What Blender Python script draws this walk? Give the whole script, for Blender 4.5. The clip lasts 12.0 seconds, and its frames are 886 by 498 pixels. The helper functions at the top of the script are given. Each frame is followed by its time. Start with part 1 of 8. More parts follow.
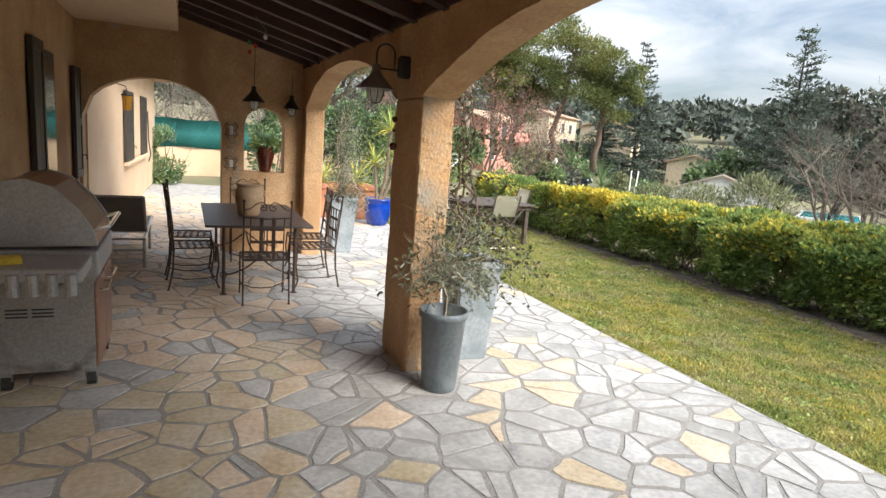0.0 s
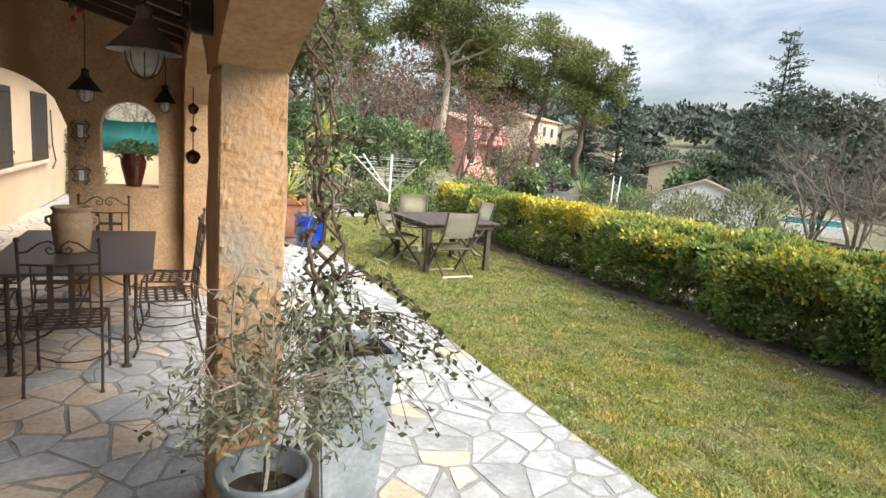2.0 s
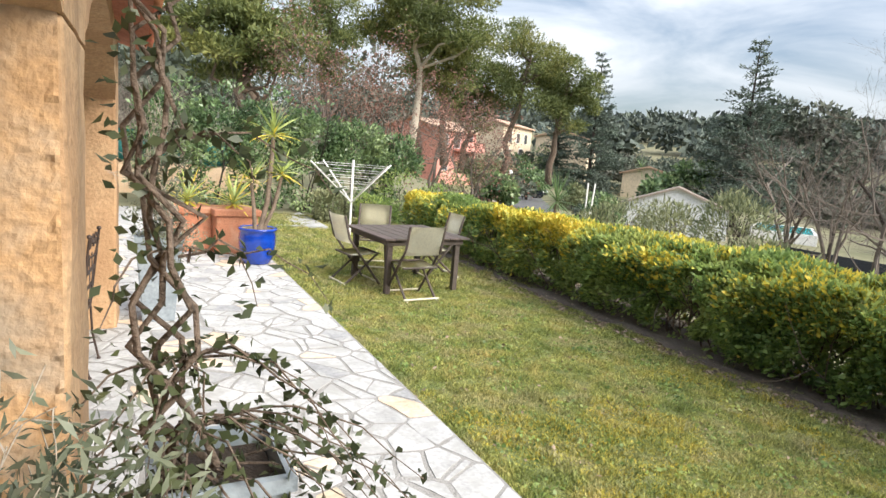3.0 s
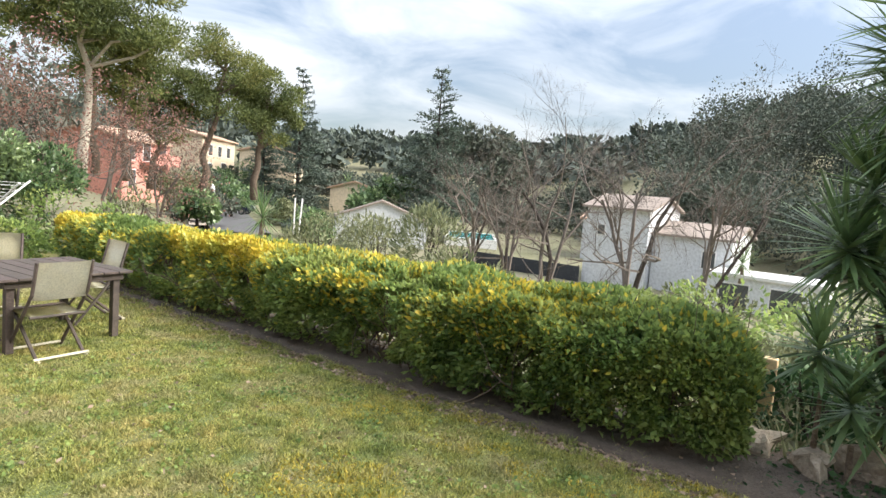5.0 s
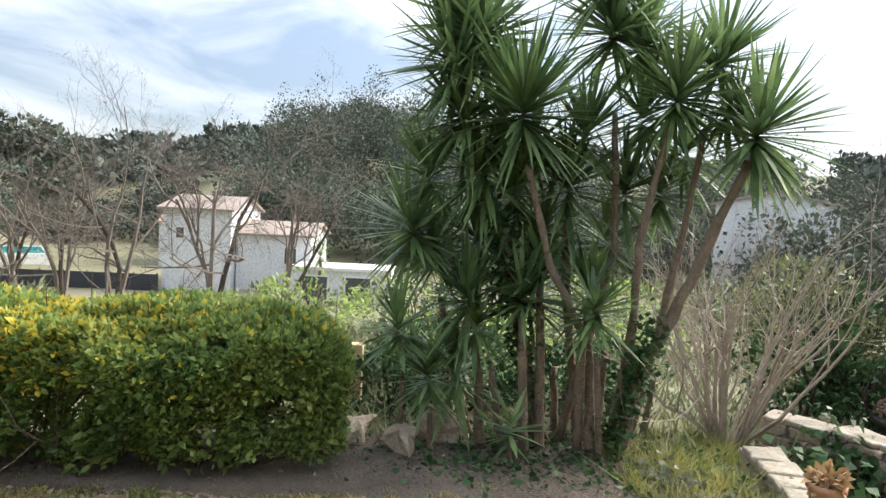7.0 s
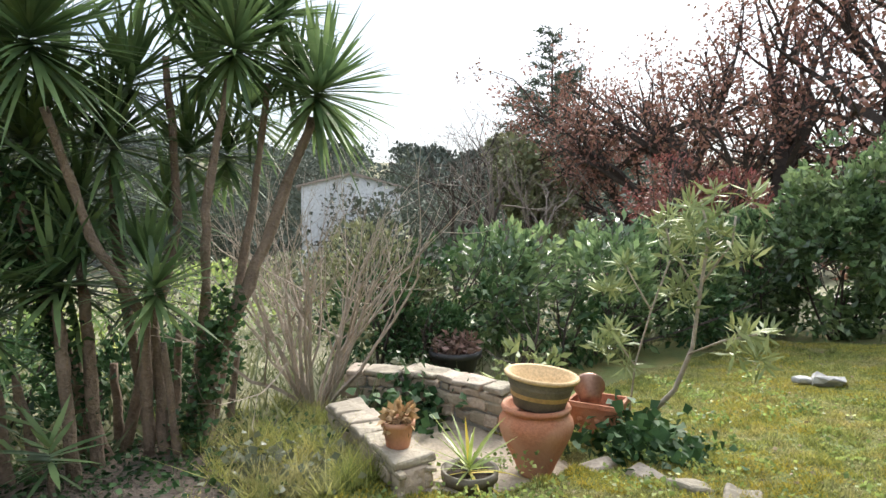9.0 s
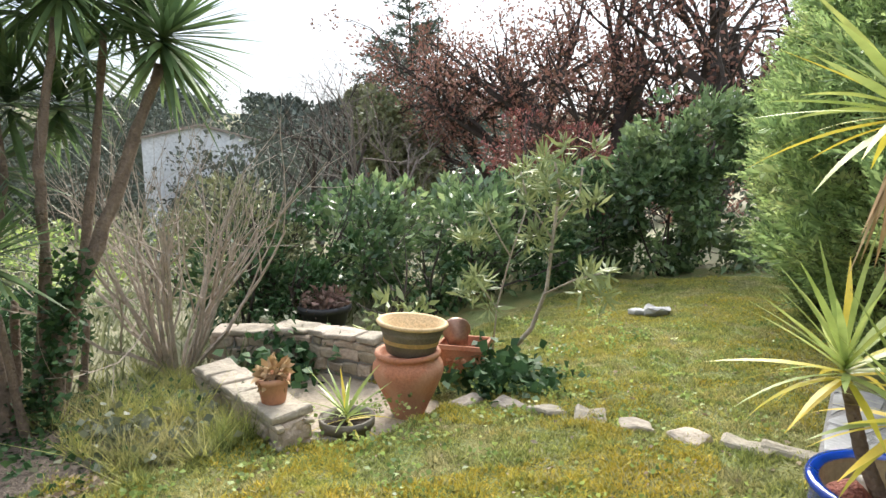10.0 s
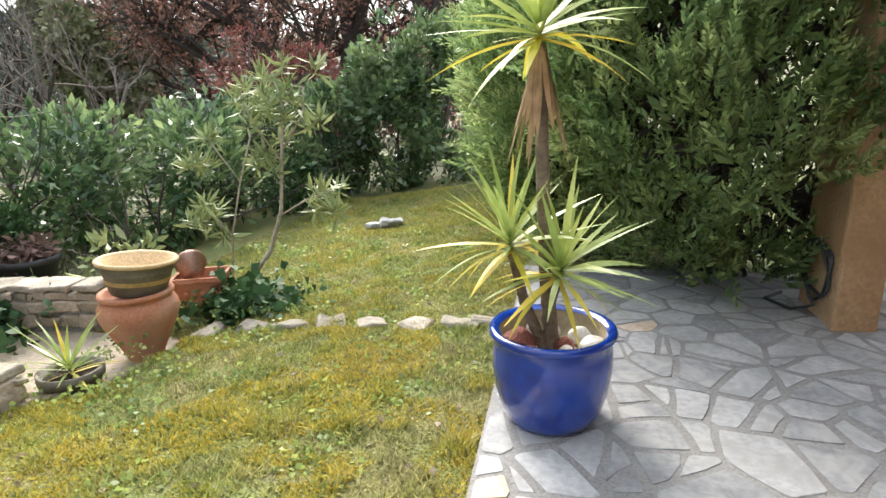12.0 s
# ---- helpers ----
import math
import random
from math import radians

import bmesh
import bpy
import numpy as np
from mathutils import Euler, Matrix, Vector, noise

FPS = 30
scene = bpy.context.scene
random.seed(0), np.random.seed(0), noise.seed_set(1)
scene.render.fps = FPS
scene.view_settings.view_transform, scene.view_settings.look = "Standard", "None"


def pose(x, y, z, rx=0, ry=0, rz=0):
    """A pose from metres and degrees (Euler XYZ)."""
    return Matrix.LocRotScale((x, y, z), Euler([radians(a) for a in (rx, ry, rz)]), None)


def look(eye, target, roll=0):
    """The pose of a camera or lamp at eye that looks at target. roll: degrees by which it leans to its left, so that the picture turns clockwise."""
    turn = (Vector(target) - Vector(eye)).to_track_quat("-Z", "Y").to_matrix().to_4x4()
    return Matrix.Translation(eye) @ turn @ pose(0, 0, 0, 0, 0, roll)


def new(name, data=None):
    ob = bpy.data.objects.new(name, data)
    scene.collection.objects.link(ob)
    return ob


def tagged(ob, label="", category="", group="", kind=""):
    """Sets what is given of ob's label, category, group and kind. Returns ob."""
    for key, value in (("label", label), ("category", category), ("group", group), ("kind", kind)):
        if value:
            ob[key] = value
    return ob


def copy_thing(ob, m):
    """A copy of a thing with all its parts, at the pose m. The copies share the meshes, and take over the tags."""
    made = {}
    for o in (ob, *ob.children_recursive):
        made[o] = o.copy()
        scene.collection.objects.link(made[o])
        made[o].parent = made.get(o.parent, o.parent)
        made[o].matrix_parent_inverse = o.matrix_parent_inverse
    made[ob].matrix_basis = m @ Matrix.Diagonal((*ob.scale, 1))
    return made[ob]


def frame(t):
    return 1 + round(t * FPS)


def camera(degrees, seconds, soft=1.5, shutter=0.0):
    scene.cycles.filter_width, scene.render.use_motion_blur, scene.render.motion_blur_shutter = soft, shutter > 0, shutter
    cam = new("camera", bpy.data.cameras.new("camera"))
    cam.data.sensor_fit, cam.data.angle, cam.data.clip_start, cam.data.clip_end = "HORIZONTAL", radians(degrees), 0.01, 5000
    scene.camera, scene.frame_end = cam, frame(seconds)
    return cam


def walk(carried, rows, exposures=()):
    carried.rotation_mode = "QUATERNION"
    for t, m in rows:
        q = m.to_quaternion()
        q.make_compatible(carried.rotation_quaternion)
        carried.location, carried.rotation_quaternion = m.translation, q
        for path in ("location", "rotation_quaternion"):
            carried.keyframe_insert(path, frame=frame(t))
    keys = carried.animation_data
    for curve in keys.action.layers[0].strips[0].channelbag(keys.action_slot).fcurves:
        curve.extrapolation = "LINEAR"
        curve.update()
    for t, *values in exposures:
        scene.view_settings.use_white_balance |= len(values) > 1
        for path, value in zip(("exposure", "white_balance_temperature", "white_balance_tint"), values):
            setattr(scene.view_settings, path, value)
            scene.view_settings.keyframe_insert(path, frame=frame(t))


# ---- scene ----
EXPO = 0.54
cam = camera(73.3, 12.0)
PATH = [
    (0, (-0.521, -0.097, 1.656), (0.276, 1.703, 1.298), 4.4),
    (0.5, (-0.298, 0.331, 1.657), (0.54, 2.107, 1.279), 4.4),
    (1, (0.025, 0.736, 1.67), (0.871, 2.509, 1.293), 4.4),
    (1.5, (0.398, 1.099, 1.709), (1.241, 2.878, 1.354), 4.4),
    (2, (0.757, 1.414, 1.712), (1.603, 3.194, 1.37), 4.5),
    (2.5, (1.063, 1.815, 1.695), (1.913, 3.595, 1.363), 4.4),
    (2.7, (1.16, 1.99, 1.709), (2.03, 3.762, 1.382), 4.5),
    (4.3, (1.803, 2.722, 1.721), (3.153, 4.179, 1.483), 4.9),
    (4.5, (1.858, 2.748, 1.728), (3.296, 4.12, 1.505), 4.7),
    (5, (1.991, 2.617, 1.741), (3.617, 3.766, 1.551), 4.6),
    (5.5, (2.01, 2.52, 1.752), (3.774, 3.448, 1.583), 4.1),
    (6, (2.07, 2.543, 1.72), (3.951, 3.206, 1.571), 3.7),
    (6.5, (2.341, 2.694, 1.691), (4.313, 3.006, 1.565), 3.3),
    (7, (2.595, 2.746, 1.664), (4.589, 2.634, 1.566), 2.7),
    (7.5, (2.786, 2.6, 1.611), (4.733, 2.152, 1.521), 1.8),
    (7.7, (2.827, 2.522, 1.59), (4.741, 1.949, 1.498), 1.5),
    (9.3, (2.956, 2.412, 1.491), (4.358, 0.995, 1.338), -0.0),
    (9.5, (2.943, 2.427, 1.501), (4.277, 0.95, 1.309), -0.1),
    (10, (2.93, 2.501, 1.497), (4.096, 0.898, 1.229), -0.4),
    (10.5, (2.875, 2.568, 1.482), (3.87, 0.866, 1.146), -0.7),
    (11, (2.824, 2.595, 1.467), (3.646, 0.82, 1.048), -1.1),
    (11.5, (2.783, 2.605, 1.473), (3.407, 0.769, 0.984), -1.3),
    (12, (2.743, 2.602, 1.466), (3.146, 0.715, 0.942), -1.6),
]
walk(cam, [(t, look(eye, target, roll)) for t, eye, target, roll in PATH], [(0.0, EXPO + 0.1), (2.0, EXPO + 0.04), (4.4, EXPO + 0.06), (5.5, EXPO + 0.22), (9.0, EXPO + 0.28), (12.0, EXPO + 0.44)])

# ---- world and sun ----
SUN_AZ, SUN_EL = 154.0, 39.0  # degrees clockwise from +y, above the horizon
world = bpy.data.worlds.new("sky")
scene.world = world
world.use_nodes = True
wn, wl = world.node_tree.nodes, world.node_tree.links
wn.clear()
sky = wn.new("ShaderNodeTexSky")
sky.sky_type, sky.sun_disc = "NISHITA", False
sky.sun_elevation, sky.sun_rotation = radians(SUN_EL), radians(SUN_AZ)
sky.air_density, sky.dust_density, sky.ozone_density = 1.0, 1.6, 1.5
wco = wn.new("ShaderNodeTexCoord")
wmap = wn.new("ShaderNodeMapping")
wmap.inputs["Scale"].default_value = (1.0, 1.6, 4.5)
wmap.inputs["Rotation"].default_value = (0.1, 0.25, 0.5)
wnoise = wn.new("ShaderNodeTexNoise")
wnoise.inputs["Scale"].default_value, wnoise.inputs["Detail"].default_value = 2.1, 9.0
wnoise.inputs["Roughness"].default_value, wnoise.inputs["Distortion"].default_value = 0.55, 0.6
wramp = wn.new("ShaderNodeValToRGB")
wramp.color_ramp.elements[0].position, wramp.color_ramp.elements[1].position = 0.33, 0.68
wramp.color_ramp.elements[0].color, wramp.color_ramp.elements[1].color = (0.14, 0.14, 0.14, 1), (0.88, 0.88, 0.88, 1)
wmix = wn.new("ShaderNodeMix")
wmix.data_type = "RGBA"
wmix.inputs[7].default_value = (8.2, 8.5, 8.9, 1)
wbg = wn.new("ShaderNodeBackground")
wbg.inputs["Strength"].default_value = 0.108
wout = wn.new("ShaderNodeOutputWorld")
wl.new(wco.outputs["Generated"], wmap.inputs["Vector"])
wl.new(wmap.outputs["Vector"], wnoise.inputs["Vector"])
wl.new(wnoise.outputs["Fac"], wramp.inputs["Fac"])
wl.new(wramp.outputs["Color"], wmix.inputs[0])
wl.new(sky.outputs["Color"], wmix.inputs[6])
# a thin overcast is brighter overhead than at the horizon
wsep = wn.new("ShaderNodeSeparateXYZ")
wl.new(wco.outputs["Generated"], wsep.inputs["Vector"])
wup = wn.new("ShaderNodeMapRange")
wup.inputs["From Min"].default_value, wup.inputs["From Max"].default_value = 0.0, 1.0
wup.inputs["To Min"].default_value, wup.inputs["To Max"].default_value = 0.64, 2.0
wl.new(wsep.outputs["Z"], wup.inputs["Value"])
wgrad = wn.new("ShaderNodeMix")
wgrad.data_type, wgrad.blend_type = "RGBA", "MULTIPLY"
wgrad.inputs[0].default_value = 1.0
wl.new(wmix.outputs[2], wgrad.inputs[6]), wl.new(wup.outputs["Result"], wgrad.inputs[7])
wl.new(wgrad.outputs[2], wbg.inputs["Color"])
wl.new(wbg.outputs["Background"], wout.inputs["Surface"])

sun = new("sun", bpy.data.lights.new("sun", "SUN"))
sun.data.energy, sun.data.angle, sun.data.color = 4.6, radians(38.0), (1.0, 0.945, 0.86)
sun_dir = Vector((math.sin(radians(SUN_AZ)) * math.cos(radians(SUN_EL)), math.cos(radians(SUN_AZ)) * math.cos(radians(SUN_EL)), math.sin(radians(SUN_EL))))
sun.matrix_world = look(sun_dir * 60, (0, 0, 0))

# ---- materials ----
def mat(name, cols, scale=6.0, rough=0.7, bump=0.2, fine=60.0, metal=0.0, rand=0.0, island=0.0, trans=0.0, stain=None, stain_scale=1.5, spec=0.5, coat=0.0, bdist=0.02):
    """cols: two or three colours blended by coarse noise; rand/island: spread in value per object or per leaf;
    stain: a third colour laid on in large patches; trans: share of light let through (leaves, cloth)."""
    m = bpy.data.materials.new(name)
    m.use_nodes = True
    nt = m.node_tree
    n, l = nt.nodes, nt.links
    n.clear()
    out = n.new("ShaderNodeOutputMaterial")
    p = n.new("ShaderNodeBsdfPrincipled")
    co = n.new("ShaderNodeTexCoord")
    geo = n.new("ShaderNodeNewGeometry")
    src = geo.outputs["Position"]
    a = n.new("ShaderNodeTexNoise")
    a.inputs["Scale"].default_value, a.inputs["Detail"].default_value, a.inputs["Roughness"].default_value = scale, 6.0, 0.62
    l.new(src, a.inputs["Vector"])
    ramp = n.new("ShaderNodeValToRGB")
    els = ramp.color_ramp.elements
    els[0].position, els[1].position = 0.32, 0.68
    els[0].color, els[1].color = (*cols[0], 1), (*cols[-1], 1)
    if len(cols) == 3:
        e = els.new(0.5)
        e.color = (*cols[1], 1)
    l.new(a.outputs["Fac"], ramp.inputs["Fac"])
    col = ramp.outputs["Color"]
    b = n.new("ShaderNodeTexNoise")
    b.inputs["Scale"].default_value, b.inputs["Detail"].default_value = fine, 4.0
    l.new(src, b.inputs["Vector"])
    fm = n.new("ShaderNodeMix")
    fm.data_type, fm.blend_type = "RGBA", "MULTIPLY"
    fm.inputs[0].default_value = 0.45
    fr = n.new("ShaderNodeValToRGB")
    fr.color_ramp.elements[0].position, fr.color_ramp.elements[1].position = 0.3, 0.62
    fr.color_ramp.elements[0].color, fr.color_ramp.elements[1].color = (0.55, 0.55, 0.55, 1), (1.12, 1.12, 1.12, 1)
    l.new(b.outputs["Fac"], fr.inputs["Fac"])
    l.new(col, fm.inputs[6]), l.new(fr.outputs["Color"], fm.inputs[7])
    col = fm.outputs[2]
    if stain:
        s = n.new("ShaderNodeTexNoise")
        s.inputs["Scale"].default_value, s.inputs["Detail"].default_value, s.inputs["Distortion"].default_value = stain_scale, 5.0, 0.8
        l.new(src, s.inputs["Vector"])
        sr = n.new("ShaderNodeValToRGB")
        sr.color_ramp.elements[0].position, sr.color_ramp.elements[1].position = 0.5, 0.66
        l.new(s.outputs["Fac"], sr.inputs["Fac"])
        sm = n.new("ShaderNodeMix")
        sm.data_type = "RGBA"
        sm.inputs[7].default_value = (*stain, 1)
        l.new(sr.outputs["Color"], sm.inputs[0]), l.new(col, sm.inputs[6])
        col = sm.outputs[2]
    if rand or island:
        if rand:
            r = n.new("ShaderNodeObjectInfo").outputs["Random"]
        else:
            r = geo.outputs["Random Per Island"]
        k = n.new("ShaderNodeMapRange")
        k.inputs["To Min"].default_value, k.inputs["To Max"].default_value = 1 - (rand or island), 1 + (rand or island)
        l.new(r, k.inputs["Value"])
        hv = n.new("ShaderNodeHueSaturation")
        l.new(k.outputs["Result"], hv.inputs["Value"]), l.new(col, hv.inputs["Color"])
        hk = n.new("ShaderNodeMapRange")
        hk.inputs["To Min"].default_value, hk.inputs["To Max"].default_value = 0.515, 0.485
        l.new(r, hk.inputs["Value"]), l.new(hk.outputs["Result"], hv.inputs["Hue"])
        col = hv.outputs["Color"]
    l.new(col, p.inputs["Base Color"])
    p.inputs["Metallic"].default_value = metal
    p.inputs["Specular IOR Level"].default_value = spec
    p.inputs["Coat Weight"].default_value = coat
    p.inputs["Coat Roughness"].default_value = 0.08
    rr = n.new("ShaderNodeMapRange")
    rr.inputs["To Min"].default_value, rr.inputs["To Max"].default_value = max(0.03, rough - 0.1), min(1.0, rough + 0.1)
    l.new(a.outputs["Fac"], rr.inputs["Value"]), l.new(rr.outputs["Result"], p.inputs["Roughness"])
    if bump:
        bp = n.new("ShaderNodeBump")
        bp.inputs["Strength"].default_value, bp.inputs["Distance"].default_value = min(1.0, bump), bdist
        add = n.new("ShaderNodeMath")
        l.new(a.outputs["Fac"], add.inputs[0]), l.new(b.outputs["Fac"], add.inputs[1])
        l.new(add.outputs[0], bp.inputs["Height"]), l.new(bp.outputs["Normal"], p.inputs["Normal"])
    if trans:
        tr = n.new("ShaderNodeBsdfTranslucent")
        l.new(col, tr.inputs["Color"])
        mx = n.new("ShaderNodeMixShader")
        mx.inputs[0].default_value = trans
        l.new(p.outputs[0], mx.inputs[1]), l.new(tr.outputs[0], mx.inputs[2]), l.new(mx.outputs[0], out.inputs["Surface"])
    else:
        l.new(p.outputs[0], out.inputs["Surface"])
    return m


STUCCO = mat("stucco", [(0.42, 0.25, 0.13), (0.52, 0.33, 0.18), (0.6, 0.41, 0.24)], 1.8, 0.9, 0.5, 38, stain=(0.40, 0.235, 0.12), stain_scale=0.9)
STUCCO_ROUGH = mat("rough_stucco", [(0.46, 0.27, 0.13), (0.60, 0.37, 0.19), (0.56, 0.40, 0.26)], 5, 0.95, 0.6, 45, stain=(0.36, 0.32, 0.26), stain_scale=2.2, bdist=0.012)
CREAM = mat("cream_render", [(0.66, 0.47, 0.31), (0.75, 0.57, 0.4)], 1.6, 0.9, 0.4, 45, stain=(0.72, 0.52, 0.33), stain_scale=0.8)
SOFFIT = mat("soffit_plaster", [(0.66, 0.48, 0.31), (0.74, 0.56, 0.38)], 1.5, 0.9, 0.2, 40)
BEAM = mat("dark_beam_wood", [(0.030, 0.012, 0.008), (0.055, 0.022, 0.014)], 7, 0.6, 0.3, 70)
TILE = mat("terracotta_tile", [(0.30, 0.10, 0.05), (0.46, 0.18, 0.10)], 5, 0.85, 0.4, 50, rand=0.18)
SHUTTER = mat("dark_shutter_paint", [(0.035, 0.026, 0.022), (0.055, 0.042, 0.035)], 5, 0.55, 0.2, 60)
STONE_WHITE = mat("pale_flagstone", [(0.32, 0.318, 0.312), (0.42, 0.417, 0.41), (0.5, 0.498, 0.492)], 3.0, 0.75, 0.5, 30, rand=0.13, stain=(0.33, 0.325, 0.31), stain_scale=4.5, bdist=0.008)
STONE_OCHRE = mat("ochre_flagstone", [(0.46, 0.36, 0.24), (0.54, 0.45, 0.33), (0.57, 0.51, 0.42)], 3.2, 0.75, 0.5, 30, rand=0.14, bdist=0.012)
STONE_GREY = mat("grey_flagstone", [(0.25, 0.25, 0.255), (0.36, 0.36, 0.36), (0.43, 0.425, 0.41)], 4.5, 0.75, 0.5, 30, rand=0.2, stain=(0.46, 0.45, 0.43), stain_scale=5.0, bdist=0.008)
MORTAR = mat("mortar", [(0.25, 0.24, 0.225), (0.34, 0.33, 0.312)], 4, 0.95, 0.6, 70)
GRASS_SOIL = mat("lawn_soil", [(0.12, 0.16, 0.05), (0.17, 0.195, 0.06), (0.18, 0.155, 0.075)], 2.4, 0.95, 0.8, 55, stain=(0.2, 0.185, 0.06), stain_scale=1.7, bdist=0.03)
GRASS = mat("grass_blade", [(0.21, 0.26, 0.075), (0.35, 0.37, 0.11), (0.5, 0.43, 0.16)], 2.6, 0.7, 0, 20, island=0.5, trans=0.4, stain=(0.38, 0.36, 0.17), stain_scale=1.7)
MOSS = mat("moss", [(0.48, 0.4, 0.06), (0.57, 0.47, 0.08), (0.38, 0.41, 0.1)], 2.0, 0.9, 0, 30, island=0.3, trans=0.2)
EARTH = mat("bare_earth", [(0.085, 0.066, 0.05), (0.16, 0.125, 0.098)], 3.5, 0.95, 0.8, 45, bdist=0.04)
DRY_LEAF = mat("dry_leaf", [(0.26, 0.19, 0.13), (0.42, 0.33, 0.24)], 9, 0.8, 0, 40, island=0.45, trans=0.15)
WOODLAND = mat("far_ground", [(0.13, 0.135, 0.065), (0.19, 0.18, 0.1), (0.22, 0.2, 0.13)], 0.12, 0.95, 0.3, 2.0)
ASPHALT = mat("asphalt", [(0.09, 0.09, 0.095), (0.14, 0.14, 0.14)], 0.8, 0.9, 0.2, 20)
IRON = mat("rusted_iron", [(0.055, 0.040, 0.034), (0.10, 0.066, 0.050)], 12, 0.55, 0.3, 90, metal=0.4)
TABLE_TOP = mat("brown_metal_sheet", [(0.055, 0.042, 0.042), (0.085, 0.068, 0.066)], 4, 0.42, 0.15, 60)
ZINC = mat("grey_zinc_glaze", [(0.11, 0.135, 0.155), (0.17, 0.20, 0.225)], 4, 0.42, 0.2, 35, stain=(0.22, 0.25, 0.27), stain_scale=2.5)
ZINC_PALE = mat("pale_grey_planter", [(0.24, 0.28, 0.31), (0.33, 0.37, 0.40)], 4, 0.5, 0.2, 35, stain=(0.20, 0.24, 0.26), stain_scale=2.5)
BLUE = mat("cobalt_glaze", [(0.003, 0.028, 0.24), (0.006, 0.055, 0.4)], 5, 0.16, 0.06, 14, coat=0.6)
POT_INNER = mat("pot_inner_clay", [(0.30, 0.24, 0.15), (0.40, 0.33, 0.22)], 6, 0.8, 0.2, 40)
TERRACOTTA = mat("terracotta_pot", [(0.42, 0.16, 0.085), (0.52, 0.23, 0.13)], 4, 0.8, 0.3, 50, stain=(0.50, 0.27, 0.17), stain_scale=2.2)
CLAY_PALE = mat("pale_clay", [(0.60, 0.42, 0.22), (0.70, 0.52, 0.30)], 4, 0.8, 0.3, 50)
CLAY_GREY = mat("grey_green_glaze", [(0.13, 0.115, 0.085), (0.20, 0.17, 0.13)], 7, 0.6, 0.3, 50)
JAR = mat("buff_stoneware", [(0.42, 0.29, 0.17), (0.54, 0.40, 0.26)], 3, 0.6, 0.2, 50, stain=(0.34, 0.22, 0.13), stain_scale=2)
BROWN_GLAZE = mat("brown_glaze", [(0.055, 0.014, 0.008), (0.11, 0.028, 0.014)], 5, 0.2, 0.05, 30, coat=0.4)
SOIL = mat("potting_soil", [(0.025, 0.017, 0.011), (0.055, 0.038, 0.026)], 14, 0.95, 0.8, 90)
BARK = mat("brown_bark", [(0.10, 0.072, 0.052), (0.19, 0.14, 0.105)], 9, 0.95, 0.9, 40, bdist=0.03)
BARK_PALE = mat("pale_bark", [(0.33, 0.28, 0.22), (0.48, 0.42, 0.34)], 9, 0.9, 0.7, 45, bdist=0.02)
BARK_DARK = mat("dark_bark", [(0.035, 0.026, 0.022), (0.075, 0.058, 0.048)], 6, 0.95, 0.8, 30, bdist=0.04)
SHRUB_BARK = mat("pale_shrub_bark", [(0.3, 0.25, 0.2), (0.46, 0.39, 0.32)], 9, 0.9, 0.5, 45, bdist=0.015)
TWIG = mat("bare_twig", [(0.12, 0.1, 0.085), (0.2, 0.165, 0.14)], 6, 0.9, 0.2, 40)
YUCCA_BARK = mat("yucca_bark", [(0.15, 0.11, 0.08), (0.27, 0.205, 0.15)], 9, 0.9, 0.9, 55, bdist=0.02)
LEAF_HEDGE = mat("hedge_leaf", [(0.17, 0.27, 0.085), (0.28, 0.38, 0.115), (0.44, 0.49, 0.16)], 1.3, 0.42, 0, 20, island=0.45, trans=0.5, spec=0.45)
LEAF_GOLD = mat("golden_hedge_leaf", [(0.62, 0.52, 0.08), (0.74, 0.61, 0.09), (0.46, 0.5, 0.11)], 1.5, 0.42, 0, 20, island=0.3, trans=0.35)
LEAF_LAUREL = mat("laurel_leaf", [(0.075, 0.13, 0.065), (0.16, 0.25, 0.11), (0.3, 0.38, 0.17)], 1.1, 0.27, 0, 20, island=0.55, trans=0.35, spec=0.7)
LEAF_OLIVE = mat("olive_leaf", [(0.1, 0.125, 0.08), (0.17, 0.19, 0.125), (0.26, 0.27, 0.19)], 3, 0.5, 0, 20, island=0.35, trans=0.2)
LEAF_VINE = mat("vine_leaf", [(0.05, 0.065, 0.03), (0.09, 0.11, 0.045)], 3, 0.45, 0, 20, island=0.35, trans=0.25)
LEAF_IVY = mat("ivy_leaf", [(0.03, 0.075, 0.03), (0.07, 0.14, 0.05)], 3, 0.55, 0, 20, island=0.4, trans=0.2, spec=0.25)
LEAF_YUCCA = mat("yucca_leaf", [(0.1, 0.175, 0.075), (0.19, 0.28, 0.11)], 2, 0.42, 0, 12, island=0.45, trans=0.35, spec=0.45)
LEAF_YUCCA_POT = mat("pale_yucca_leaf", [(0.32, 0.42, 0.11), (0.46, 0.52, 0.17)], 3, 0.4, 0, 12, rand=0.22, trans=0.3)
LEAF_YUCCA_YELLOW = mat("yellowed_yucca_leaf", [(0.78, 0.6, 0.05), (0.62, 0.56, 0.1)], 4, 0.45, 0, 12, rand=0.2, trans=0.3)
LEAF_YUCCA_DRY = mat("dry_yucca_leaf", [(0.33, 0.20, 0.10), (0.50, 0.36, 0.19)], 6, 0.8, 0, 20, rand=0.3, trans=0.15)
LEAF_PINE = mat("pine_needles", [(0.085, 0.115, 0.04), (0.14, 0.17, 0.05), (0.22, 0.225, 0.065)], 0.35, 0.7, 0, 3, island=0.4, trans=0.3)
LEAF_FIR = mat("cedar_needles", [(0.075, 0.11, 0.085), (0.13, 0.165, 0.125)], 0.5, 0.7, 0, 3, island=0.35, trans=0.15)
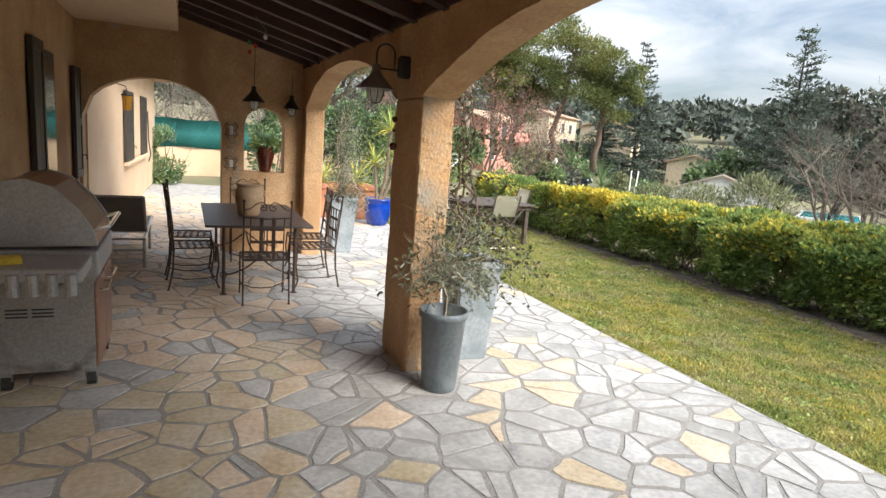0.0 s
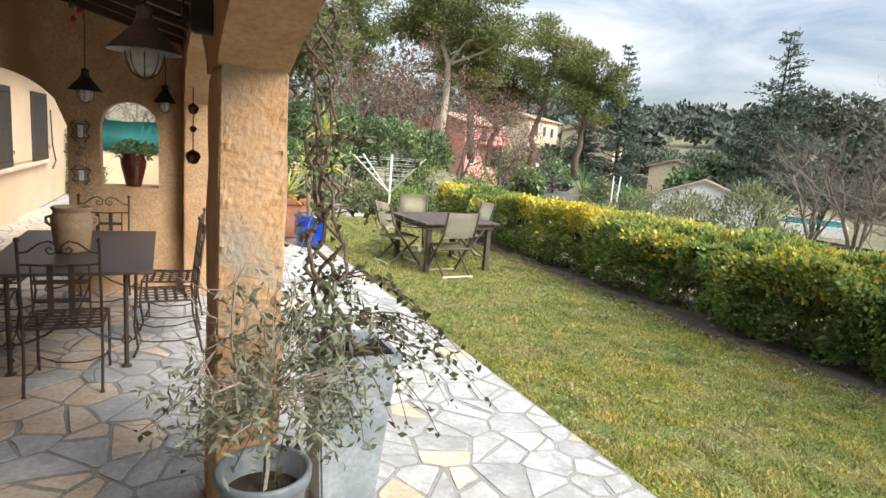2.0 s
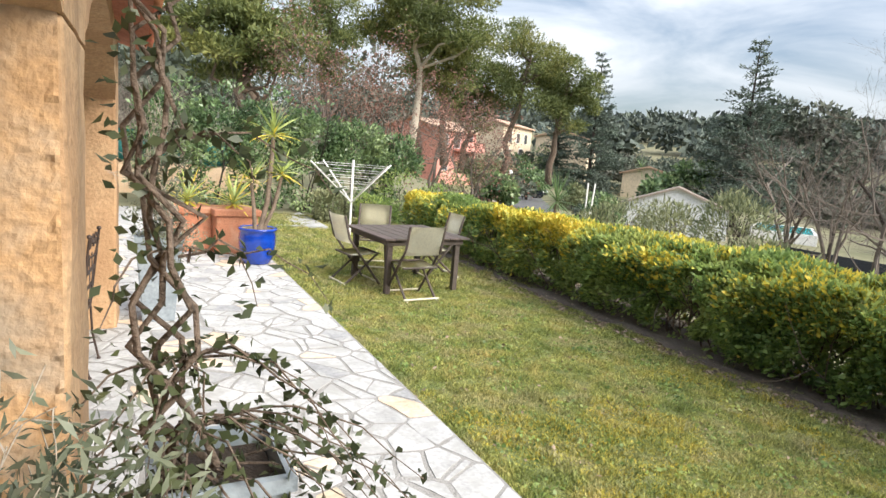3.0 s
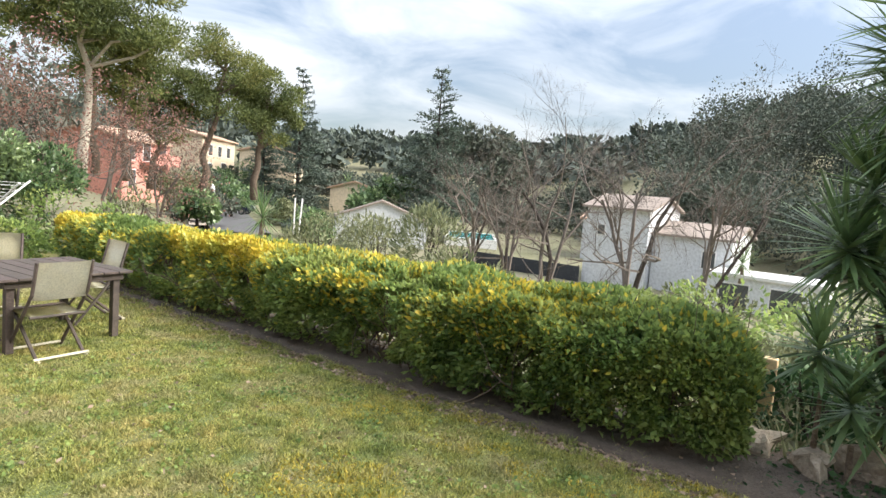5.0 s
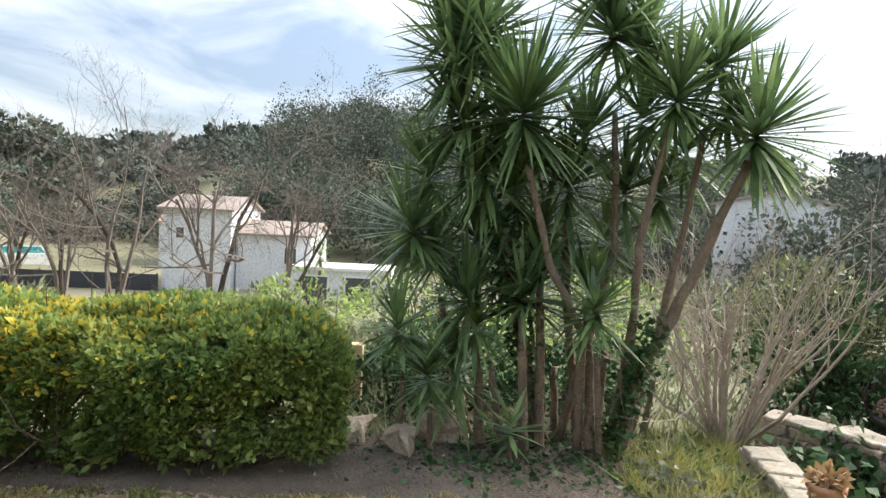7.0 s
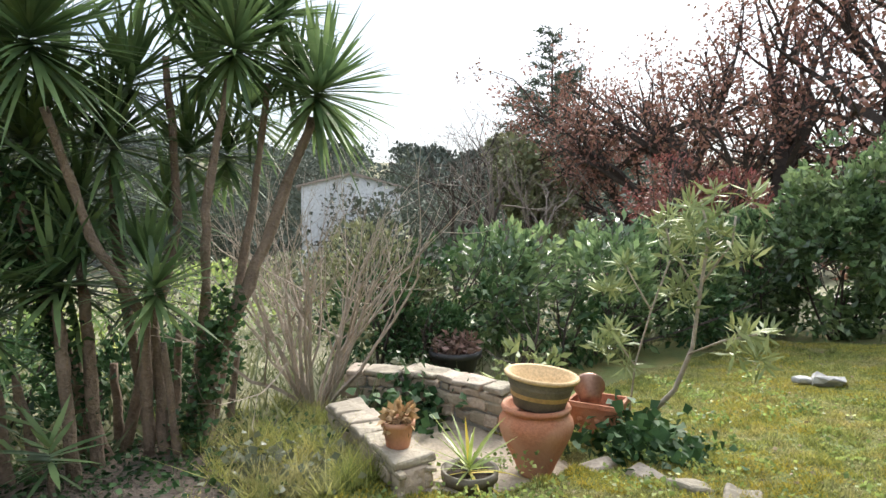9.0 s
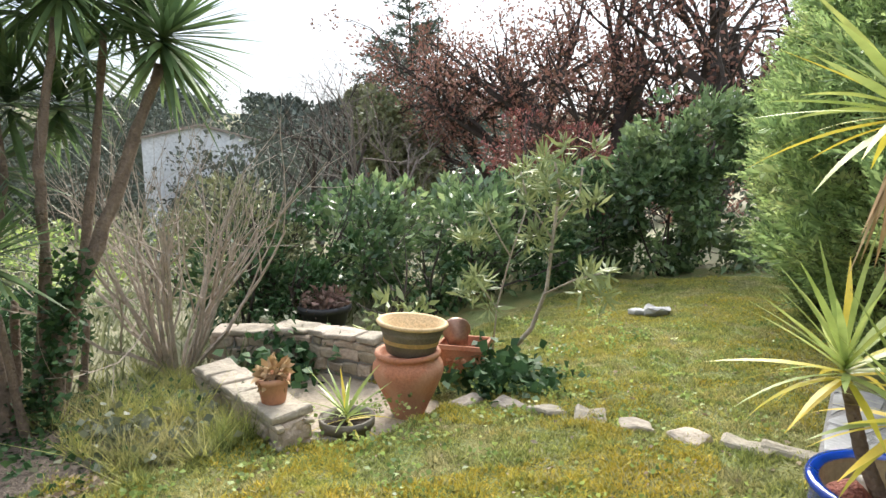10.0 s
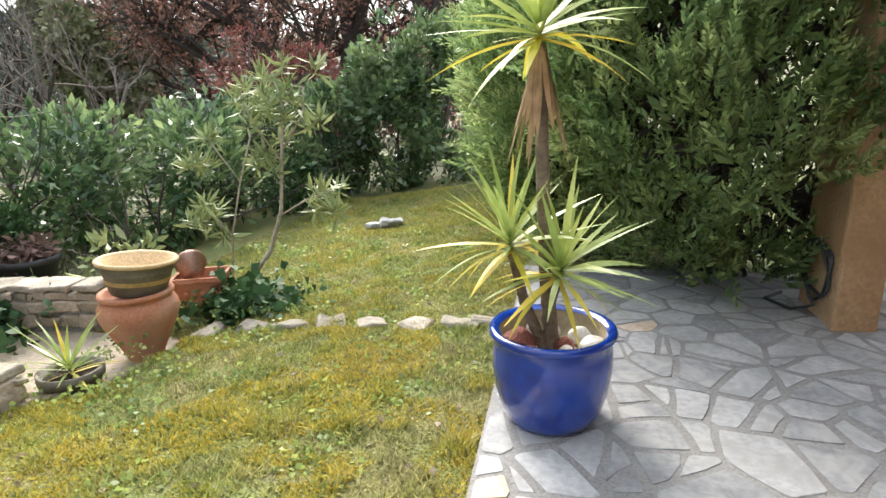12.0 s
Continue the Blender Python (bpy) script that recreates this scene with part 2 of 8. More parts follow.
LEAF_CYPRESS = mat("conifer_spray", [(0.17, 0.28, 0.11), (0.31, 0.43, 0.165), (0.47, 0.52, 0.22)], 2.6, 0.55, 0, 15, island=0.45, trans=0.5)
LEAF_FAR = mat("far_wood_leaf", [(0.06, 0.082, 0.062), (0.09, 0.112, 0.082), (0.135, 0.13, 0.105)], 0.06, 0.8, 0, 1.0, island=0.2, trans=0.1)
# far-hill leaves, with distance haze mixed into their colour
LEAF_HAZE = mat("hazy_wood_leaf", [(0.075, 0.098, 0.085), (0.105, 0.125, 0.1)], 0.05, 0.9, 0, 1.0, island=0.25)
LEAF_RUST = mat("rust_oak_leaf", [(0.2, 0.1, 0.075), (0.3, 0.17, 0.125)], 0.8, 0.75, 0, 10, island=0.4, trans=0.3)
LEAF_WITHERED = mat("withered_stem_leaf", [(0.2, 0.125, 0.1), (0.36, 0.25, 0.21)], 6, 0.8, 0, 20, island=0.4, trans=0.15)
LEAF_RED = mat("red_photinia_leaf", [(0.17, 0.06, 0.05), (0.27, 0.11, 0.085)], 2, 0.5, 0, 15, island=0.4, trans=0.3)
LEAF_OLEANDER = mat("oleander_leaf", [(0.22, 0.29, 0.12), (0.36, 0.4, 0.18)], 3, 0.5, 0, 15, island=0.3, trans=0.25)
LEAF_GREYGREEN = mat("grey_green_leaf", [(0.15, 0.18, 0.09), (0.26, 0.27, 0.14)], 1.0, 0.6, 0, 10, island=0.4, trans=0.25)
STEEL_GREY = mat("grey_steel_sheet", [(0.3, 0.3, 0.29), (0.38, 0.38, 0.365)], 3, 0.45, 0.1, 50, metal=0.4, stain=(0.10, 0.085, 0.06), stain_scale=3)
ALU_CAST = mat("cast_grey_metal", [(0.4, 0.405, 0.41), (0.48, 0.485, 0.49)], 4, 0.5, 0.1, 60, metal=0.3)
COPPER_DOOR = mat("bronzed_steel_door", [(0.32, 0.18, 0.125), (0.42, 0.26, 0.19)], 3, 0.35, 0.05, 40, metal=0.6)
CHROME = mat("polished_steel", [(0.62, 0.60, 0.57), (0.72, 0.70, 0.67)], 3, 0.15, 0, 30, metal=1.0)
RUBBER = mat("black_rubber", [(0.02, 0.02, 0.02), (0.04, 0.04, 0.04)], 5, 0.7, 0.1, 50)
YELLOW = mat("yellow_cardboard", [(0.75, 0.55, 0.04), (0.80, 0.62, 0.08)], 5, 0.6, 0, 40)
WHITE_PAINT = mat("white_paint", [(0.72, 0.71, 0.69), (0.82, 0.81, 0.79)], 2, 0.6, 0.1, 40)
SLING = mat("grey_mesh_sling", [(0.16, 0.145, 0.125), (0.22, 0.20, 0.175)], 4, 0.8, 0.2, 90)
LOUNGER_FRAME = mat("light_grey_aluminium", [(0.48, 0.47, 0.45), (0.58, 0.57, 0.55)], 4, 0.4, 0, 40, metal=0.5)
CANVAS = mat("cream_canvas", [(0.74, 0.69, 0.53), (0.82, 0.78, 0.63)], 3, 0.9, 0.2, 80, trans=0.2)
TEAK = mat("weathered_dark_wood", [(0.060, 0.045, 0.038), (0.11, 0.085, 0.07)], 8, 0.7, 0.4, 60, rand=0.15)
FALU = mat("teal_windbreak", [(0.03, 0.20, 0.20), (0.05, 0.29, 0.28)], 0.8, 0.7, 0.2, 30)
LAMP_METAL = mat("aged_grey_metal", [(0.2, 0.205, 0.21), (0.3, 0.305, 0.31)], 8, 0.5, 0.2, 70, metal=0.5)
LAMP_DARK = mat("dark_lamp_metal", [(0.025, 0.022, 0.020), (0.05, 0.045, 0.04)], 8, 0.5, 0.2, 70, metal=0.4)
AMBER = mat("amber_glass", [(0.50, 0.27, 0.04), (0.60, 0.35, 0.06)], 5, 0.3, 0, 30, trans=0.5)
BULB = mat("frosted_bulb", [(0.75, 0.74, 0.70), (0.82, 0.81, 0.78)], 5, 0.3, 0, 40, trans=0.3)
RUBBLE = mat("garden_wall_stone", [(0.30, 0.25, 0.19), (0.44, 0.37, 0.28)], 6, 0.9, 0.8, 35, rand=0.22, bdist=0.02)
COPING = mat("coping_stone", [(0.3, 0.26, 0.205), (0.45, 0.39, 0.31)], 5, 0.9, 0.7, 35, rand=0.15, bdist=0.015)
RED_ROCK = mat("red_lava_rock", [(0.17, 0.05, 0.035), (0.28, 0.10, 0.07)], 12, 0.95, 0.9, 60)
PEBBLE = mat("pale_pebble", [(0.55, 0.52, 0.47), (0.72, 0.70, 0.66)], 8, 0.5, 0.1, 60, rand=0.15)
POOL = mat("pool_water", [(0.04, 0.42, 0.46), (0.06, 0.52, 0.55)], 0.5, 0.12, 0.05, 4)
PINK = mat("pink_render", [(0.62, 0.27, 0.22), (0.70, 0.34, 0.27)], 0.3, 0.9, 0.1, 6)
YELLOW_WALL = mat("yellow_render", [(0.6, 0.5, 0.36), (0.68, 0.58, 0.43)], 0.3, 0.9, 0.1, 6)
WHITE_WALL = mat("white_render", [(0.62, 0.63, 0.65), (0.7, 0.71, 0.73)], 0.3, 0.9, 0.1, 6)
ROOF_GREY = mat("pale_roof", [(0.26, 0.21, 0.175), (0.34, 0.28, 0.24)], 0.5, 0.8, 0.2, 6)
ROOF_TILE = mat("far_roof_tile", [(0.40, 0.26, 0.18), (0.52, 0.36, 0.26)], 0.6, 0.85, 0.3, 6)
PANE = mat("dark_window_pane", [(0.06, 0.065, 0.07), (0.1, 0.105, 0.11)], 0.6, 0.1, 0, 5)
CAR_PAINT = mat("dark_blue_car_paint", [(0.010, 0.014, 0.03), (0.015, 0.02, 0.045)], 1, 0.15, 0, 10, coat=0.5)
SHADE_NET = mat("dark_fence_net", [(0.035, 0.038, 0.045), (0.055, 0.058, 0.065)], 0.6, 0.85, 0.1, 8)
HOSE = mat("hose_rubber", [(0.03, 0.032, 0.035), (0.05, 0.05, 0.055)], 4, 0.5, 0, 40)
PLASTIC_RED = mat("red_plastic", [(0.45, 0.02, 0.02), (0.5, 0.03, 0.03)], 4, 0.35, 0, 40)
PLASTIC_GREEN = mat("green_plastic", [(0.02, 0.25, 0.10), (0.03, 0.3, 0.12)], 4, 0.35, 0, 40)
BLACK_PLASTIC = mat("black_plastic", [(0.018, 0.018, 0.02), (0.03, 0.03, 0.034)], 4, 0.45, 0.1, 40)

# ---- builders ----
def put(ob, material, parent=None, label=""):
    ob.data.materials.append(material)
    if parent:
        ob.parent = parent
    if label:
        ob["label"] = label
    return ob


def part(name, bm, material, parent=None, label="", smooth=False):
    me = bpy.data.meshes.new(name)
    bmesh.ops.recalc_face_normals(bm, faces=bm.faces)
    if smooth:
        for f in bm.faces:
            f.smooth = True
    bm.to_mesh(me)
    bm.free()
    return put(new(name, me), material, parent, label)


def thing(name, m, label, category, group="", kind=""):
    e = new(name)
    e.empty_display_size = 0.1
    e.matrix_basis = m
    return tagged(e, label, category, group, kind)


def array_mesh(name, verts, faces, smooth=False):
    """A mesh from arrays: verts (n, 3), faces (m, k)."""
    me = bpy.data.meshes.new(name)
    verts, faces = np.asarray(verts, np.float32), np.asarray(faces, np.int32)
    k = faces.shape[1]
    me.vertices.add(len(verts)), me.loops.add(faces.size), me.polygons.add(len(faces))
    me.vertices.foreach_set("co", verts.ravel())
    me.loops.foreach_set("vertex_index", faces.ravel())
    me.polygons.foreach_set("loop_start", np.arange(0, faces.size, k, dtype=np.int32))
    me.polygons.foreach_set("loop_total", np.full(len(faces), k, np.int32))
    if smooth:
        me.polygons.foreach_set("use_smooth", np.ones(len(faces), bool))
    me.update(calc_edges=True)
    return me


def box(bm, a, b, bev=0.0, m=None):
    """A box between two corners, its edges bevelled."""
    a, b = Vector(a), Vector(b)
    r = bmesh.ops.create_cube(bm, size=1.0)
    for v in r["verts"]:
        v.co = Vector([a[i] + (v.co[i] + 0.5) * (b[i] - a[i]) for i in range(3)])
    if bev:
        edges = list({e for v in r["verts"] for e in v.link_edges})
        r2 = bmesh.ops.bevel(bm, geom=edges, offset=bev, segments=2, affect="EDGES", profile=0.5)
        verts = list({v for f in r2["faces"] for v in f.verts} | {v for v in r["verts"] if v.is_valid})
    else:
        verts = r["verts"]
    if m is not None:
        bmesh.ops.transform(bm, matrix=m, verts=verts)
    return verts


def tube(bm, pts, r, n=6, closed=False):
    """A round bar along points; r is one radius or one for each point."""
    pts = [Vector(p) for p in pts]
    rs = r if isinstance(r, (list, tuple)) else [r] * len(pts)
    rings, up = [], None
    for i, p in enumerate(pts):
        a, b = pts[max(i - 1, 0)], pts[min(i + 1, len(pts) - 1)]
        if closed:
            a, b = pts[i - 1], pts[(i + 1) % len(pts)]
        d = (b - a).normalized()
        if up is None:
            up = d.orthogonal().normalized()
        side = d.cross(up)
        side = side.normalized() if side.length > 1e-6 else d.orthogonal().normalized()
        up = side.cross(d).normalized()
        rings.append([bm.verts.new(p + (side * math.cos(k * math.tau / n) + up * math.sin(k * math.tau / n)) * rs[i]) for k in range(n)])
    for a, b in zip(rings, rings[1:] + (rings[:1] if closed else [])):
        for k in range(n):
            bm.faces.new((a[k], a[(k + 1) % n], b[(k + 1) % n], b[k]))
    if not closed:
        bm.faces.new(rings[0][::-1]), bm.faces.new(rings[-1])


def lathe(bm, prof, n=28, at=(0, 0, 0), m=None):
    """A turned body from (radius, height) pairs, closed where the radius is 0."""
    rings = []
    for r, z in prof:
        if r < 1e-5:
            rings.append([bm.verts.new((at[0], at[1], at[2] + z))])
        else:
            rings.append([bm.verts.new((at[0] + r * math.cos(k * math.tau / n), at[1] + r * math.sin(k * math.tau / n), at[2] + z)) for k in range(n)])
    for a, b in zip(rings, rings[1:]):
        for k in range(n):
            j = (k + 1) % n
            if len(a) == 1 and len(b) > 1:
                bm.faces.new((a[0], b[j], b[k]))
            elif len(b) == 1 and len(a) > 1:
                bm.faces.new((a[k], a[j], b[0]))
            elif len(a) > 1:
                bm.faces.new((a[k], a[j], b[j], b[k]))
    if m is not None:
        bmesh.ops.transform(bm, matrix=m, verts=[v for r in rings for v in r])


def prism(bm, outline, axis, lo, hi):
    """A flat outline of (a, b) pairs pushed along an axis from lo to hi."""
    def at(a, b, c):
        return {"x": (c, a, b), "y": (a, c, b), "z": (a, b, c)}[axis]
    f = [bm.verts.new(at(a, b, lo)) for a, b in outline]
    g = [bm.verts.new(at(a, b, hi)) for a, b in outline]
    bm.faces.new(f), bm.faces.new(g[::-1])
    for i in range(len(f)):
        j = (i + 1) % len(f)
        bm.faces.new((f[i], g[i], g[j], f[j]))


def arc(c, r, a0, a1, n=10, plane="xz", y=0.0):
    out = []
    for i in range(n + 1):
        t = radians(a0 + (a1 - a0) * i / n)
        u, v = c[0] + r * math.cos(t), c[1] + r * math.sin(t)
        out.append({"xz": (u, y, v), "yz": (y, u, v), "xy": (u, v, y)}[plane])
    return out


def unit(v):
    return v / np.maximum(np.linalg.norm(v, axis=-1, keepdims=True), 1e-9)


def leaves(P, D, L, W, rng, lift=0.15):
    """Leaf quads at points P along directions D: verts and faces."""
    n = len(P)
    D = unit(D)
    side = unit(np.cross(D, rng.normal(size=(n, 3))))
    up = np.cross(side, D)
    L, W = np.broadcast_to(L, n)[:, None], np.broadcast_to(W, n)[:, None]
    mid = P + D * L * 0.5 + up * L * lift
    v = np.stack([P, mid + side * W * 0.5, P + D * L, mid - side * W * 0.5], 1).reshape(-1, 3)
    return v, np.arange(4 * n).reshape(-1, 4)


def leaf_part(name, P, D, L, W, rng, material, parent=None, label="", lift=0.15):
    v, f = leaves(P, D, L, W, rng, lift)
    ob = put(new(name, array_mesh(name, v, f)), material, parent, label)
    return ob


def branchy(rng, base, direction, length, radius, depth, spread=0.6, segs=4, kids=3, bend=0.25, up=0.1, shrink=0.62, tips=None, lo=0.35):
    """Limb paths of a tree: a list of (points, radii)."""
    out = []
    p, d = np.array(base, float), np.array(direction, float) / np.linalg.norm(direction)
    pts, rad = [p.copy()], [radius]
    for i in range(segs):
        d = d + rng.normal(size=3) * bend * 0.5 + np.array([0, 0, up])
        d /= np.linalg.norm(d)
        p = p + d * length / segs
        pts.append(p.copy())
        rad.append(radius * (1 - 0.55 * (i + 1) / segs))
    out.append((pts, rad))
    if depth > 0:
        for k in range(kids):
            t = lo + (1 - lo) * (k + rng.uniform(0.2, 0.9)) / kids
            i = min(int(t * segs), segs - 1)
            q = pts[i] + (pts[i + 1] - pts[i]) * (t * segs - i)
            dd = unit(d + rng.normal(size=3) * spread)
            out += branchy(rng, q, dd, length * shrink * rng.uniform(0.75, 1.15), max(rad[i] * 0.6, 0.002), depth - 1, spread, max(2, segs - 1), kids, bend, up, shrink, tips, lo)
    elif tips is not None:
        tips += [pts[-1], pts[len(pts) // 2]]
    return out


def limbs(bm, paths, n=5):
    for pts, rad in paths:
        tube(bm, pts, [max(r, 0.0015) for r in rad], n if rad[0] > 0.03 else 3)


def shell(rng, n, c, r, depth=0.35):
    """Points in the outer part of an ellipsoid, and the way out of it."""
    d = unit(rng.normal(size=(n, 3)))
    k = 1 - depth * rng.random((n, 1)) ** 1.5
    return np.array(c) + d * k * np.array(r), d

# ---- ground ----
EDGE_X = 3.08       # lawn side of the paved terrace
TER_Y0, TER_Y1 = -2.25, 14.5


def smooth(t):
    t = min(max(t, 0.0), 1.0)
    return t * t * (3 - 2 * t)


def ground_z(x, y):
    z = -0.06 - 0.02 * min(max(x - 3.0, 0), 4)
    z -= 0.22 * smooth((x - 4.0) / 2.5) * smooth((1.5 - y) / 3.0)
    z -= 0.26 * smooth((x - 5.36) / 0.12) * smooth((6.95 - x) / 0.12) * smooth((y + 1.15) / 0.12) * smooth((0.06 - y) / 0.12)
    r = math.hypot(x - 2, y)
    z += 15 * smooth((r - 75) / 60) * math.exp(-((math.degrees(math.atan2(x - 2, y)) - 82) / 13) ** 2)
    if x > 7:
        z -= 3.9 * smooth((x - 7) / 30) * smooth((75 - y) / 40)
    if y > 17:
        z += 3.0 * smooth((y - 17) / 40) * smooth((34 - x) / 25)
    if y < -9:
        z -= 1.6 * smooth((-9 - y) / 20)
    z += 17 * smooth((r - 95) / 180) * (1 + 0.8 * smooth((70 - y) / 60))
    return z + 0.02 * noise.noise((x * 0.9, y * 0.9, 0)) + (0.25 * noise.noise((x * 0.1, y * 0.1, 3)) if r > 14 else 0)


def make_ground():
    xs = sorted(set([round(v, 3) for v in np.concatenate([np.linspace(-400, -30, 16), np.linspace(-30, 2, 22), np.linspace(2.2, 10, 80), np.linspace(10.5, 60, 40), np.linspace(65, 500, 40)])]))
    ys = sorted(set([round(v, 3) for v in np.concatenate([np.linspace(-400, -30, 22), np.linspace(-28, -10, 14), np.linspace(-9.8, 14, 150), np.linspace(15, 60, 34), np.linspace(66, 500, 34)])]))
    v = [(x, y, ground_z(x, y) if not (x < EDGE_X - 0.1 and -2.1 < y < 17) else -0.12) for y in ys for x in xs]
    w = len(xs)
    f = [(j * w + i, j * w + i + 1, (j + 1) * w + i + 1, (j + 1) * w + i) for j in range(len(ys) - 1) for i in range(w - 1)]
    ob = put(new("ground", array_mesh("ground", v, f, True)), WOODLAND)
    ob.data.materials.append(GRASS_SOIL)
    for p in ob.data.polygons:
        c = p.center
        if c.x < 7.6 and -8.2 < c.y < 17:
            p.material_index = 1
    return tagged(ob, "ground falling from mossy lawn to a wooded valley", "ground", kind="structure")


GROUND = make_ground()

# ---- terrace: slabs are laid last in the file ----
bm = bmesh.new()
prism(bm, [(-1.7, TER_Y0), (EDGE_X, TER_Y0), (EDGE_X, TER_Y1), (-1.7, TER_Y1)], "z", -0.25, -0.004)
TERRACE = tagged(part("terrace_floor", bm, MORTAR), "flagstone terrace bedded in grey mortar", "floor", kind="structure")

# ---- arcade wall with arches ----
AX0, AX1 = 0.925, 1.175           # its faces
SPRING, CROWN, WALL_TOP = 1.93, 2.34, 2.56
PIERS = [(-1.66, -1.10), (3.70, 4.25), (7.87, 8.42)]


def arch_line(y0, y1, n=18):
    """Points of a wide arch from y1 down to y0: quick at the springing, almost level over the middle."""
    h = min((y1 - y0) / 2, 2.3)
    rise = lambda u: SPRING + (CROWN - SPRING) * (1 - (1 - u) ** 2.5)
    far = [(y1 - h * (i / n) ** 1.3, rise((i / n) ** 1.3)) for i in range(n + 1)]
    near = [(y0 + h * (i / n) ** 1.3, rise((i / n) ** 1.3)) for i in range(n + 1)]
    line = far + near[::-1]
    return line if abs(far[-1][0] - near[-1][0]) > 0.01 else far + near[-2::-1]


def rough_up(bm, amount, scale=4.0, cut=0.14):
    """Cut into small faces and pushed about a little, as hand-laid plaster is."""
    for _ in range(4):
        long = [e for e in bm.edges if e.calc_length() > cut]
        if not long:
            break
        bmesh.ops.subdivide_edges(bm, edges=long, cuts=1, use_grid_fill=True)
    bmesh.ops.triangulate(bm, faces=[f for f in bm.faces if len(f.verts) > 4])
    for v in bm.verts:
        k = noise.noise_vector(v.co * scale)
        v.co += k * amount
    return bm


def make_arcade():
    top = tagged(new("wall_arcade"), "ochre rendered arcade wall with wide arches and rough worn plaster", "wall", kind="structure")
    for y0, y1 in PIERS:
        bm = bmesh.new()
        box(bm, (AX0, y0, -0.02), (AX1, y1, WALL_TOP if y0 == PIERS[-1][0] else SPRING), 0.02)
        rough_up(bm, 0.012, 5, 0.16)
        part("pier", bm, STUCCO, top)
    for (a0, a1), (b0, b1) in zip(PIERS, PIERS[1:]):
        bm = bmesh.new()
        line = arch_line(a1, b0)
        # the wall over the arch, strip by strip
        for (y, z), (y2, z2) in zip(line, line[1:]):
            vs = [bm.verts.new(c) for c in ((AX0, y, z), (AX0, y2, z2), (AX0, y2, WALL_TOP), (AX0, y, WALL_TOP), (AX1, y, z), (AX1, y2, z2), (AX1, y2, WALL_TOP), (AX1, y, WALL_TOP))]
            bm.faces.new(vs[0:4]), bm.faces.new(vs[4:8][::-1]), bm.faces.new((vs[0], vs[4], vs[5], vs[1])), bm.faces.new((vs[2], vs[6], vs[7], vs[3]))
        bmesh.ops.remove_doubles(bm, verts=bm.verts, dist=1e-4)
        rough_up(bm, 0.014, 4, 0.16)
        part("arch", bm, STUCCO, top)
    for y0, y1 in PIERS[:-1]:
        bm = bmesh.new()
        box(bm, (AX0, y0, SPRING), (AX1, y1, WALL_TOP))
        rough_up(bm, 0.010, 5, 0.2)
        part("pier_head", bm, STUCCO, top)
    # coarse roughcast left on the reveal of the middle pier
    bm = bmesh.new()
    cols, rows = 26, 130
    grid = []
    for j in range(rows + 1):
        z = 0.01 + (SPRING + 0.02) * j / rows
        line = []
        for i in range(cols + 1):
            u = i / cols
            x = AX0 + 0.012 + (AX1 - AX0 - 0.024) * u
            p = Vector((x, 0, z))
            d = noise.fractal(p * 16, 0.8, 2.1, 4)
            edge = math.exp(-((u - 0.1) / 0.1) ** 2) + math.exp(-((u - 0.95) / 0.1) ** 2) + 0.55 * math.exp(-((u - 0.5) / 0.12) ** 2) * (z < 1.1)
            depth = 0.008 + 0.020 * max(0, d - 0.15) * (0.2 + edge) + 0.003 * noise.noise(p * 60)
            line.append(bm.verts.new((x, PIERS[1][0] - depth + 0.004, z)))
        grid.append(line)
    for a, b in zip(grid, grid[1:]):
        for i in range(cols):
            bm.faces.new((a[i], a[i + 1], b[i + 1], b[i]))
    part("roughcast", bm, STUCCO_ROUGH, top, "rough grey and ochre plaster breaking away")
    return top


ARCADE = make_arcade()


# ---- back wall with an arch and a niche ----
def wall_with_holes(name, axis_y, y0, y1, x0, x1, z_top, holes, material, label):
    """A wall across x with arched holes (xa, xb, sill, spring, crown), made of strips."""
    bm = bmesh.new()
    cuts = {x0, x1}
    for xa, xb, *_ in holes:
        cuts |= {xa + (xb - xa) * i / 16 for i in range(17)}
    cuts = sorted(cuts)
    def top_of(h, x):
        xa, xb, sill, spring, crown = h
        u = (x - xa) / (xb - xa) * 2 - 1
        return spring + (crown - spring) * max(0.0, 1 - u * u) ** 0.5
    def column(x, x2, z, zz, z2, zz2):
        vs = [bm.verts.new(c) for c in ((x, y0, z), (x2, y0, z2), (x2, y0, zz2), (x, y0, zz), (x, y1, z), (x2, y1, z2), (x2, y1, zz2), (x, y1, zz))]
        for f in ((0, 1, 2, 3), (7, 6, 5, 4), (0, 4, 5, 1), (3, 2, 6, 7), (0, 3, 7, 4), (1, 5, 6, 2)):
            bm.faces.new([vs[i] for i in f])
    for x, x2 in zip(cuts, cuts[1:]):
        hole = next((h for h in holes if h[0] - 1e-6 <= x and x2 <= h[1] + 1e-6), None)
        if hole is None:
            column(x, x2, -0.02, z_top(x), -0.02, z_top(x2))
        else:
            if hole[2] > 0:
                column(x, x2, -0.02, hole[2], -0.02, hole[2])
            column(x, x2, top_of(hole, x), z_top(x), top_of(hole, x2), z_top(x2))
    bmesh.ops.remove_doubles(bm, verts=bm.verts, dist=1e-4)
    return tagged(part(name, bm, material), label, "wall", kind="structure")


def roof_under(x):
    """Height of the rafters' underside above x."""
    return 2.43 + (0.9 - x) * 0.262


wall_with_holes("wall_back", "y", 8.10, 8.40, -1.66, AX0 - 0.003, lambda x: roof_under(x) + 0.1,
                [(-1.62, -0.08, 0.0, 1.62, 2.13), (0.19, 0.70, 1.06, 1.66, 1.89)], STUCCO,
                "ochre rendered end wall with an arched passage and a small niche window")

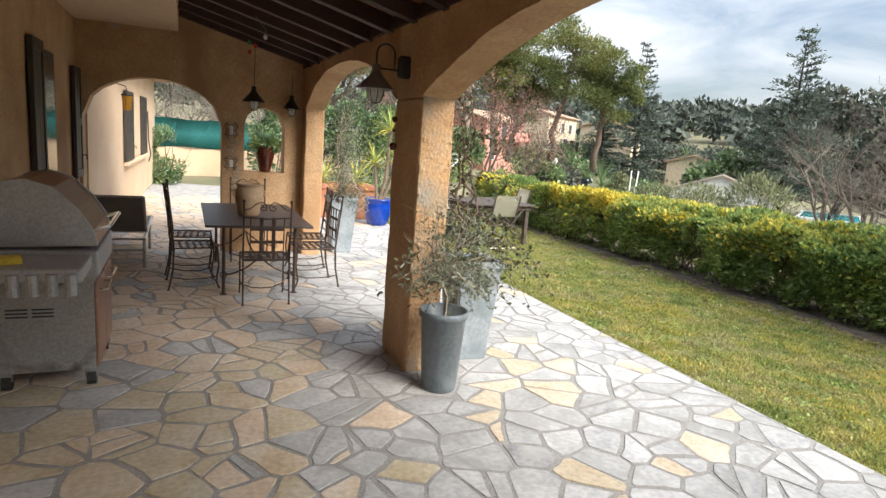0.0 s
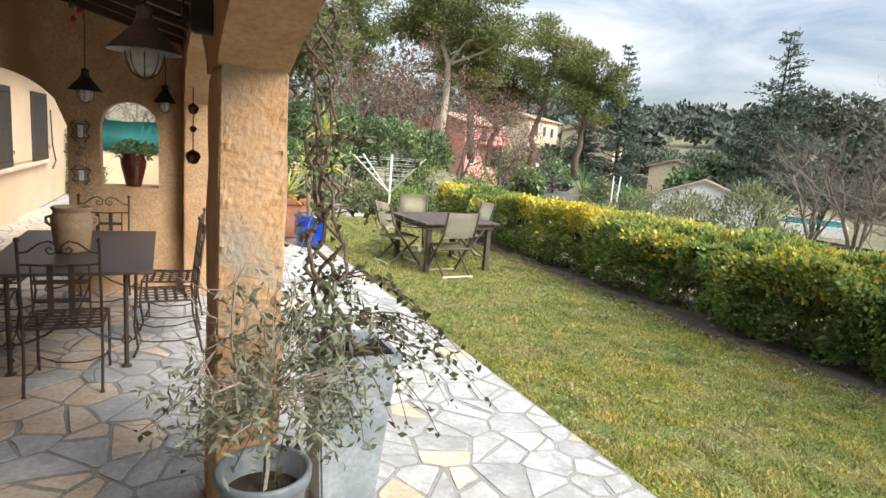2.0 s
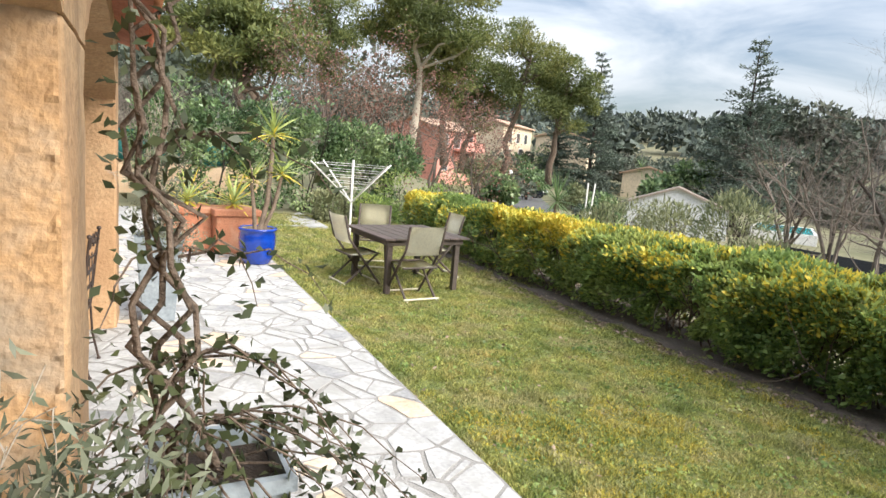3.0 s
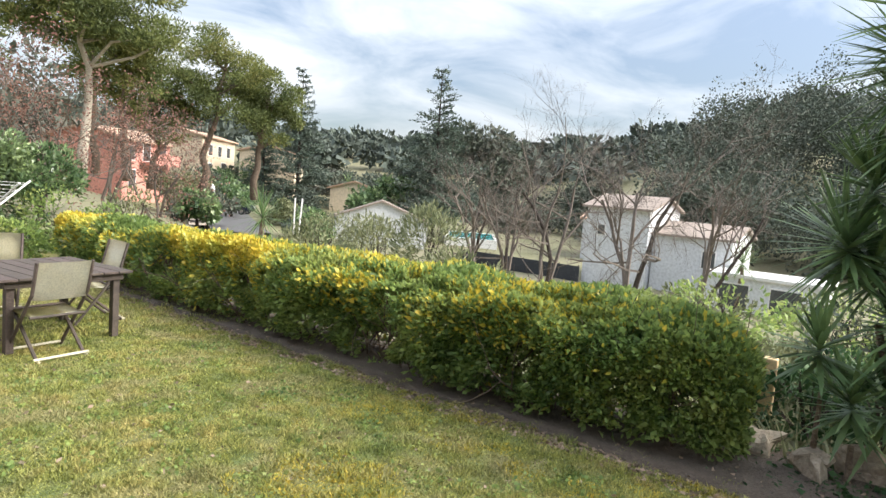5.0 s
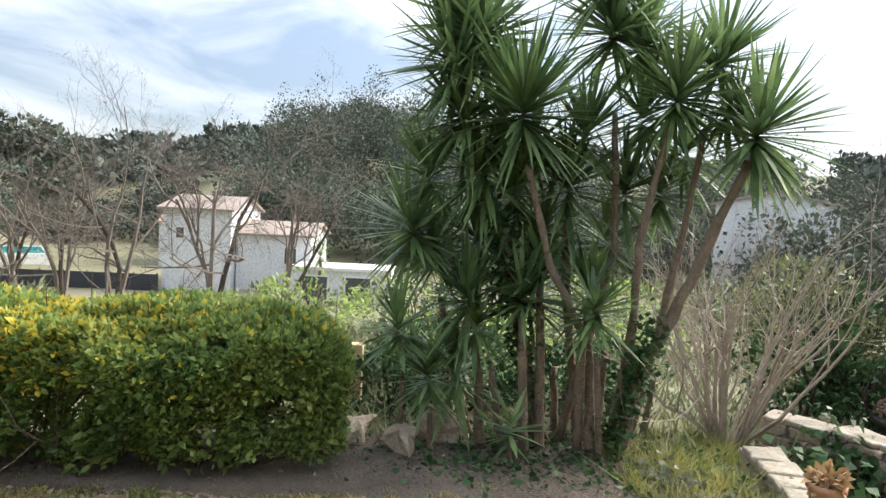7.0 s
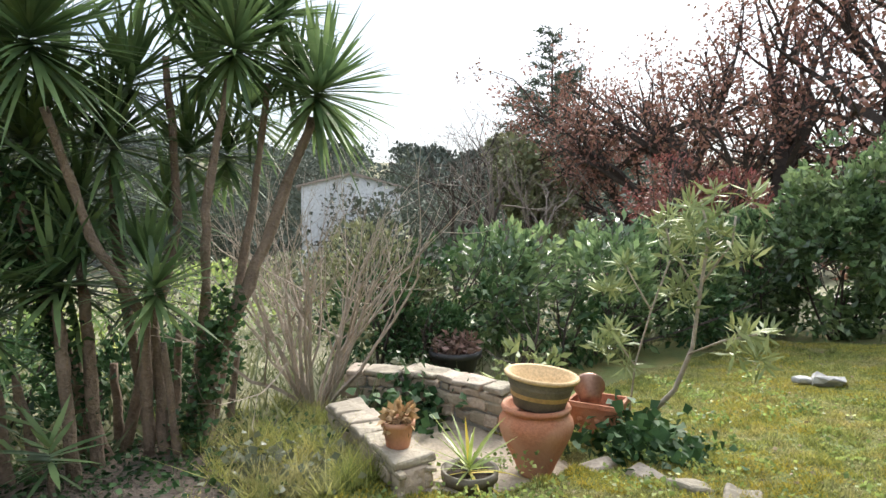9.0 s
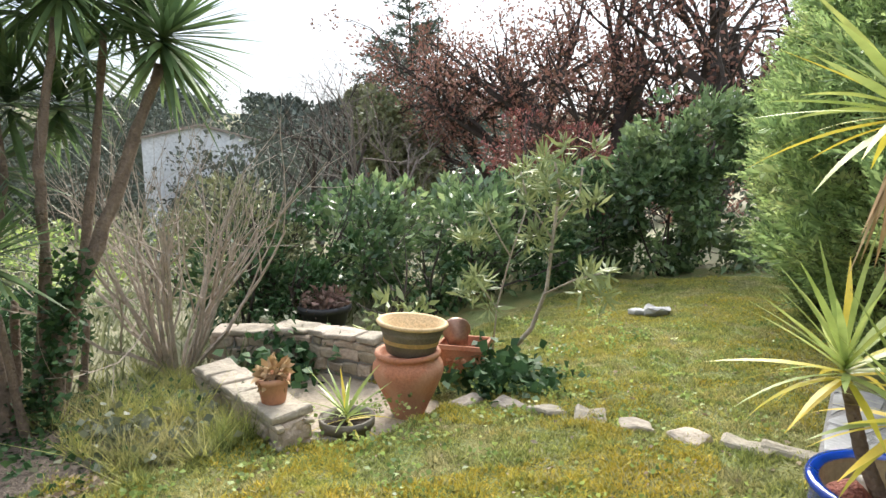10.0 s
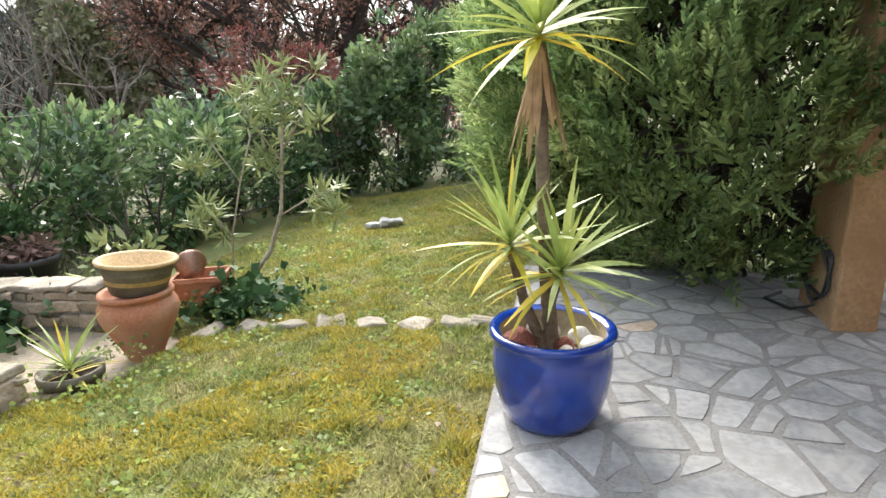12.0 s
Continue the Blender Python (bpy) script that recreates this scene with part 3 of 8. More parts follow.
# exposed stones beside the niche
def bare_stone(n, seed):
    rng = np.random.default_rng(seed)
    for i in range(n):
        bm = bmesh.new()
        w, h = rng.uniform(0.05, 0.10), rng.uniform(0.025, 0.045)
        box(bm, (-w / 2, -0.012, -h / 2), (w / 2, 0.0, h / 2), 0.006)
        ob = part("stone", bm, RUBBLE, bpy.data.objects["wall_back"])
        ob.matrix_basis = pose(0.055 + rng.uniform(-0.06, 0.07), 8.099, 0.82 + 0.055 * i, 0, rng.uniform(-6, 6), 0)


bare_stone(16, 5)

# ---- house walls ----
bm = bmesh.new()
box(bm, (-1.95, -0.9, -0.02), (-1.66, 8.4, 3.2))
rough_up(bm, 0.008, 2, 0.5)
tagged(part("wall_house", bm, STUCCO), "long ochre rendered house wall beneath the porch", "wall", kind="structure")
bm = bmesh.new()
FAR_A, FAR_B = Vector((-1.60, 8.41, 0)), Vector((-1.25, 18.0, 0))
way = (FAR_B - FAR_A).normalized()
side = Vector((-way.y, way.x, 0))
FAR = Matrix((( way.x, -way.y, 0, FAR_A.x), (way.y, way.x, 0, FAR_A.y), (0, 0, 1, 0), (0, 0, 0, 1)))
box(bm, (0, 0, -0.02), ((FAR_B - FAR_A).length, 5.0, 2.62), 0.01, FAR)
HOUSE_FAR = tagged(part("wall_house_wing", bm, CREAM), "sunlit cream rendered wing of the house", "wall", kind="structure")
bm = bmesh.new()
box(bm, (-0.3, -0.42, 2.62), ((FAR_B - FAR_A).length + 0.35, 5.2, 2.74), 0.02, FAR)
tagged(part("roof_wing", bm, ROOF_TILE), "tiled eave over the house wing", "roof", kind="structure")

# ---- porch roof ----
bm = bmesh.new()
box(bm, (-1.66, -0.9, 2.70), (-0.58, 8.098, 3.1), 0.01)
tagged(part("ceiling_soffit", bm, SOFFIT), "pale boxed soffit along the house wall", "ceiling", kind="structure")
ROOF_END = 1.40
bm = bmesh.new()
vs = []
for y in (-1.2, 8.75):
    for dz in (0.12, 0.16):
        for x in (-0.75, ROOF_END):
            vs.append(bm.verts.new((x, y, roof_under(x) + dz)))
for f in ((0, 1, 3, 2), (4, 6, 7, 5), (0, 4, 5, 1), (2, 3, 7, 6), (0, 2, 6, 4), (1, 5, 7, 3)):
    bm.faces.new([vs[i] for i in f])
tagged(part("ceiling_boards", bm, TILE), "terracotta ceiling tiles between the rafters", "ceiling", kind="structure")
rafters = tagged(new("ceiling_rafters"), "dark brown stained rafters of the porch roof", "rafters", kind="structure")
slope = math.degrees(math.atan(0.262))
bm = bmesh.new()
box(bm, (0, -0.045, 0), (1.78, 0.045, 0.115), 0.006)
me_r = bpy.data.meshes.new("rafter")
bm.to_mesh(me_r), bm.free()
me_r.materials.append(BEAM)
for i in range(6, 23):
    ob = new("rafter", me_r)
    ob.parent = rafters
    ob.matrix_basis = pose(-0.58, -4.1 + 0.535 * i, roof_under(-0.58), 0, slope, 0)
bm = bmesh.new()
box(bm, (AX0 - 0.02, -1.66, WALL_TOP - 0.12), (AX0 + 0.10, 8.09, WALL_TOP - 0.03), 0.006)
part("wall_plate", bm, BEAM, rafters)

# barrel tiles along the open eave
eave = tagged(new("roof_eave"), "terracotta barrel tiles along the porch eave", "roof tiles", kind="structure")
bm = bmesh.new()
ring = []
for s, r in ((0.0, 0.085), (0.42, 0.07)):
    ring.append([bm.verts.new((-s, (r + q) * math.cos(math.pi * k / 6), (r + q) * math.sin(math.pi * k / 6))) for q in (0, 0.014) for k in range(7)])
for k in range(6):
    a, b = ring
    bm.faces.new((a[k], b[k], b[k + 1], a[k + 1])), bm.faces.new((a[7 + k], a[8 + k], b[8 + k], b[7 + k])), bm.faces.new((a[k], a[k + 1], a[8 + k], a[7 + k]))
me_t = bpy.data.meshes.new("tile")
bm.to_mesh(me_t), bm.free()
me_t.materials.append(TILE)
for i in range(54):
    for row in range(2):
        ob = new("tile", me_t)
        ob.parent = eave
        x = ROOF_END + 0.05 - 0.36 * row
        ob.matrix_basis = pose(x, -1.3 + 0.185 * i, roof_under(x) + 0.17 + 0.01 * row, 0, slope, 0)

# ---- garden plants ----
def hedge_points(rng, n, y0, y1, xc, half, top, base=0.16, wob=0.5, depth=0.36):
    """Points on a clipped hedge running along y, with the way out of it."""
    y = rng.uniform(y0, y1, n)
    a = rng.uniform(-0.35, math.pi + 0.35, n)
    c, s = np.cos(a), np.sin(a)
    e = 0.62
    u = np.sign(c) * np.abs(c) ** e
    low = rng.random(n) < 0.15
    v = np.where(s > 0, np.abs(s) ** e, -0.9 * (rng.random(n)))
    v = np.where(low, -1.05 * rng.random(n) ** 0.8, v)
    u = np.where(low, np.sign(u) * (0.55 + 0.4 * rng.random(n)), u)
    mid = (top + base) / 2
    wave = np.array([noise.noise((yy * 1.1, aa * 1.2, xc + top)) + 0.5 * noise.noise((yy * 3.1, aa * 2.6, 4.0)) for yy, aa in zip(y, a)])
    k = 1 + wob * wave - depth * rng.random(n) ** 2
    xcy = xc(y) if callable(xc) else xc
    P = np.stack([xcy + half * u * k * (1 - 0.2 * np.clip(-v, 0, 1)), y, mid + (top - mid) * v * np.where(v > 0, 1 + 0.6 * wob * wave, 1) - depth * 0.4 * rng.random(n)], 1)
    # rounded ends
    if y0 < 4:
        d = np.clip(1 - (y - y0) / 0.75, 0, 1)
        s = np.sqrt(1 - 0.93 * d ** 2)
        P[:, 0] = xcy + (P[:, 0] - xcy) * s
        P[:, 2] = base + (P[:, 2] - base) * (0.35 + 0.65 * s)
    N = np.stack([u, rng.normal(size=n) * 0.5, np.maximum(v, -0.2)], 1)
    return P, N


def make_hedge(name, y0, y1, xc, half, top, gold, n, seed, label):
    rng = np.random.default_rng(seed)
    t = thing(name, pose(0, 0, 0), label, "hedge", "clipped hedge along the lawn")
    noise_xc = xc
    P, N = hedge_points(rng, n, y0, y1, 0.0, half, top)
    P[:, 0] += noise_xc(P[:, 1])
    gx = np.array([ground_z(a, b) for a, b in P[::60, :2]]).mean()
    P[:, 2] += gx + 0.06
    # gaps where the inner twigs show
    hole = np.array([noise.noise((p[0] * 3.2, p[1] * 3.2, p[2] * 3.2)) for p in P]) + 0.25 * np.clip((P[:, 2] - gx - 0.4) / 0.5, -1, 1)
    hole = hole - 0.22 * np.exp(-((P[:, 1] - 6.35) / 0.45) ** 2)
    stay = hole > -0.24
    P, N = P[stay], N[stay]
    n = len(P)
    N = N + rng.normal(size=N.shape) * 0.55 + np.array([0, 0, 0.25])
    is_top = (P[:, 2] > gx + 0.06 + top - 0.16 - 0.14 * rng.random(n)) | ((rng.random(n) < 0.35) & (P[:, 2] > gx + 0.55 * top) & (P[:, 0] < noise_xc(P[:, 1]) + 0.1)) | (rng.random(n) < 0.05)
    patch = np.array([noise.noise((p[0] * 1.3, p[1] * 0.8, 7)) for p in P])
    g = is_top & (rng.random(n) < gold(P[:, 1]) * (0.55 + 1.5 * patch))
    L = rng.uniform(0.038, 0.09, n)
    leaf_part("foliage", P[~g], N[~g], L[~g], L[~g] * 0.5, rng, LEAF_HEDGE, t, "small glossy green leaves")["kind"] = "stuff"
    if g.sum():
        leaf_part("golden_foliage", P[g], N[g], L[g], L[g] * 0.5, rng, LEAF_GOLD, t, "yellow young leaves on the clipped top")["kind"] = "stuff"
    for i in range(max(3, int((y1 - y0) / 0.42))):
        bm = bmesh.new()
        y = y0 + 0.25 + (y1 - y0 - 0.5) * (i + rng.random() * 0.6) / max(1, (y1 - y0) / 0.42)
        x = float(noise_xc(np.array([y]))[0]) + rng.uniform(-0.15, 0.1)
        for k in range(4):
            limbs(bm, branchy(rng, (x + rng.uniform(-0.1, 0.1), y + rng.uniform(-0.15, 0.15), ground_z(x, y) - 0.02), (rng.normal() * 0.45, rng.normal() * 0.35, 1), top * 0.85, 0.013, 1, 0.7, 4, 3))
        part("stem", bm, BARK, t)
    return t


hx = lambda y: 6.94 - 0.012 * (y - 3) - 0.08 * np.exp(-((y - 5.4) / 1.2) ** 2)
make_hedge("hedge", 3.15, 6.1, hx, 0.52, 1.07, lambda y: 0.12 + 0.75 * np.clip((y - 4.0) / 1.2, 0, 1), 78000, 11, "broad clipped green hedge with some golden tips on top")
make_hedge("hedge", 6.0, 9.6, hx, 0.48, 1.0, lambda y: 0.8 + 0 * y, 84000, 12, "clipped hedge with a golden yellow top beside the lawn")
make_hedge("hedge", 9.5, 13.6, hx, 0.48, 0.95, lambda y: 0.95 + 0 * y, 60000, 13, "clipped hedge with a golden yellow top far along the lawn")


def sword(P, D, L, W, droop, rng, segs=4):
    """Sword leaves from points P along D, bending down by droop."""
    n = len(P)
    D = unit(D)
    side = unit(np.cross(D, np.array([0, 0, 1.0]) + rng.normal(size=(n, 3)) * 0.15))
    V = []
    for i in range(segs + 1):
        t = i / segs
        c = P + D * (L * t)[:, None] - np.array([0, 0, 1.0]) * (droop * L * t ** 2.2)[:, None]
        w = (W * (0.55 + 0.9 * t if t < 0.4 else 0.95 * (1 - ((t - 0.4) / 0.62) ** 1.4)) / 2)
        V += [c - side * w[:, None], c + side * w[:, None]]
    V = np.stack(V, 1)
    F = np.array([[2 * i, 2 * i + 1, 2 * i + 3, 2 * i + 2] for i in range(segs)])
    return V.reshape(-1, 3), (F[None] + (np.arange(n) * 2 * (segs + 1))[:, None, None]).reshape(-1, 4)


def rosette(rng, n, c, axis, L, W, low=-0.75, droop=0.12):
    """Points, ways and sizes for one head of sword leaves."""
    axis = unit(np.array(axis, float))
    h = rng.random(n) ** 0.8 * (1 - low) + low          # 1 straight up, 0 level, below 0 hanging
    d = unit(rng.normal(size=(n, 3)))
    d = unit(d - (d @ axis)[:, None] * axis)
    D = d * np.sqrt(np.maximum(0.02, 1 - np.minimum(h, 0.98) ** 2))[:, None] + axis * h[:, None]
    P = np.array(c) + axis * (h[:, None] * 0.10)
    return P, D, L * rng.uniform(0.75, 1.08, n), W * rng.uniform(0.8, 1.1, n), droop * (1 - h) * rng.uniform(0.4, 1.3, n)


def make_yucca(base, bends, radius, heads, seed, L=0.66, n=140, label="tall yucca with sword leaves and scarred brown trunk"):
    """base: foot of the trunk; bends: points up the trunk; heads: (centre, axis, scale)."""
    rng = np.random.default_rng(seed)
    t = thing("yucca", pose(*base), label, "yucca", "clump of tall yuccas")
    o = Vector(base)
    bm = bmesh.new()
    pts = [Vector(base)] + [Vector(b) for b in bends]
    fine = []
    for a, b in zip(pts, pts[1:]):
        for k in range(5):
            fine.append(a.lerp(b, k / 5) + Vector(rng.normal(size=3) * radius * 0.12))
    fine.append(pts[-1])
    m = len(fine)
    tube(bm, [p - o for p in fine], [radius * 0.78 * (1.4 - 0.6 * i / m) * (1 + 0.1 * rng.normal()) for i in range(m)], 9)
    part("trunk", bm, YUCCA_BARK, t, smooth=True)
    for c, axis, k in heads:
        P, D, LL, W, dr = rosette(rng, int(n * k * 1.15), Vector(c) - o, axis, L * k, 0.046)
        v, f = sword(P, D, LL, W, dr, rng)
        put(new("leaf_head", array_mesh("leaf_head", v, f)), LEAF_YUCCA, t, "dense head of stiff dark green sword leaves")["kind"] = "stuff"
    return t


YZ = -0.2
make_yucca((7.1, 1.03, -0.2), [(7.1, 0.94, 0.51), (7.05, 0.7, 1.0), (7.0, 0.45, 1.66), (6.95, 0.24, 2.21)], 0.052, [((6.95, 0.2, 2.38), (-0.15, -0.25, 1), 1.0)], 1, n=150, label="leaning yucca with a stout brown trunk")
make_yucca((7.2, 1.1, -0.2), [(7.15, 0.97, 0.9), (7.1, 0.98, 1.52), (7.1, 0.81, 2.43)], 0.036, [((7.1, 0.76, 2.65), (-0.05, -0.1, 1), 0.95)], 2, n=140)
make_yucca((7.25, 0.96, -0.2), [(7.25, 0.71, 0.88), (7.25, 0.57, 1.61), (7.25, 0.45, 2.48)], 0.036, [((7.25, 0.36, 2.98), (0, -0.2, 1), 0.95), ((7.3, 0.22, 2.64), (0, -0.5, 0.7), 0.7)], 3, n=130)
make_yucca((7.2, 1.35, -0.2), [(7.1, 1.38, 0.82), (7.05, 1.68, 1.37), (7.0, 1.9, 2.1)], 0.036, [((7.0, 1.95, 2.45), (-0.1, 0.1, 1), 1.08)], 4, n=170)
make_yucca((7.35, 1.56, -0.2), [(7.35, 1.79, 0.6), (7.35, 1.97, 1.48), (7.35, 2.16, 1.86), (7.35, 2.34, 2.41)], 0.05, [((7.35, 2.34, 2.45), (0, 0.6, 0.8), 1.0), ((7.35, 2.43, 2.86), (0, 0.3, 1), 1.1), ((7.35, 2.23, 3.09), (0, 0.1, 1), 1.0), ((7.35, 2.2, 2.03), (0, 0.5, 0.6), 0.9), ((7.45, 2.4, 3.23), (0, 0.3, 1), 1.0)], 5, n=130)
make_yucca((7.4, 1.46, -0.2), [(7.4, 1.06, 1.46), (7.4, 1.13, 2.59)], 0.036, [((7.4, 1.18, 3.21), (0, 0, 1), 1.05), ((7.4, 1.22, 3.65), (0, 0, 1), 0.95), ((7.5, 0.88, 3.18), (0, -0.3, 1), 0.9)], 6, n=130)
make_yucca((7.2, 2.75, -0.2), [(7.2, 2.76, 0.48)], 0.026, [((7.2, 2.8, 0.77), (0, 0.1, 1), 0.72)], 7, n=90, label="young yucca with a slender trunk")
make_yucca((7.5, 2.18, -0.2), [(7.5, 2.47, 1.02)], 0.036, [((7.5, 2.72, 1.54), (0, 0.35, 1), 0.95), ((7.6, 2.6, 1.99), (0, 0.2, 1), 0.8), ((7.6, 2.52, 1.37), (0, 0.3, 0.8), 0.8)], 8, n=120)
make_yucca((7.3, 1.94, -0.2), [(7.3, 2.05, 0.53)], 0.032, [((7.3, 2.27, 1.01), (-0.15, 0.15, 1), 0.9)], 9, n=110, label="young yucca with a slender trunk")
make_yucca((7.05, 1.2, -0.2), [(6.95, 1.31, 0.68)], 0.03, [((6.95, 1.35, 0.99), (-0.1, 0, 1), 0.72)], 10, n=80, label="young yucca with a slender trunk")
make_yucca((6.9, 1.93, -0.2), [(6.9, 1.94, 0.05)], 0.022, [((6.9, 1.94, 0.11), (0, 0, 1), 0.5)], 11, n=46, label="yucca offset sprouting at the foot of the clump")
make_yucca((7.15, 2.52, -0.2), [(7.15, 2.53, 0.16)], 0.026, [((7.15, 2.56, 0.41), (-0.1, 0.1, 1), 0.65)], 12, n=90, label="young yucca with a slender trunk")
make_yucca((7.45, 1.25, -0.2), [(7.45, 1.44, 1.13), (7.45, 1.47, 1.81)], 0.04, [((7.45, 1.47, 1.95), (0, 0, 1), 0.95), ((7.55, 1.32, 2.38), (0, 0, 1), 0.9), ((7.5, 1.64, 1.58), (-0.1, 0.1, 0.8), 0.85)], 13, n=120)
make_yucca((7.35, 2.22, -0.2), [(7.35, 2.29, 0.17)], 0.03, [((7.35, 2.33, 0.41), (-0.1, 0.2, 1), 0.8)], 14, n=100)
make_yucca((7.55, 1.66, -0.2), [(7.55, 1.69, 0.65)], 0.036, [((7.55, 1.72, 1.02), (0, 0, 1), 0.85), ((7.55, 1.94, 1.29), (0, 0.2, 1), 0.9), ((7.6, 2.17, 1.47), (0, 0.3, 1), 0.85)], 15, n=105)
make_yucca((7.55, 1.08, -0.2), [(7.55, 1.03, 0.64)], 0.036, [((7.65, 0.92, 1.94), (0, 0, 1), 0.9), ((7.6, 0.63, 1.94), (0, -0.2, 1), 0.8), ((7.65, 1.06, 1.5), (0, 0, 1), 0.75)], 16, n=95)
make_yucca((7.55, 1.45, -0.2), [(7.55, 1.47, 0.46)], 0.034, [((7.55, 1.91, 1.89), (0, 0.2, 1), 0.95), ((7.65, 1.72, 2.27), (0, 0, 1), 0.95), ((7.65, 2.01, 2.48), (0, 0.2, 1), 1.0)], 17, n=110)
make_yucca((7.6, 0.65, -0.2), [(7.6, 0.57, 0.42)], 0.03, [((7.7, 0.4, 2.31), (0, -0.2, 1), 0.85), ((7.7, 0.78, 2.58), (0, 0, 1), 0.9)], 18, n=95)
for i, (x, y, h) in enumerate([(7.1, 1.79, 0.95), (7.2, 1.64, 1.2), (7.15, 1.25, 1.0), (7.25, 2.12, 0.7)]):
    make_yucca((x, y, YZ), [(x + 0.04, y + 0.03, h * 0.5), (x + 0.1, y + 0.06, h)], 0.042, [((x + 0.1, y + 0.06, h + 0.1), (0, 0.1, 1), 0.75)], 30 + i, n=70)


def ivy(name, pts, n, spread, seed, label, size=0.06, material=None, parent=None):
    rng = np.random.default_rng(seed)
    pts = np.array(pts, float)
    i = rng.integers(0, len(pts), n)
    P = pts[i] + rng.normal(size=(n, 3)) * np.array(spread)
    P[:, 2] = np.maximum(P[:, 2], np.array([ground_z(a, b) for a, b in P[:, :2]]) + 0.01)
    D = rng.normal(size=(n, 3)) * np.array([1, 1, 0.5])
    L = rng.uniform(0.6, 1.2, n) * size
    ob = leaf_part(name, P, D, L, L * 0.85, rng, material or LEAF_IVY)
    return tagged(ob, label, "ivy", kind="stuff")


ivy("ivy", [(7.05, 1.12 - 0.05 * i, 0.05 + 0.16 * i) for i in range(6)] + [(7.3, 1.7 + 0.05 * i, 0.2 + 0.2 * i) for i in range(9)], 1500, (0.07, 0.07, 0.09), 21, "ivy climbing the yucca trunks")
ivy("ivy", [(6.8 + 0.2 * (i % 3), 0.6 + 0.25 * i, YZ) for i in range(9)], 7500, (0.3, 0.32, 0.06), 22, "ivy creeping over the soil below the yuccas", 0.055)

# stones at the foot of the clump and the fallen leaves of the hedge bed
def fallen(name, n, xr, yr, seed, label, size=0.05, material=None):
    rng = np.random.default_rng(seed)
    P = np.stack([rng.uniform(*xr, n), rng.uniform(*yr, n), np.zeros(n)], 1)
    P[:, 2] = [ground_z(a, b) + 0.008 for a, b in P[:, :2]]
    D = rng.normal(size=(n, 3)) * np.array([1, 1, 0.18])
    L = rng.uniform(0.5, 1.2, n) * size
    return tagged(leaf_part(name, P, D, L, L * 0.6, rng, material or DRY_LEAF, lift=0.08), label, "leaves", kind="stuff")


fallen("fallen_leaves", 26000, (6.1, 7.6), (0.3, 13), 31, "dry fallen leaves in the hedge bed")
fallen("fallen_leaves", 1700, (3.0, 6.0), (-7.5, 13), 32, "scattered dry leaves on the lawn", 0.045)
bm = bmesh.new()
def soil_strip(bm, xs, ys, lift):
    g = [[bm.verts.new((x + 0.12 * noise.noise((y * 1.3, x, 4)) * (1 if i == 0 else 0), y, ground_z(x, y) + (lift if 0 < i < len(xs) - 1 else -0.02))) for i, x in enumerate(xs)] for y in ys]
    for a, b in zip(g, g[1:]):
        for i in range(len(xs) - 1):
            bm.faces.new((a[i], a[i + 1], b[i + 1], b[i]))
soil_strip(bm, [6.22, 6.35, 6.5, 6.8, 7.3, 7.9], np.linspace(0.2, 13.8, 90), 0.03)
tagged(part("ground_hedge_bed", bm, EARTH, smooth=True), "bare brown soil below the hedge", "soil", kind="structure")


def grass(name, n, xr, yr, seed, material, label, h=(0.012, 0.034), keep=None, w=0.006):
    rng = np.random.default_rng(seed)
    x, y = rng.uniform(*xr, n), rng.uniform(*yr, n)
    d = np.array([noise.noise((a * 1.1, b * 1.1, 5)) + 0.6 * noise.noise((a * 3.7, b * 3.7, 9)) for a, b in zip(x, y)])
    ok = d > (-2 if keep is None else keep)
    x, y = x[ok], y[ok]
    n = len(x)
    z = np.array([ground_z(a, b) for a, b in zip(x, y)])
    clump = np.array([noise.noise((a * 5.5, b * 5.5, 2)) for a, b in zip(x, y)])
    H = rng.uniform(*h, n) * np.clip(0.95 + 1.5 * clump, 0.4, 2.2)
    a = rng.uniform(0, math.tau, n)
    lean = rng.normal(size=(n, 2)) * H[:, None] * 0.6
    base = np.stack([x, y, z - 0.002], 1)
    off = np.stack([np.cos(a) * w, np.sin(a) * w, np.zeros(n)], 1) * rng.uniform(0.6, 1.6, (n, 1))
    tip = base + np.stack([lean[:, 0], lean[:, 1], H], 1)
    v = np.stack([base - off, base + off, tip], 1).reshape(-1, 3)
    ob = put(new(name, array_mesh(name, v, np.arange(3 * n).reshape(-1, 3))), material)
    return tagged(ob, label, "grass", kind="stuff")


grass("grass", 270000, (3.08, 6.5), (1.0, 9.0), 41, GRASS, "short patchy lawn grass and clover")
grass("grass", 90000, (3.08, 7.0), (9.0, 16.5), 42, GRASS, "short patchy lawn grass farther off", (0.02, 0.05), None, 0.009)
grass("grass", 190000, (3.08, 6.6), (-7.0, 1.2), 43, GRASS, "short mossy lawn grass in the garden corner", (0.012, 0.035))
grass("moss", 150000, (3.08, 6.4), (-7.0, 6.0), 44, MOSS, "yellow moss patches in the lawn", (0.012, 0.028), 0.06, 0.009)
grass("moss", 45000, (3.1, 5.6), (-0.9, 1.8), 46, MOSS, "golden moss spreading through the grass", (0.014, 0.03), -0.12, 0.009)
grass("tall_grass", 15000, (5.9, 7.9), (-0.1, 1.15), 45, GRASS, "tufts of tall grass beside the bare shrub", (0.06, 0.2), 0.0, 0.004)


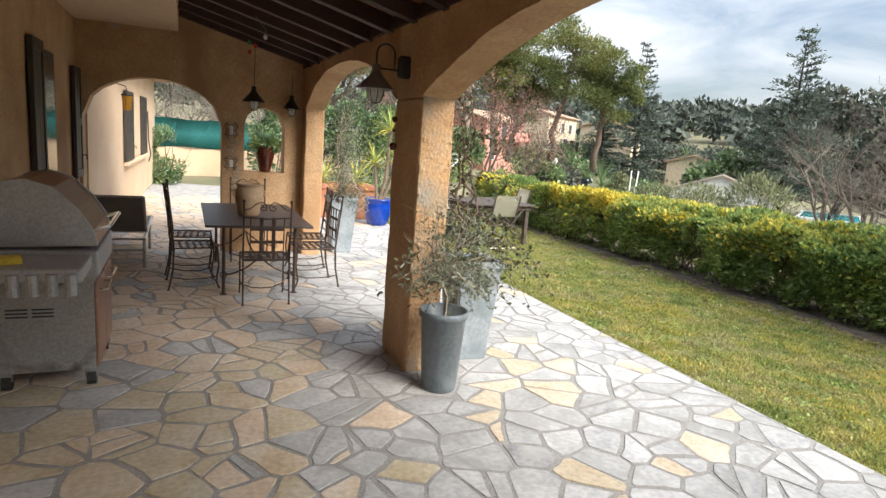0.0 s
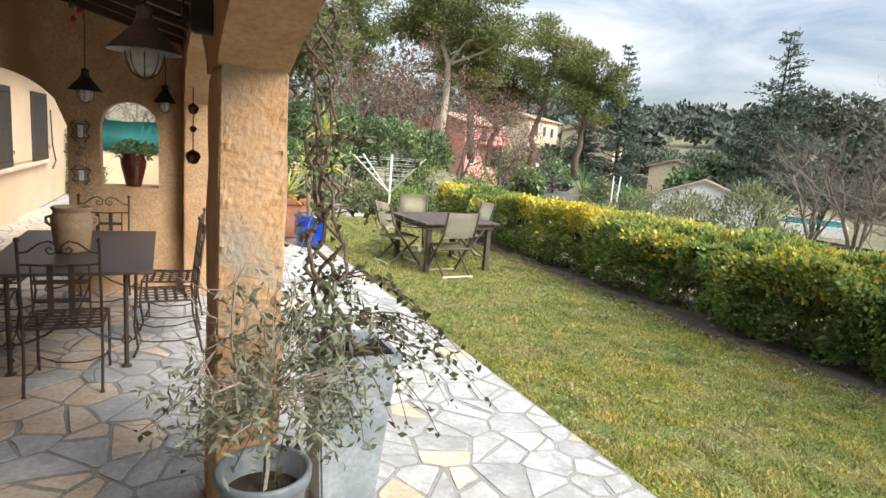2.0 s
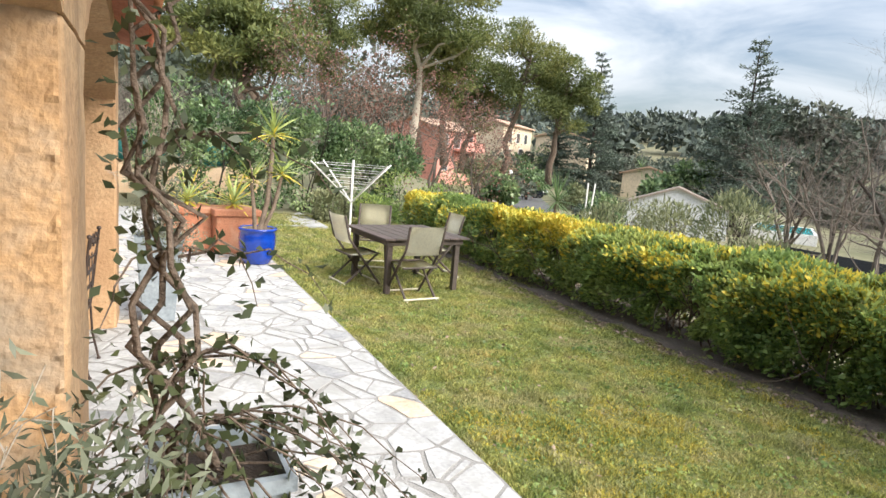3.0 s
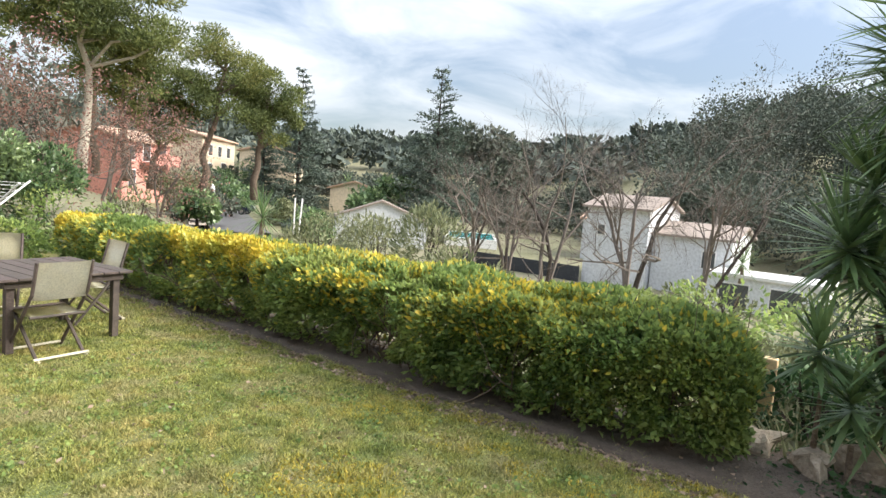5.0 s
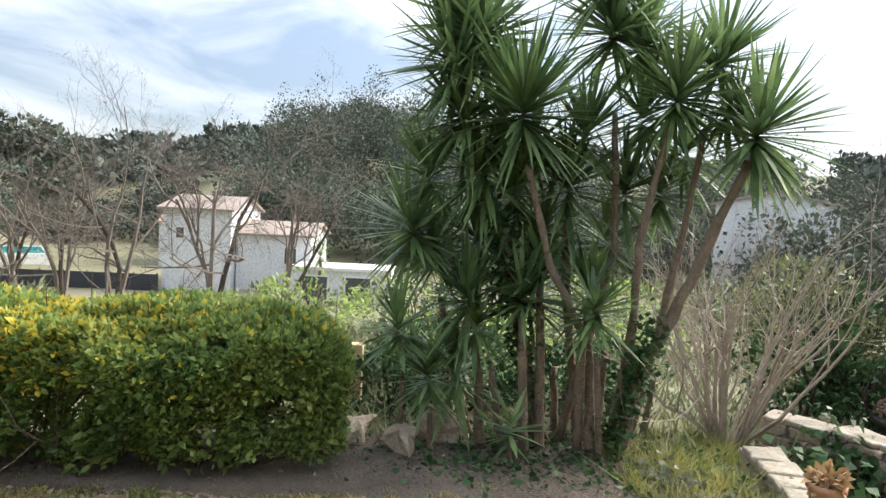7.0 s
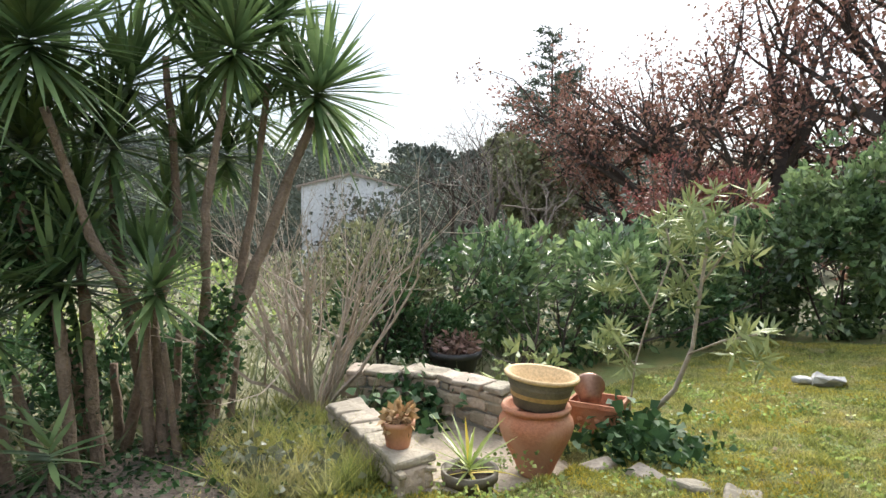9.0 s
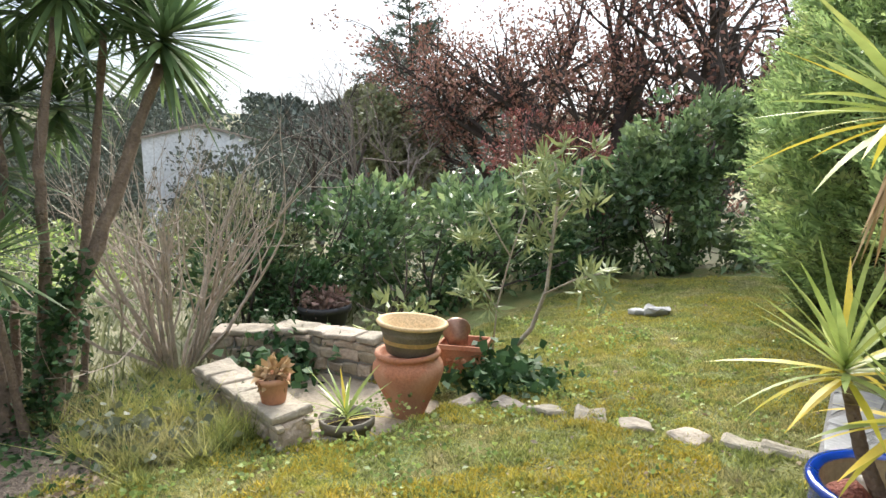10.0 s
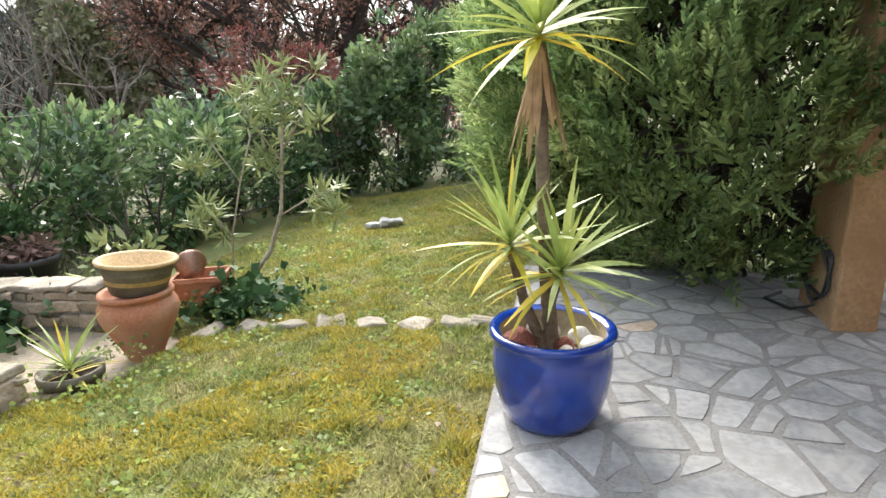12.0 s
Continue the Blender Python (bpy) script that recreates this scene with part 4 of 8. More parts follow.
# ---- garden corner: laurels, conifers, bare shrub, oleander ----
def leafy_shrub(name, base, blobs, n, size, material, seed, label, category="shrub", stems=5, bark=None, ratio=0.45, up=0.2, group=""):
    rng = np.random.default_rng(seed)
    t = thing(name, pose(*base), label, category, group)
    o = np.array(base)
    Ps, Ds = [], []
    vol = np.array([b[1][0] * b[1][1] + b[1][2] * b[1][0] for b in blobs])
    for (c, r), k in zip(blobs, vol / vol.sum()):
        P, D = shell(rng, int(n * k), np.array(c) - o, r, 0.55)
        w = np.array([noise.noise(p * 1.7 + 3) for p in P])
        keep = w > -0.08
        Ps.append(P[keep] + D[keep] * w[keep][:, None] * 0.25), Ds.append(D[keep])
    P, D = np.concatenate(Ps), np.concatenate(Ds)
    ok = P[:, 2] > 0.03
    P, D = P[ok], D[ok]
    D = D + rng.normal(size=D.shape) * 0.7 + np.array([0, 0, up])
    L = rng.uniform(0.65, 1.2, len(P)) * size
    leaf_part("foliage", P, D, L, L * ratio, rng, material, t)["kind"] = "stuff"
    for i in range(stems):
        bm = bmesh.new()
        c = blobs[i % len(blobs)][0]
        d = np.array(c) - o
        start = np.array([rng.normal() * 0.12, rng.normal() * 0.12, -0.03])
        limbs(bm, branchy(rng, start, d + rng.normal(size=3) * 0.2 + np.array([0, 0, 0.3]), np.linalg.norm(d) * 1.15 + 0.3, 0.022, 1, 0.6, 5, 3))
        part("stem", bm, bark or BARK_DARK, t)
    return t


# laurel hedge closing the corner
leafy_shrub("laurel_hedge", (5.65, -7.5, -0.25), [((5.2, -7.5, 1.0), (0.75, 0.6, 1.35)), ((5.85, -7.4, 1.0), (0.7, 0.6, 1.35)), ((5.45, -7.6, 2.05), (0.95, 0.6, 0.65)), ((4.6, -7.8, 1.0), (0.65, 0.5, 1.45))], 10800, 0.175, LEAF_LAUREL, 51, "tall glossy cherry laurel closing the lawn", "shrub", 6)
leafy_shrub("laurel_shrub", (7.6, -4.6, -0.3), [((7.4, -4.4, 0.35), (0.7, 0.8, 0.75)), ((7.9, -5.3, 0.6), (0.7, 0.8, 0.95))], 4600, 0.165, LEAF_LAUREL, 52, "dark glossy laurel shrub at the lawn edge", "shrub", 5)
leafy_shrub("laurel_shrub", (8.6, -3.4, -0.3), [((8.4, -3.2, 0.4), (0.75, 0.7, 0.8)), ((8.9, -4.2, 0.5), (0.7, 0.7, 0.9))], 4600, 0.165, LEAF_LAUREL, 53, "dark glossy laurel shrub behind the low wall", "shrub", 5)
leafy_shrub("laurel_shrub", (9.2, -2.2, -0.3), [((9.0, -2.2, 0.25), (0.6, 0.6, 0.6)), ((9.3, -1.8, 0.6), (0.5, 0.6, 0.7))], 5000, 0.10, LEAF_GREYGREEN, 54, "sparse yellow green shrub with upright stems", "shrub", 9)
leafy_shrub("laurel_shrub", (7.4, -6.4, -0.3), [((7.3, -6.3, 0.5), (0.75, 0.8, 0.9))], 3960, 0.149, LEAF_LAUREL, 56, "dark laurel shrub in shade", "shrub", 5)
leafy_shrub("laurel_shrub", (6.75, -7.4, -0.3), [((6.8, -7.4, 0.6), (0.75, 0.6, 1.0))], 3960, 0.162, LEAF_LAUREL, 58, "dark laurel shrub in shade", "shrub", 5)
leafy_shrub("understorey_shrub", (5.6, -8.4, -0.35), [((5.0, -8.4, 0.2), (0.9, 0.4, 0.7)), ((6.2, -8.3, 0.2), (0.9, 0.4, 0.7)), ((7.0, -8.0, 0.3), (0.6, 0.4, 0.8))], 3600, 0.14, LEAF_IVY, 61, "dark growth filling in behind the laurels", "shrub", 8)
leafy_shrub("photinia", (8.6, -8.7, -0.4), [((9.0, -8.7, 1.9), (0.9, 0.7, 0.75)), ((8.0, -9.1, 1.4), (0.8, 0.7, 1.0))], 6500, 0.10, LEAF_RED, 55, "red-leaved photinia behind the laurels", "shrub", 7)
leafy_shrub("spotted_shrub", (8.3, -1.9, -0.3), [((8.3, -1.95, 0.1), (0.65, 0.55, 0.4))], 2600, 0.09, LEAF_IVY, 57, "low dark ivy-like shrub with pale edged leaves", "shrub", 3)


leafy_shrub("understorey_shrub", (9.0, -1.9, -0.35), [((8.8, -1.5, 0.25), (0.6, 0.6, 0.6)), ((9.3, -2.5, 0.45), (0.8, 0.6, 0.75)), ((8.1, -2.6, 0.2), (0.5, 0.4, 0.5))], 3000, 0.13, LEAF_IVY, 59, "dark leggy shrub with upright black stems behind the wall", "shrub", 14)
leafy_shrub("understorey_shrub", (7.5, -3.6, -0.35), [((7.6, -3.4, 0.1), (0.6, 0.5, 0.5)), ((6.9, -5.6, 0.1), (0.5, 0.6, 0.45)), ((7.0, -6.9, 0.2), (0.6, 0.5, 0.6))], 3000, 0.13, LEAF_IVY, 60, "low dark growth at the foot of the laurels", "shrub", 9)


for i, (x, y, r, h) in enumerate([(8.2, 3.0, 0.5, 0.5), (8.5, 2.2, 0.6, 0.7), (8.3, 1.3, 0.55, 0.6), (8.9, 0.7, 0.6, 0.6), (9.3, 2.9, 0.7, 0.6)]):
    leafy_shrub("bank_shrub", (x, y, ground_z(x, y)), [((x, y, ground_z(x, y) + h * 0.45), (r, r, h * 0.65))], 1500, 0.10, LEAF_IVY, 320 + i, "dark evergreen shrub on the bank behind the yuccas", "shrub", 4)


def make_cypress(base, r, h, seed, n, label):
    """A bushy conifer of upright flattened sprays."""
    rng = np.random.default_rng(seed)
    t = thing("conifer", pose(*base), label, "conifer", "bushy conifers at the terrace end")
    Ps, Ds, Ls = [], [], []
    m = 26
    for k in range(n // m):
        u = rng.random() ** 0.85
        z = 0.12 + u * h
        rr = r * (1 - 0.55 * max(0, u - 0.55) ** 1.1 / 0.45) * (0.45 + 0.55 * min(1, u * 3.4)) * rng.uniform(0.78, 1.05)
        a = rng.uniform(0, math.tau)
        w = noise.noise((math.cos(a) * r * 2.6, math.sin(a) * r * 2.6, z * 2.2 + seed))
        if w < -0.3:
            continue
        rr *= 1 + 0.34 * w
        c = np.array([math.cos(a) * rr, math.sin(a) * rr, z])
        d = unit(np.array([math.cos(a), math.sin(a), 0.9 + rng.normal() * 0.5]) + rng.normal(size=3) * 0.25)
        fan = unit(np.cross(d, rng.normal(size=3)))
        long = rng.uniform(0.2, 0.42)
        q = (np.arange(m) + rng.random(m)) / m
        way = np.where(np.arange(m) % 2, 1.0, -1.0)[:, None]
        Ps.append(c + d * (q * long)[:, None] + way * fan * 0.006)
        Ds.append(d * 0.9 + way * fan * (0.95 - 0.7 * q)[:, None] + rng.normal(size=(m, 3)) * 0.18)
        Ls.append((0.035 + 0.085 * (1 - q)) * rng.uniform(0.75, 1.15, m) * long / 0.36)
    P, D, L = np.concatenate(Ps), np.concatenate(Ds), np.concatenate(Ls)
    leaf_part("foliage", P, D, L, L * 0.3, rng, LEAF_CYPRESS, t)["kind"] = "stuff"
    bm = bmesh.new()
    tube(bm, [(0, 0, -0.05), (0.03, 0, h * 0.5), (0, 0.02, h * 0.93)], [0.09, 0.06, 0.015], 8)
    part("trunk", bm, BARK_DARK, t)
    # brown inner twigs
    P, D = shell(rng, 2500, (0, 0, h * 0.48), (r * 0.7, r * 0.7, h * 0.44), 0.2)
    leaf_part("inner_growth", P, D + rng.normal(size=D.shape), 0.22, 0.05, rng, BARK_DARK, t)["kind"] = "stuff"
    return t


make_cypress((2.35, -2.85, -0.1), 1.05, 3.4, 61, 100000, "broad green bushy conifer beside the paving")
make_cypress((1.6, -2.25, -0.05), 1.3, 3.4, 62, 135000, "broad green bushy conifer beside the paving")
make_cypress((3.12, -4.75, -0.15), 0.72, 3.1, 63, 64000, "yellow green bushy conifer at the lawn edge")


def make_bare_shrub(base, seed, label, material, h=1.9, n=26, spread=0.55):
    rng = np.random.default_rng(seed)
    t = thing("bare_shrub", pose(*base), label, "shrub")
    for i in range(n):
        a = rng.uniform(0, math.tau)
        lean = rng.uniform(0.15, 1.0) ** 0.7 * spread
        bm = bmesh.new()
        limbs(bm, branchy(rng, (math.cos(a) * 0.06, math.sin(a) * 0.06, -0.03), (math.cos(a) * lean, math.sin(a) * lean, 1), h * rng.uniform(0.55, 0.75), rng.uniform(0.013, 0.027), 2, 0.42, 6, 3, 0.26, 0.10, 0.62))
        part("branch", bm, material, t)
    return t


make_bare_shrub((7.8, -0.22, -0.3), 71, "leafless many-stemmed shrub with pale grey twigs", SHRUB_BARK, 2.2, 30, 0.8)


def make_oleander():
    rng = np.random.default_rng(72)
    base = (5.50, -1.85, -0.24)
    t = thing("oleander", pose(*base), "young oleander with slender leaning stems and narrow leaves", "shrub")
    o = Vector(base)
    stems = [[(5.54, -1.9, -0.24), (5.22, -1.92, 0.15), (5.10, -1.95, 0.5), (5.05, -1.95, 0.95), (5.0, -1.95, 1.35), (5.08, -1.98, 1.62)],
             [(5.58, -1.85, -0.24), (5.55, -1.9, 0.3), (5.42, -1.9, 0.75), (5.3, -1.95, 1.15)],
             [(5.12, -1.92, 0.45), (4.85, -1.9, 0.6), (4.62, -1.9, 0.68)],
             [(5.04, -1.95, 1.0), (4.85, -2.0, 1.3), (4.83, -2.0, 1.5)], [(5.42, -1.9, 0.75), (5.6, -1.9, 1.0), (5.66, -1.9, 1.1)],
             [(5.05, -1.95, 0.9), (5.35, -2.05, 1.25), (5.45, -2.1, 1.5)], [(5.55, -1.88, 0.3), (5.72, -1.85, 0.5)]]
    Ps, Ds = [], []
    for s in stems:
        bm = bmesh.new()
        tube(bm, [Vector(p) - o for p in s], [0.022 - 0.016 * i / len(s) for i in range(len(s))] if len(s) > 4 else 0.008, 6)
        part("stem", bm, BARK_PALE, t, smooth=True)
        tip = np.array(Vector(s[-1]) - o)
        for k in range(6):
            c = tip + rng.normal(size=3) * 0.09 - np.array([0, 0, 0.05 * k])
            n = 20
            D = unit(rng.normal(size=(n, 3))) + np.array([0, 0, 0.35])
            Ps.append(np.repeat(c[None], n, 0) + rng.normal(size=(n, 3)) * 0.02), Ds.append(D)
    P, D = np.concatenate(Ps), np.concatenate(Ds)
    L = rng.uniform(0.11, 0.2, len(P))
    leaf_part("foliage", P, D, L, L * 0.17, rng, LEAF_OLEANDER, t, lift=0.05)["kind"] = "stuff"


make_oleander()
ivy("ivy", [(5.15, -1.45, -0.1), (5.35, -1.6, -0.1), (4.95, -1.45, -0.15), (5.25, -1.3, -0.15)], 420, (0.16, 0.16, 0.08), 73, "ivy mound at the foot of the oleander", 0.11)
ivy("ivy", [(7.3, -0.75, -0.2), (7.2, -1.0, -0.2), (7.0, -0.65, -0.25)], 420, (0.2, 0.2, 0.12), 74, "ivy and ferns behind the low wall", 0.11)
ivy("weeds", [(3.15 + (0.71 * i) % 2.7, -4 + (1.37 * i) % 12.5, -0.1) for i in range(110)], 10000, (0.11, 0.11, 0.01), 75, "small clumps of green weeds in the lawn", 0.035, LEAF_HEDGE)
ivy("lavender", [(6.45, 0.35, -0.2), (6.3, 0.7, -0.2), (7.6, -1.0, -0.1), (6.55, 0.9, -0.15)], 1500, (0.16, 0.15, 0.09), 76, "grey lavender clumps beside the bare shrub", 0.07, LEAF_OLIVE)
fallen("leaf_litter", 3600, (6.05, 6.9), (0.6, 9.0), 47, "dry leaves strewn along the edge of the hedge bed", 0.05)

# ---- porch: doors, shutters, lamps ----
def shutter(m, w, h, label):
    t = thing("shutter", m, label, "shutter", "dark wooden shutters")
    bm = bmesh.new()
    for a, b in (((0, -0.02, 0), (0.06, 0.02, h)), ((w - 0.06, -0.02, 0), (w, 0.02, h)), ((0.06, -0.02, 0), (w - 0.06, 0.02, 0.09)), ((0.06, -0.02, h - 0.09), (w - 0.06, 0.02, h)), ((0.06, -0.02, h * 0.48), (w - 0.06, 0.02, h * 0.48 + 0.08))):
        box(bm, a, b, 0.003)
    part("frame", bm, SHUTTER, t)
    boards = max(2, round((w - 0.12) / 0.14))
    for z0, z1 in ((0.09, h * 0.48), (h * 0.48 + 0.08, h - 0.09)):
        for i in range(boards):
            bw = (w - 0.12) / boards
            bm = bmesh.new()
            box(bm, (0.06 + bw * i + 0.002, -0.011, z0), (0.06 + bw * (i + 1) - 0.002, 0.011, z1), 0.004)
            part("board", bm, SHUTTER, t)
    bm = bmesh.new()
    tube(bm, [(w * 0.9, -0.02, h * 0.2), (w * 0.9, -0.06, h * 0.2), (w * 0.9, -0.06, h * 0.2 - 0.05)], 0.008, 6)
    part("catch", bm, IRON, t)
    return t


shutter(pose(-1.625, 5.64, 0.02, 0, 0, 90), 0.42, 2.2, "tall dark brown boarded shutter open against the ochre wall")
shutter(pose(-1.625, 7.62, 0.93, 0, 0, 90), 0.44, 1.22, "dark brown boarded window shutter open against the ochre wall")
d1 = thing("door_1", pose(-1.66, 6.08, 0.0), "dark glazed door behind open shutters", "door", kind="structure")
bm = bmesh.new()
box(bm, (0.0, 0.0, 0.02), (0.012, 0.66, 2.18), 0.003)
part("frame", bm, SHUTTER, d1)
bm = bmesh.new()
box(bm, (0.014, 0.07, 0.1), (0.02, 0.59, 2.1))
part("pane", bm, PANE, d1)
for u in (3.2, 5.75):
    shutter(FAR @ pose(u, -0.035, 0.87), 1.15, 1.22, "dark brown boarded shutter on the sunlit cream wing")
w1 = thing("window_1", FAR @ pose(4.4, -0.004, 0.9), "window of the cream wing, a pale board for its lit recess", "window", kind="structure")
# pale board added in the opening, standing in for the lit recess
bm = bmesh.new()
box(bm, (0, -0.02, 0), (1.3, 0.0, 1.2), 0.004)
part("blind", bm, SOFFIT, w1)
bm = bmesh.new()
box(bm, (-1.2, -0.09, -0.10), (2.5, 0.0, -0.04), 0.01)
part("sill", bm, CREAM, w1)
bm = bmesh.new()
tube(bm, [(2.9, -0.03, 0.9), (2.9, -0.05, 0.2), (3.0, -0.08, -0.1), (2.85, -0.05, -0.25)], 0.015, 6)
tagged(part("wall_cable", bm, HOSE), "looped cable on the cream wall", "cable").matrix_basis = FAR @ pose(4.4, 0, 0.9)


def scrolled_lamp(m, label, glass_r=0.055, shade_r=0.125, material=None, cord=0.0, bracket=True):
    """A cone-shaded lantern with a caged bulb; hung on a bracket or a cord. Origin at the shade's top."""
    material = material or LAMP_METAL
    t = thing("porch_lamp", m, label, "lamp", "cone-shaded porch lamps")
    bm = bmesh.new()
    lathe(bm, [(0.0, 0.06), (0.022, 0.055), (0.03, 0.045), (0.026, 0.03), (0.032, 0.0), (0.045, -0.02), (shade_r, -0.105), (shade_r + 0.006, -0.112), (shade_r - 0.004, -0.113), (0.04, -0.028), (0.0, -0.02)], 24)
    part("shade", bm, material, t, smooth=True)
    bm = bmesh.new()
    lathe(bm, [(0.045, -0.095), (glass_r, -0.12), (glass_r, -0.15), (glass_r * 0.75, -0.185), (0.0, -0.2)], 20)
    part("bulb_glass", bm, BULB, t, "frosted glass bulb", smooth=True)
    bm = bmesh.new()
    for k in range(4):
        a = k * math.pi / 4
        tube(bm, [((glass_r + 0.012) * math.cos(a) * math.cos(s), (glass_r + 0.012) * math.sin(a) * math.cos(s), -0.115 - 0.095 * math.sin(s)) for s in np.linspace(0, math.pi, 9)], 0.0025, 4)
    part("cage", bm, LAMP_DARK, t)
    if bracket:
        bm = bmesh.new()
        tube(bm, [(0, 0, 0.05), (0, 0, 0.13)] + arc((0.065, 0.13), 0.065, 180, 0, 10, "xz") + [(0.13, 0, 0.02)], 0.006, 6)
        tube(bm, [(0.03, 0, 0.03), (0.22, 0, 0.03)], 0.006, 6)
        part("bracket", bm, LAMP_DARK, t)
        bm = bmesh.new()
        box(bm, (0.155, -0.035, -0.02), (0.25, 0.035, 0.13), 0.02)
        part("wall_plate", bm, LAMP_DARK, t)
    if cord:
        bm = bmesh.new()
        tube(bm, [(0, 0, 0.05), (0.004, 0, cord * 0.5), (0, 0, cord)], 0.004, 5)
        part("cord", bm, LAMP_DARK, t)
    return t


scrolled_lamp(pose(0.69, 4.0, 2.08), "grey metal cone lamp on a bracket beside the pier")
scrolled_lamp(pose(0.19, 7.0, 2.03), "dark metal cone lamp hanging by a cord over the table", 0.05, 0.12, LAMP_DARK, 0.66, False)
scrolled_lamp(pose(0.76, 8.0, 2.02), "dark cone lamp hanging in the porch corner", 0.045, 0.10, LAMP_DARK, 0.3, False)
# lights strung along the rafters
fairy = thing("fairy_lights", pose(0, 0, 0), "string of small coloured party bulbs below the rafters", "fairy lights")
bm = bmesh.new()
tube(bm, [(0.15, 6.9, 2.58), (0.2, 6.6, 2.52), (0.22, 6.2, 2.57), (0.05, 5.6, 2.6)], 0.003, 4)
part("wire", bm, LAMP_DARK, fairy)
for i, (x, y, z) in enumerate([(0.18, 6.85, 2.5), (0.12, 6.9, 2.53), (0.13, 6.92, 2.44), (0.22, 6.3, 2.53)]):
    bm = bmesh.new()
    lathe(bm, [(0, -0.03), (0.018, -0.02), (0.02, 0.0), (0.008, 0.02), (0, 0.025)], 10, (x, y, z))
    part("bulb", bm, (PLASTIC_RED, PLASTIC_GREEN, PLASTIC_RED, BULB)[i], fairy, smooth=True)
chime = thing("wind_chime", pose(0.86, 4.05, 1.72), "small wooden wind chime hanging near the pier", "wind chime")
bm = bmesh.new()
tube(bm, [(0, 0, 0.14), (0, 0, -0.16)], 0.003, 4)
part("string", bm, LAMP_DARK, chime)
for z, r in ((0.06, 0.022), (-0.02, 0.014), (-0.13, 0.03)):
    bm = bmesh.new()
    lathe(bm, [(0, r), (r * 0.8, r * 0.5), (r, 0), (r * 0.6, -r * 0.9), (0, -r * 1.1)], 10, (0, 0, z))
    part("bead", bm, BROWN_GLAZE, chime, smooth=True)
lan = thing("wall_lantern", FAR @ pose(1.55, -0.26, 1.86), "small amber glass lantern on an iron hook", "lantern")
bm = bmesh.new()
lathe(bm, [(0, -0.12), (0.055, -0.12), (0.08, 0.09), (0, 0.09)], 6)
part("glass", bm, AMBER, lan)
bm = bmesh.new()
lathe(bm, [(0.09, 0.09), (0.09, 0.10), (0.03, 0.14), (0, 0.15)], 6)
tube(bm, [(0, 0, 0.14), (0, 0.02, 0.22), (0, 0.14, 0.25), (0, 0.25, 0.2)], 0.008, 5)
part("hook", bm, LAMP_DARK, lan)
# small things on the back wall
for z, h in ((1.58, 0.2), (1.16, 0.17)):
    o = thing("wall_ornament", pose(0.03, 8.085, z), "wrought iron wall ornament with a small white plaque", "ornament")
    bm = bmesh.new()
    for sx in (-1, 1):
        tube(bm, [(sx * 0.03, 0, -h * 0.5), (sx * 0.075, -0.01, -h * 0.25), (sx * 0.05, 0, 0), (sx * 0.08, -0.01, h * 0.3), (sx * 0.04, 0, h * 0.5)], 0.005, 5)
    tube(bm, [(-0.08, 0, h * 0.34), (0.08, 0, h * 0.34)], 0.004, 5)
    tube(bm, [(-0.06, 0, -h * 0.3), (0.06, 0, -h * 0.3)], 0.004, 5)
    part("iron_scroll", bm, IRON, o)
    bm = bmesh.new()
    box(bm, (-0.022, -0.012, -h * 0.3), (0.022, 0.0, h * 0.28), 0.008)
    part("plaque", bm, WHITE_PAINT, o, "small white plaque")


vase = thing("niche_vase", pose(0.47, 8.24, 1.062), "brown glazed vase with a trailing plant in the niche", "vase")
bm = bmesh.new()
lathe(bm, [(0, 0), (0.07, 0), (0.075, 0.02), (0.115, 0.2), (0.12, 0.25), (0.1, 0.30), (0.115, 0.325), (0.105, 0.33), (0.09, 0.30), (0.08, 0.28), (0, 0.28)], 26)
part("vase_body", bm, BROWN_GLAZE, vase, smooth=True)
rng = np.random.default_rng(201)
P, D = shell(rng, 260, (0, 0, 0.36), (0.2, 0.1, 0.09), 0.8)
leaf_part("plant", P, D + rng.normal(size=D.shape) * 0.5, 0.05, 0.03, rng, LEAF_HEDGE, vase)["kind"] = "stuff"

# ---- iron table and chairs ----
TX0, TX1, TY0, TY1, TZ = -0.34, 0.68, 5.88, 7.62, 0.70
tab = thing("dining_table", pose(0.17, 6.75, 0), "dark brown metal garden table on slim iron legs", "table")
bm = bmesh.new()
box(bm, (TX0 - 0.17, TY0 - 6.75, TZ - 0.022), (TX1 - 0.17, TY1 - 6.75, TZ), 0.005)
part("tabletop", bm, TABLE_TOP, tab)
for sx in (-0.34, 0.34):
    for sy in (-0.80, 0.72):
        bm = bmesh.new()
        tube(bm, [(sx, sy, 0), (sx, sy, 0.02), (sx, sy, TZ - 0.02)], [0.028, 0.016, 0.016], 8)
        box(bm, (sx - 0.03, sy - 0.03, 0), (sx + 0.03, sy + 0.03, 0.008), 0.002)
        part("leg", bm, IRON, tab)
for sy in (-0.80, 0.72):
    bm = bmesh.new()
    pts = [(-0.34, sy, 0.20), (-0.26, sy, 0.21), (-0.14, sy, 0.26), (-0.04, sy, 0.34), (0.0, sy, 0.38), (0.04, sy, 0.34), (0.14, sy, 0.26), (0.26, sy, 0.21), (0.34, sy, 0.20)]
    tube(bm, pts, 0.008, 6)
    for sx in (-0.34, 0.34):
        tube(bm, [(sx + 0.03 * math.cos(a), sy, 0.2 + 0.03 * math.sin(a)) for a in np.linspace(0, math.tau, 11)[:-1]], 0.006, 5, True)
    part("stretcher", bm, IRON, tab)
bm = bmesh.new()
